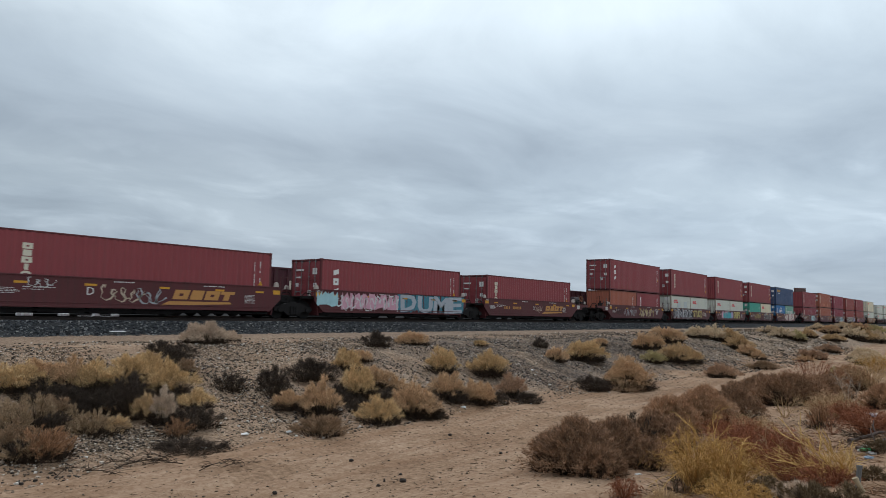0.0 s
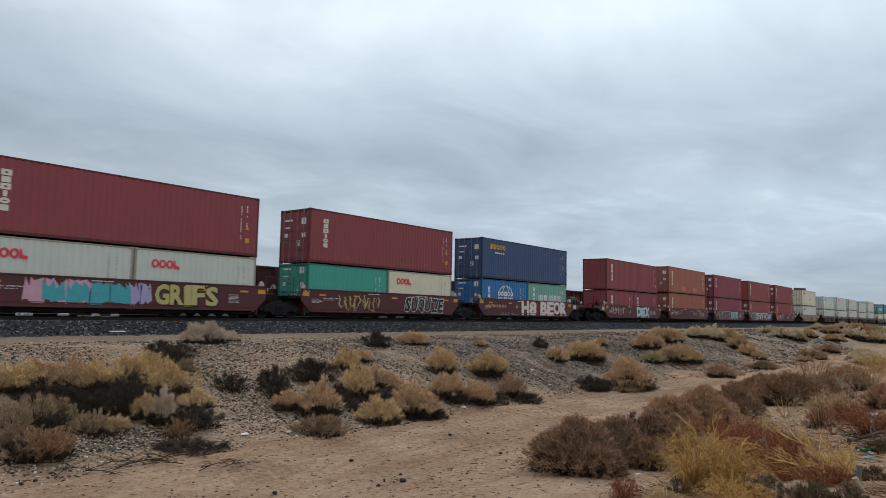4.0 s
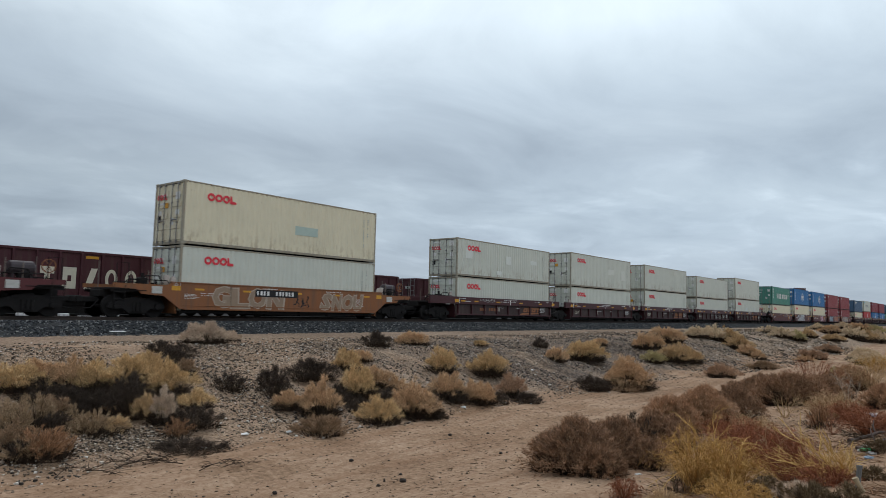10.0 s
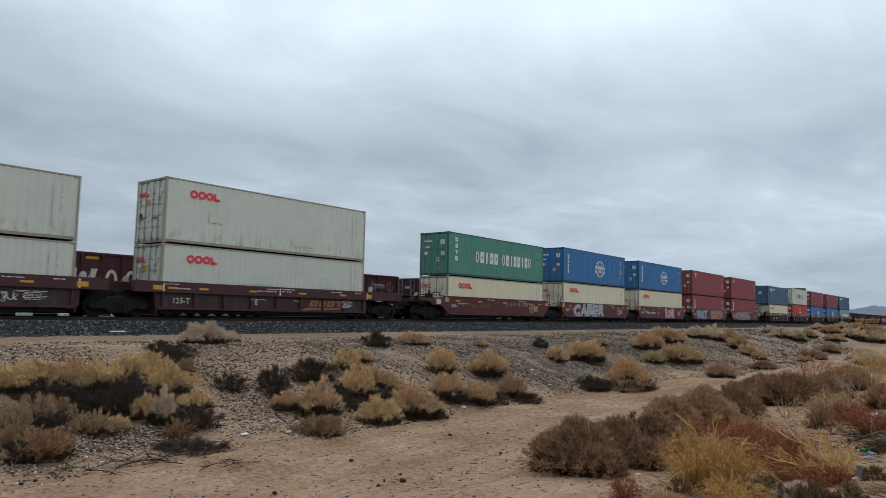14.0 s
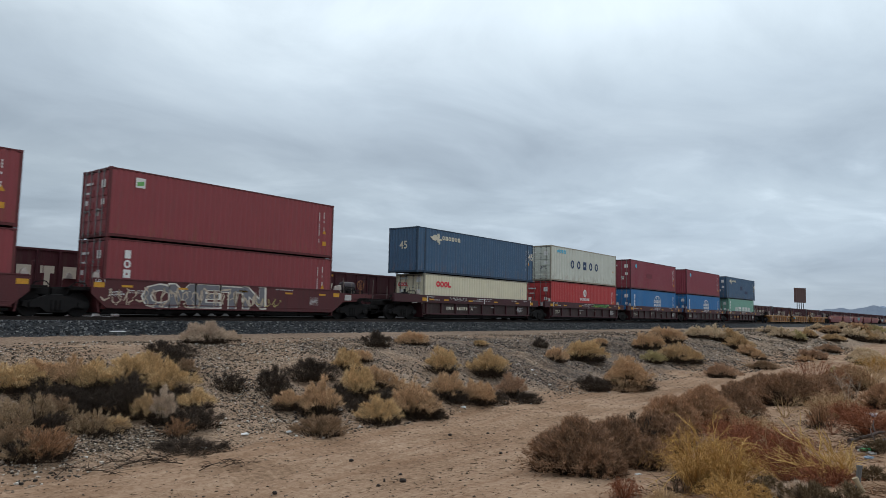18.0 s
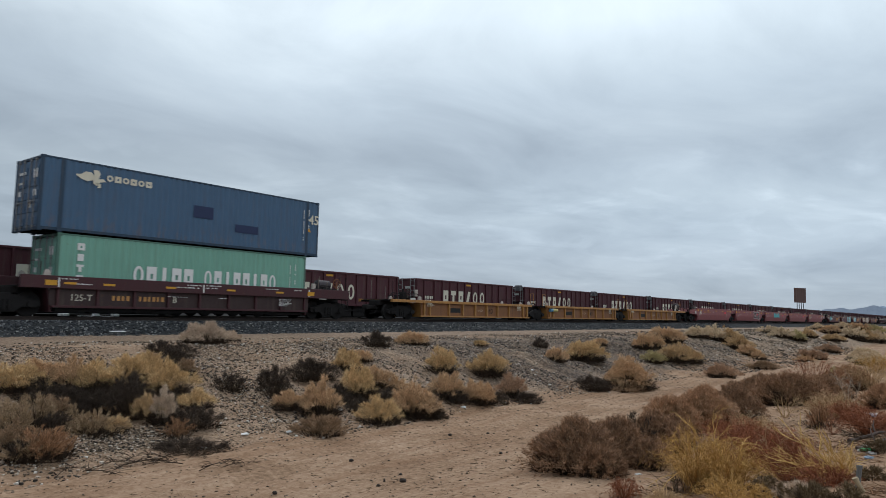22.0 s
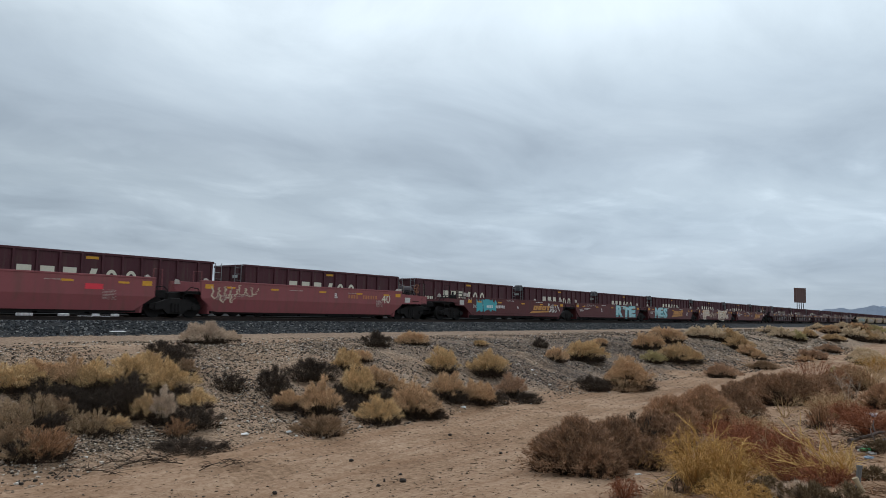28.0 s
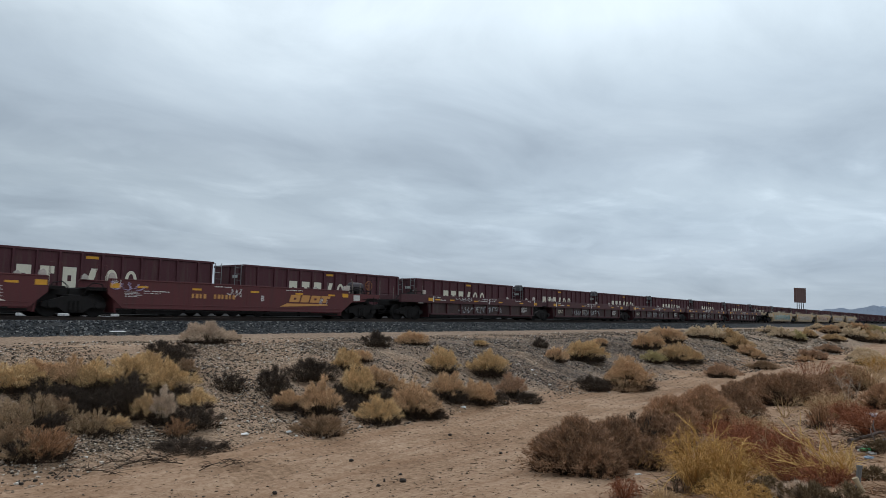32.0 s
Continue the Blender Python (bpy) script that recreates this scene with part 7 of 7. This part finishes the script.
shrub("dry", 29.71, 3.73, 1.86, 1.14)
shrub("straw", 41.60, 4.90, 1.73, 1.04)
shrub("faded", 59.39, 7.75, 2.49, 1.25)
shrub("heath", 29.90, 4.39, 1.69, 1.10)
shrub("dry", 19.07, 3.24, 1.23, 0.68)
shrub("redtwig", 15.37, 1.96, 1.17, 0.53)
shrub("sprig", 8.93, 2.19, 0.53, 0.30)
shrub("redtwig", 9.33, 4.16, 0.47, 0.35)
shrub("pale", 8.61, 1.85, 0.44, 0.26)
shrub("redtwig", 10.48, 2.28, 1.00, 0.46)
shrub("redtwig", 9.68, 1.73, 0.69, 0.28)
shrub("straw", 8.37, 2.41, 0.77, 0.38)
shrub("redtwig", 11.70, 3.36, 0.81, 0.54)
shrub("sprig", 10.16, 1.28, 0.55, 0.20)
shrub("ember", 17.09, 3.10, 0.61, 0.76)
shrub("sprig", 8.47, 1.62, 0.55, 0.24)
shrub("dry", 10.74, 3.84, 0.52, 0.43)
shrub("dry", 16.83, 4.46, 0.90, 0.51)
shrub("sprig", 12.29, 1.43, 0.60, 0.22)
shrub("heath", 20.35, 2.33, 0.98, 0.70)
shrub("redtwig", 17.86, 2.64, 0.88, 0.50)
shrub("dry", 8.65, 3.30, 0.49, 0.28)
shrub("sprig", 8.46, 1.30, 0.47, 0.24)
shrub("olive", 38.11, 5.98, 1.09, 0.60)


def arch(ob, name, p, q, rise, r, material, bends=6):
    """A long thin stem from p to q that arches over."""
    bm = bmesh.new()
    p, q = Vector(p), Vector(q)
    pts = [p.lerp(q, k / bends) + Vector((0, 0, rise * math.sin(math.pi * k / bends))) for k in range(bends + 1)]
    pipe(bm, pts, r, 5, 0.45)
    part(name, bm, material, ob)


def at_ground(x, y, dz=0.0):
    return Vector((x, y, float(ground_height(x, y)) + dz))


def cane(r, at, way, length, thick, droop, forks, runs):
    """Collects in runs one crooked stem that bends as it grows, and the stems that fork from it."""
    n, p, d = 8, Vector(at), Vector(way).normalized()
    pts = [p.copy()]
    for k in range(n):
        d = (d + Vector((r.gauss(0, 0.20), r.gauss(0, 0.20), r.gauss(0, 0.16) - droop * (k + 1) / n))).normalized()
        p = p + d * (length / n)
        p.z = max(p.z, 0.012)
        pts.append(p.copy())
    runs.append((pts, thick))
    for _ in range(forks):
        k = r.randint(2, 6)
        away = (pts[k + 1] - pts[k]).normalized() + Vector((r.gauss(0, 0.45), r.gauss(0, 0.45), abs(r.gauss(0, 0.4))))
        cane(r, pts[k], away, length * r.uniform(0.25, 0.5), thick * 0.62, droop * 0.6, forks - 2 if forks > 2 else 0, runs)


def cane_bush(x, y, size, n, seed, material, label, aim=(0, 360), lift=(0.1, 0.9), droop=0.12, forks=4, thick=0.0062):
    """A leafless bush of crooked forking stems that lean towards the bearings of aim."""
    r = random.Random(seed)
    ob = thing("bare_bush", label, "bush")
    ob.matrix_basis = Matrix.Translation(at_ground(x, y, -0.01))
    for _ in range(n):
        a, u = radians(r.uniform(*aim)), r.uniform(*lift)
        runs = []
        cane(r, (r.gauss(0, 0.03), r.gauss(0, 0.03), 0), (math.cos(a), math.sin(a), u), size * r.uniform(0.55, 1.1), thick * r.uniform(0.7, 1.2), droop, forks, runs)
        bm = bmesh.new()
        for pts, rad in runs:
            pipe(bm, pts, rad, 5, 0.4)
        part("stem", bm, material, ob)
    return ob


def dead_branch(x, y, length, turn, seed):
    """A dead branch with side twigs that lies on the ground."""
    r = random.Random(seed)
    ob = thing("dead_branch", "dark dead branch lying on the sand", "branch")
    ob.matrix_basis = Matrix.Translation(at_ground(x, y, 0.015)) @ pose(0, 0, 0, 0, 0, turn)
    arch(ob, "stem", (-length / 2, 0, 0), (length / 2, 0.1 * length, 0.01), 0.05, 0.009, STEMS)
    for k in range(14):
        s, b = r.uniform(-0.45, 0.45), r.uniform(0, 2 * math.pi)
        reach = length * r.uniform(0.12, 0.42)
        start = Vector((s * length, 0.05 * length, 0.03))
        arch(ob, "twig", start, start + Vector((math.cos(b) * reach, math.sin(b) * reach, r.uniform(-0.01, 0.05))), r.uniform(0.0, 0.07), 0.005, STEMS, 3)
    return ob


def litter():
    """Scraps of rubbish caught along the foot of the bank and in the weeds."""
    r = random.Random(12)
    white = plain("white_plastic", (0.72, 0.72, 0.70), 0.5)
    tones = [white, white, white, plain("grey_card", (0.35, 0.34, 0.32), 0.8), plain("blue_plastic", (0.30, 0.40, 0.52), 0.4), plain("green_plastic", (0.06, 0.42, 0.14), 0.35)]
    spots = [(13.1, 14.0), (16.4, 13.15), (15.7, 12.75), (15.0, 12.9), (17.2, 12.9), (12.3, 15.2), (11.2, 14.9), (20.49, 13.06), (21.3, 13.1), (24.2, 13.9), (25.0, 15.2), (9.8, 13.6), (10.9, 13.4), (8.4, 13.1), (7.9, 15.9), (27.5, 13.6), (31.0, 14.4), (19.2, 12.7), (12.6, 4.95), (11.2, 4.75), (17.75, 4.85), (18.9, 2.45), (18.03, 2.20), (19.44, 2.61), (18.6, 2.3), (19.1, 2.5), (12.58, 1.72), (12.14, 1.52), (11.78, 1.53), (12.4, 1.62), (12.9, 1.7), (30.5, 3.4), (30.1, 14.3)]
    for k, (x, y) in enumerate(spots):
        s = r.uniform(0.05, 0.13)
        bm = bmesh.new()
        bmesh.ops.create_icosphere(bm, subdivisions=2, radius=1.0)
        for v in bm.verts:
            v.co *= 0.7 + 0.5 * r.random()
            v.co.x *= s
            v.co.y *= s * 0.7
            v.co.z *= s * 0.35
        me = mesh_of("litter", bm, tones[k % 6] if k > 17 else white)
        ob = new("litter", me)
        ob.matrix_basis = Matrix.Translation(at_ground(x, y, s * 0.2)) @ pose(0, 0, 0, 0, 0, r.uniform(0, 360))
        tagged(ob, "crumpled scrap of plastic litter lying on the ground" if k % 6 != 3 else "crumpled scrap of grey card lying on the ground", "litter", "scraps of litter")


def clods():
    r = random.Random(3)
    clod = plain("dark_clod", (0.035, 0.027, 0.022), 0.95)
    for x, y, s in [(9.05, 8.05, 0.06), (8.9, 8.35, 0.02), (8.6, 8.2, 0.04), (9.6, 8.6, 0.035), (7.4, 9.4, 0.04), (12.4, 8.3, 0.04), (13.6, 10.6, 0.05), (14.8, 10.3, 0.04), (9.9, 10.2, 0.05), (16.2, 9.7, 0.035)]:
        bm = bmesh.new()
        bmesh.ops.create_icosphere(bm, subdivisions=2, radius=s)
        for v in bm.verts:
            v.co *= 0.75 + 0.45 * r.random()
            v.co.z *= 0.7
        ob = new("clod", mesh_of("clod", bm, clod))
        ob.matrix_basis = Matrix.Translation(at_ground(x, y, s * 0.35))
        tagged(ob, "small dark clod of earth lying on the sand", "clod", "clods on the sand")


def scatter():
    r = np.random.RandomState(17)
    n = 110000
    x = 4.5 + 85 * r.rand(n) ** 1.7
    s = r.beta(1.4, 1.1, n)
    f, b = foot(x), brow(x)
    y = f - 0.6 + (b - f + 3.4) * s ** 1.15
    # stones gather in drifts
    keep = (np.sin(x * 0.9 + y * 0.7) + np.sin(x * 0.37 - y * 1.3 + 2) + r.normal(size=n) * 0.9) > 0.75 - 1.5 * ease(7.0, 15.0, x)
    x, y = x[keep], y[keep]
    size = (0.012 + 0.060 * r.rand(len(x)) ** 4.0) * np.maximum(1, x / 34)
    stones("slope_stones", np.stack([x, y, ground_height(x, y) + size * 0.2], 1), size,
           stone_material("slope_lumps", [(0.0, (0.026, 0.022, 0.019)), (0.32, (0.10, 0.078, 0.061)), (0.62, (0.30, 0.225, 0.16)), (0.88, (0.56, 0.445, 0.34)), (0.975, (0.84, 0.79, 0.72))]),
           "loose dark gravel and pale pebbles on the bank", "stones", 18)
    # fine rubble that covers the near end of the bank, thinner on the bare washes
    n = 60000
    x = 4.5 + 14.5 * r.rand(n)
    y = foot(x) + 0.2 + (brow(x) - foot(x) + 0.8) * r.rand(n)
    keep = (np.sin(x * 1.3 - y * 0.5 + 1.0) + 0.8 * np.sin(x * 0.55 + y * 0.9) + r.normal(size=n) * 0.8) > 0.25
    x, y = x[keep], y[keep]
    size = 0.014 + 0.034 * r.rand(len(x)) ** 2.5
    stones("bank_rubble", np.stack([x, y, ground_height(x, y) + size * 0.15], 1), size,
           stone_material("rubble_lumps", [(0.0, (0.022, 0.018, 0.016)), (0.34, (0.075, 0.058, 0.046)), (0.60, (0.26, 0.182, 0.12)), (0.86, (0.52, 0.40, 0.29)), (1.0, (0.82, 0.74, 0.64))]),
           "fine grey-brown rubble strewn over the bank", "stones", 29)
    # dark grit washed together between the shrubs at the foot
    n = 5200
    a, q = r.uniform(0, 2 * math.pi, n), np.sqrt(r.rand(n))
    x, y = 7.0 + 1.7 * q * np.cos(a) + 0.15 * r.normal(size=n), 14.35 + 0.62 * q * np.sin(a) + 0.12 * r.normal(size=n)
    size = 0.016 + 0.036 * r.rand(n) ** 2.2
    stones("washed_grit", np.stack([x, y, ground_height(x, y) + size * 0.2], 1), size, bpy.data.materials["rubble_lumps"], "dark grit between the shrubs at the foot of the bank", "stones", 31)
    # ballast that rolled down the bank, in tongues
    n = 60000
    x = 11 + 60 * r.rand(n) ** 1.4
    q = r.beta(1.2, 1.2, n)
    y = foot(x) - 0.2 + (brow(x) - foot(x) + 2.0) * q
    along = x * 0.88 + y * 0.47
    keep = (np.sin(along * 1.15 + 0.8 * np.sin(x * 0.31)) + 0.7 * np.sin(along * 0.47 + 1.0) + r.normal(size=n) * 0.5) > 0.25 + 0.9 * (1 - ease(14, 22, x)) - 0.35 * ease(20, 26, x) + 1.2 * ease(42, 62, x)
    x, y = x[keep], y[keep]
    size = (0.018 + 0.045 * r.rand(len(x)) ** 2.2) * np.maximum(1, x / 34)
    stones("spilled_ballast", np.stack([x, y, ground_height(x, y) + size * 0.25], 1), size,
           stone_material("spilled_lumps", [(0.0, (0.014, 0.012, 0.011)), (0.48, (0.072, 0.059, 0.052)), (0.82, (0.23, 0.187, 0.157)), (0.95, (0.66, 0.59, 0.52))]),
           "dark crushed stone spilled down the bank", "stones", 23)
    n = 10000
    x, y = r.uniform(4, 34, n), r.uniform(2.0, 13.4, n)
    size = 0.007 + 0.032 * r.rand(n) ** 4
    stones("sand_pebbles", np.stack([x, y, ground_height(x, y) + size * 0.2], 1), size,
           stone_material("sand_lumps", [(0.0, (0.085, 0.062, 0.046)), (0.6, (0.16, 0.11, 0.075)), (1.0, (0.30, 0.24, 0.18))]), "small pebbles and clods on the sand", "pebbles", 19)
    # dead twigs and straw strewn over the sand
    n = 9000
    x, y = r.uniform(4, 30, n), r.uniform(3.0, 14.2, n)
    a = r.uniform(0, 2 * math.pi, n)
    way = np.stack([np.cos(a), np.sin(a), r.uniform(-0.02, 0.12, n)], 1)
    base = np.stack([x, y, ground_height(x, y) + 0.006], 1)
    me = blades(base, way, r.uniform(0.03, 0.17, n), r.uniform(0.004, 0.010, n), np.zeros(n), r)
    me.materials.append(twig("strewn_twigs", (0.16, 0.095, 0.055), (0.04, 0.026, 0.018)))
    tagged(new("strewn_twigs", me), "dead twigs and straw strewn over the sand", "twigs", kind="stuff")
    # broken stems and leaf litter under and between the near weeds
    n = 9000
    x = 8.2 + 10.0 * r.rand(n) ** 1.5
    y = 0.9 + 3.6 * r.rand(n)
    keep = np.sin(x * 2.1 + y * 1.7) + np.sin(x * 0.9 - y * 2.6 + 1) + r.normal(size=n) * 0.6 > -0.2
    x, y = x[keep], y[keep]
    n = len(x)
    a = r.uniform(0, 2 * math.pi, n)
    way = np.stack([np.cos(a), np.sin(a), r.uniform(-0.02, 0.35, n)], 1)
    me = blades(np.stack([x, y, ground_height(x, y) + 0.004], 1), way, r.uniform(0.04, 0.22, n), r.uniform(0.004, 0.011, n), np.zeros(n), r)
    me.materials.append(twig("weed_litter", (0.40, 0.215, 0.115), (0.07, 0.042, 0.028)))
    tagged(new("weed_litter", me), "broken brown stems littering the sand between the weeds", "twigs", kind="stuff")


def post(x, y, h, lean, turn, material, label):
    bm = bmesh.new()
    rod(bm, (0, 0, -0.05), (0, 0, h), 0.028, 10)
    rod(bm, (0, 0, h - 0.02), (0, 0, h + 0.012), 0.033, 10)
    ob = new("stake", mesh_of("stake", bm, material))
    ob.matrix_basis = Matrix.Translation(at_ground(x, y)) @ pose(0, 0, 0, lean, 0, turn)
    tagged(ob, label, "stake")


BLEACHED = plain("bleached_wood", (0.40, 0.32, 0.24), 0.85)
YELLOW_CANE = twig("yellow_canes", (0.95, 0.66, 0.25), (0.55, 0.34, 0.12))
PALE_CANE = twig("pale_canes", (0.62, 0.44, 0.24), (0.30, 0.19, 0.10))
cane_bush(18.17, 5.36, 0.62, 4, 1, BLEACHED, "leafless bleached bush in the weeds", lift=(0.8, 2.2), forks=3, thick=0.011)
cane_bush(18.25, 4.93, 0.60, 3, 2, BLEACHED, "leafless bleached bush in the weeds", lift=(0.9, 2.4), forks=3, thick=0.011)
cane_bush(10.30, 1.56, 1.00, 22, 3, YELLOW_CANE, "leafless bush of arching yellow stems", aim=(90, 185), lift=(0.0, 0.8), droop=0.0, forks=4, thick=0.0085)
cane_bush(10.28, 1.60, 0.75, 7, 13, YELLOW_CANE, "leafless bush of arching yellow stems", aim=(60, 240), lift=(0.8, 2.4), droop=0.02, forks=4, thick=0.007)
cane_bush(10.05, 3.25, 1.15, 12, 4, YELLOW_CANE, "crooked yellow stems that stand out of the weeds", aim=(60, 330), lift=(0.8, 2.4), droop=0.30, forks=4, thick=0.0075)
cane_bush(9.75, 2.85, 0.90, 10, 14, YELLOW_CANE, "crooked yellow stems that stand out of the weeds", aim=(0, 360), lift=(0.5, 2.0), droop=0.32, forks=4, thick=0.0065)
cane_bush(11.55, 3.00, 0.85, 9, 15, PALE_CANE, "crooked straw-brown stems among the red weeds", lift=(0.4, 1.8), droop=0.25, forks=4, thick=0.0065)
cane_bush(20.37, 4.50, 0.95, 9, 16, PALE_CANE, "leafless bush of thin straw-brown stems", lift=(0.5, 2.2), droop=0.10, forks=3, thick=0.009)
cane_bush(21.35, 3.15, 1.15, 7, 5, BLEACHED, "leafless bleached bush in the weeds", lift=(0.6, 2.0), forks=4, thick=0.009)
cane_bush(15.85, 2.65, 0.80, 10, 6, twig("red_canes", (0.42, 0.17, 0.09), (0.14, 0.06, 0.04)), "leafless bush of thin reddish stems", lift=(0.4, 2.0), droop=0.10, forks=4, thick=0.006)
dead_branch(6.6, 12.6, 0.9, 20, 1)
dead_branch(6.9, 12.45, 0.8, -35, 2)
dead_branch(7.1, 12.65, 0.7, 70, 7)
dead_branch(7.6, 11.3, 0.9, 8, 3)
dead_branch(8.0, 11.2, 0.7, -20, 8)
dead_branch(8.7, 13.3, 0.9, 10, 9)
dead_branch(5.6, 12.9, 0.8, 40, 10)
dead_branch(9.0, 13.1, 0.9, 60, 4)
for k, (x, y) in enumerate([(6.4, 12.9), (6.8, 13.0), (7.3, 12.9), (7.0, 12.2), (7.9, 12.9), (8.2, 13.1), (5.9, 12.3), (7.6, 12.4)]):
    dead_branch(x, y, 0.55 + 0.06 * k, 47 * k, 20 + k)
dead_branch(14.6, 1.6, 2.0, 15, 5)
dead_branch(13.6, 1.85, 1.6, -10, 6)


def log(p, q, r, seed):
    """A bare grey log that lies on the sand, with a stub of a broken limb."""
    rr = random.Random(seed)
    p, q = at_ground(*p, r * 0.8), at_ground(*q, r * 0.9)
    ob = thing("log", "dead grey log lying among the weeds", "log")
    ob.matrix_basis = Matrix.Translation(p)
    bm = bmesh.new()
    d = q - p
    pipe(bm, [d * (k / 6) + Vector((0, rr.uniform(-0.03, 0.03), rr.uniform(0.0, 0.035))) for k in range(7)], r, 9, 0.6)
    part("trunk", bm, DEADWOOD, ob)
    bm = bmesh.new()
    pipe(bm, [d * 0.45, d * 0.5 + Vector((0.05, 0.10, 0.14)), d * 0.58 + Vector((0.05, 0.16, 0.20))], r * 0.5, 7, 0.6)
    part("limb", bm, DEADWOOD, ob)


DEADWOOD = plain("weathered_deadwood", (0.085, 0.062, 0.052), 0.9, 0, 0.5, 20)
log((13.76, 2.09), (15.59, 1.37), 0.034, 1)
log((12.61, 1.77), (14.21, 1.42), 0.026, 2)
litter()
clods()
scatter()
post(9.22, 1.32, 0.26, 8, 40, plain("grey_stake_wood", (0.15, 0.145, 0.14), 0.8), "short grey wooden stake stuck in the ground")
post(9.03, 1.23, 0.17, -28, 20, plain("split_stake_wood", (0.38, 0.30, 0.19), 0.8), "short split stake leaning in the ground")


def bright_gap_blocks():
    # added white blocks stand in for the bright background seen below the cars
    m = plain("white_gap_filler", (0.88, 0.88, 0.88), 0.8, 0, 0.04)
    for x, w in ((11.66, 0.13), (11.88, 0.22), (12.18, 0.07), (13.36, 0.13), (13.56, 0.20), (14.20, 0.60), (14.86, 0.24), (15.14, 0.52), (15.74, 0.28)):
        bm = bmesh.new()
        block(bm, 0, w, 0, 0.3, -0.4, 0.16 + 0.10 * (w < 0.3), 0.02)
        ob = new("concrete_block", mesh_of("concrete_block", bm, m))
        ob.matrix_basis = pose(x, 32.5, 0)
        tagged(ob, "white-painted concrete block between the tracks", "concrete block", "blocks between the tracks")


bright_gap_blocks()


def plank():
    bm = bmesh.new()
    block(bm, -0.30, 0.30, -0.05, 0.05, 0.0, 0.022, 0.004)
    ob = new("plank", mesh_of("plank", bm, plain("whitewashed_board", (0.72, 0.72, 0.70), 0.75, 0, 0.12)))
    ob.matrix_basis = Matrix.Translation((12.65, 25.72, float(bed_height(25.72)) + 0.035)) @ pose(0, 0, 0, 12, 0, 4)
    tagged(ob, "short white-painted board lying on the dark ballast", "plank")


plank()

motions()
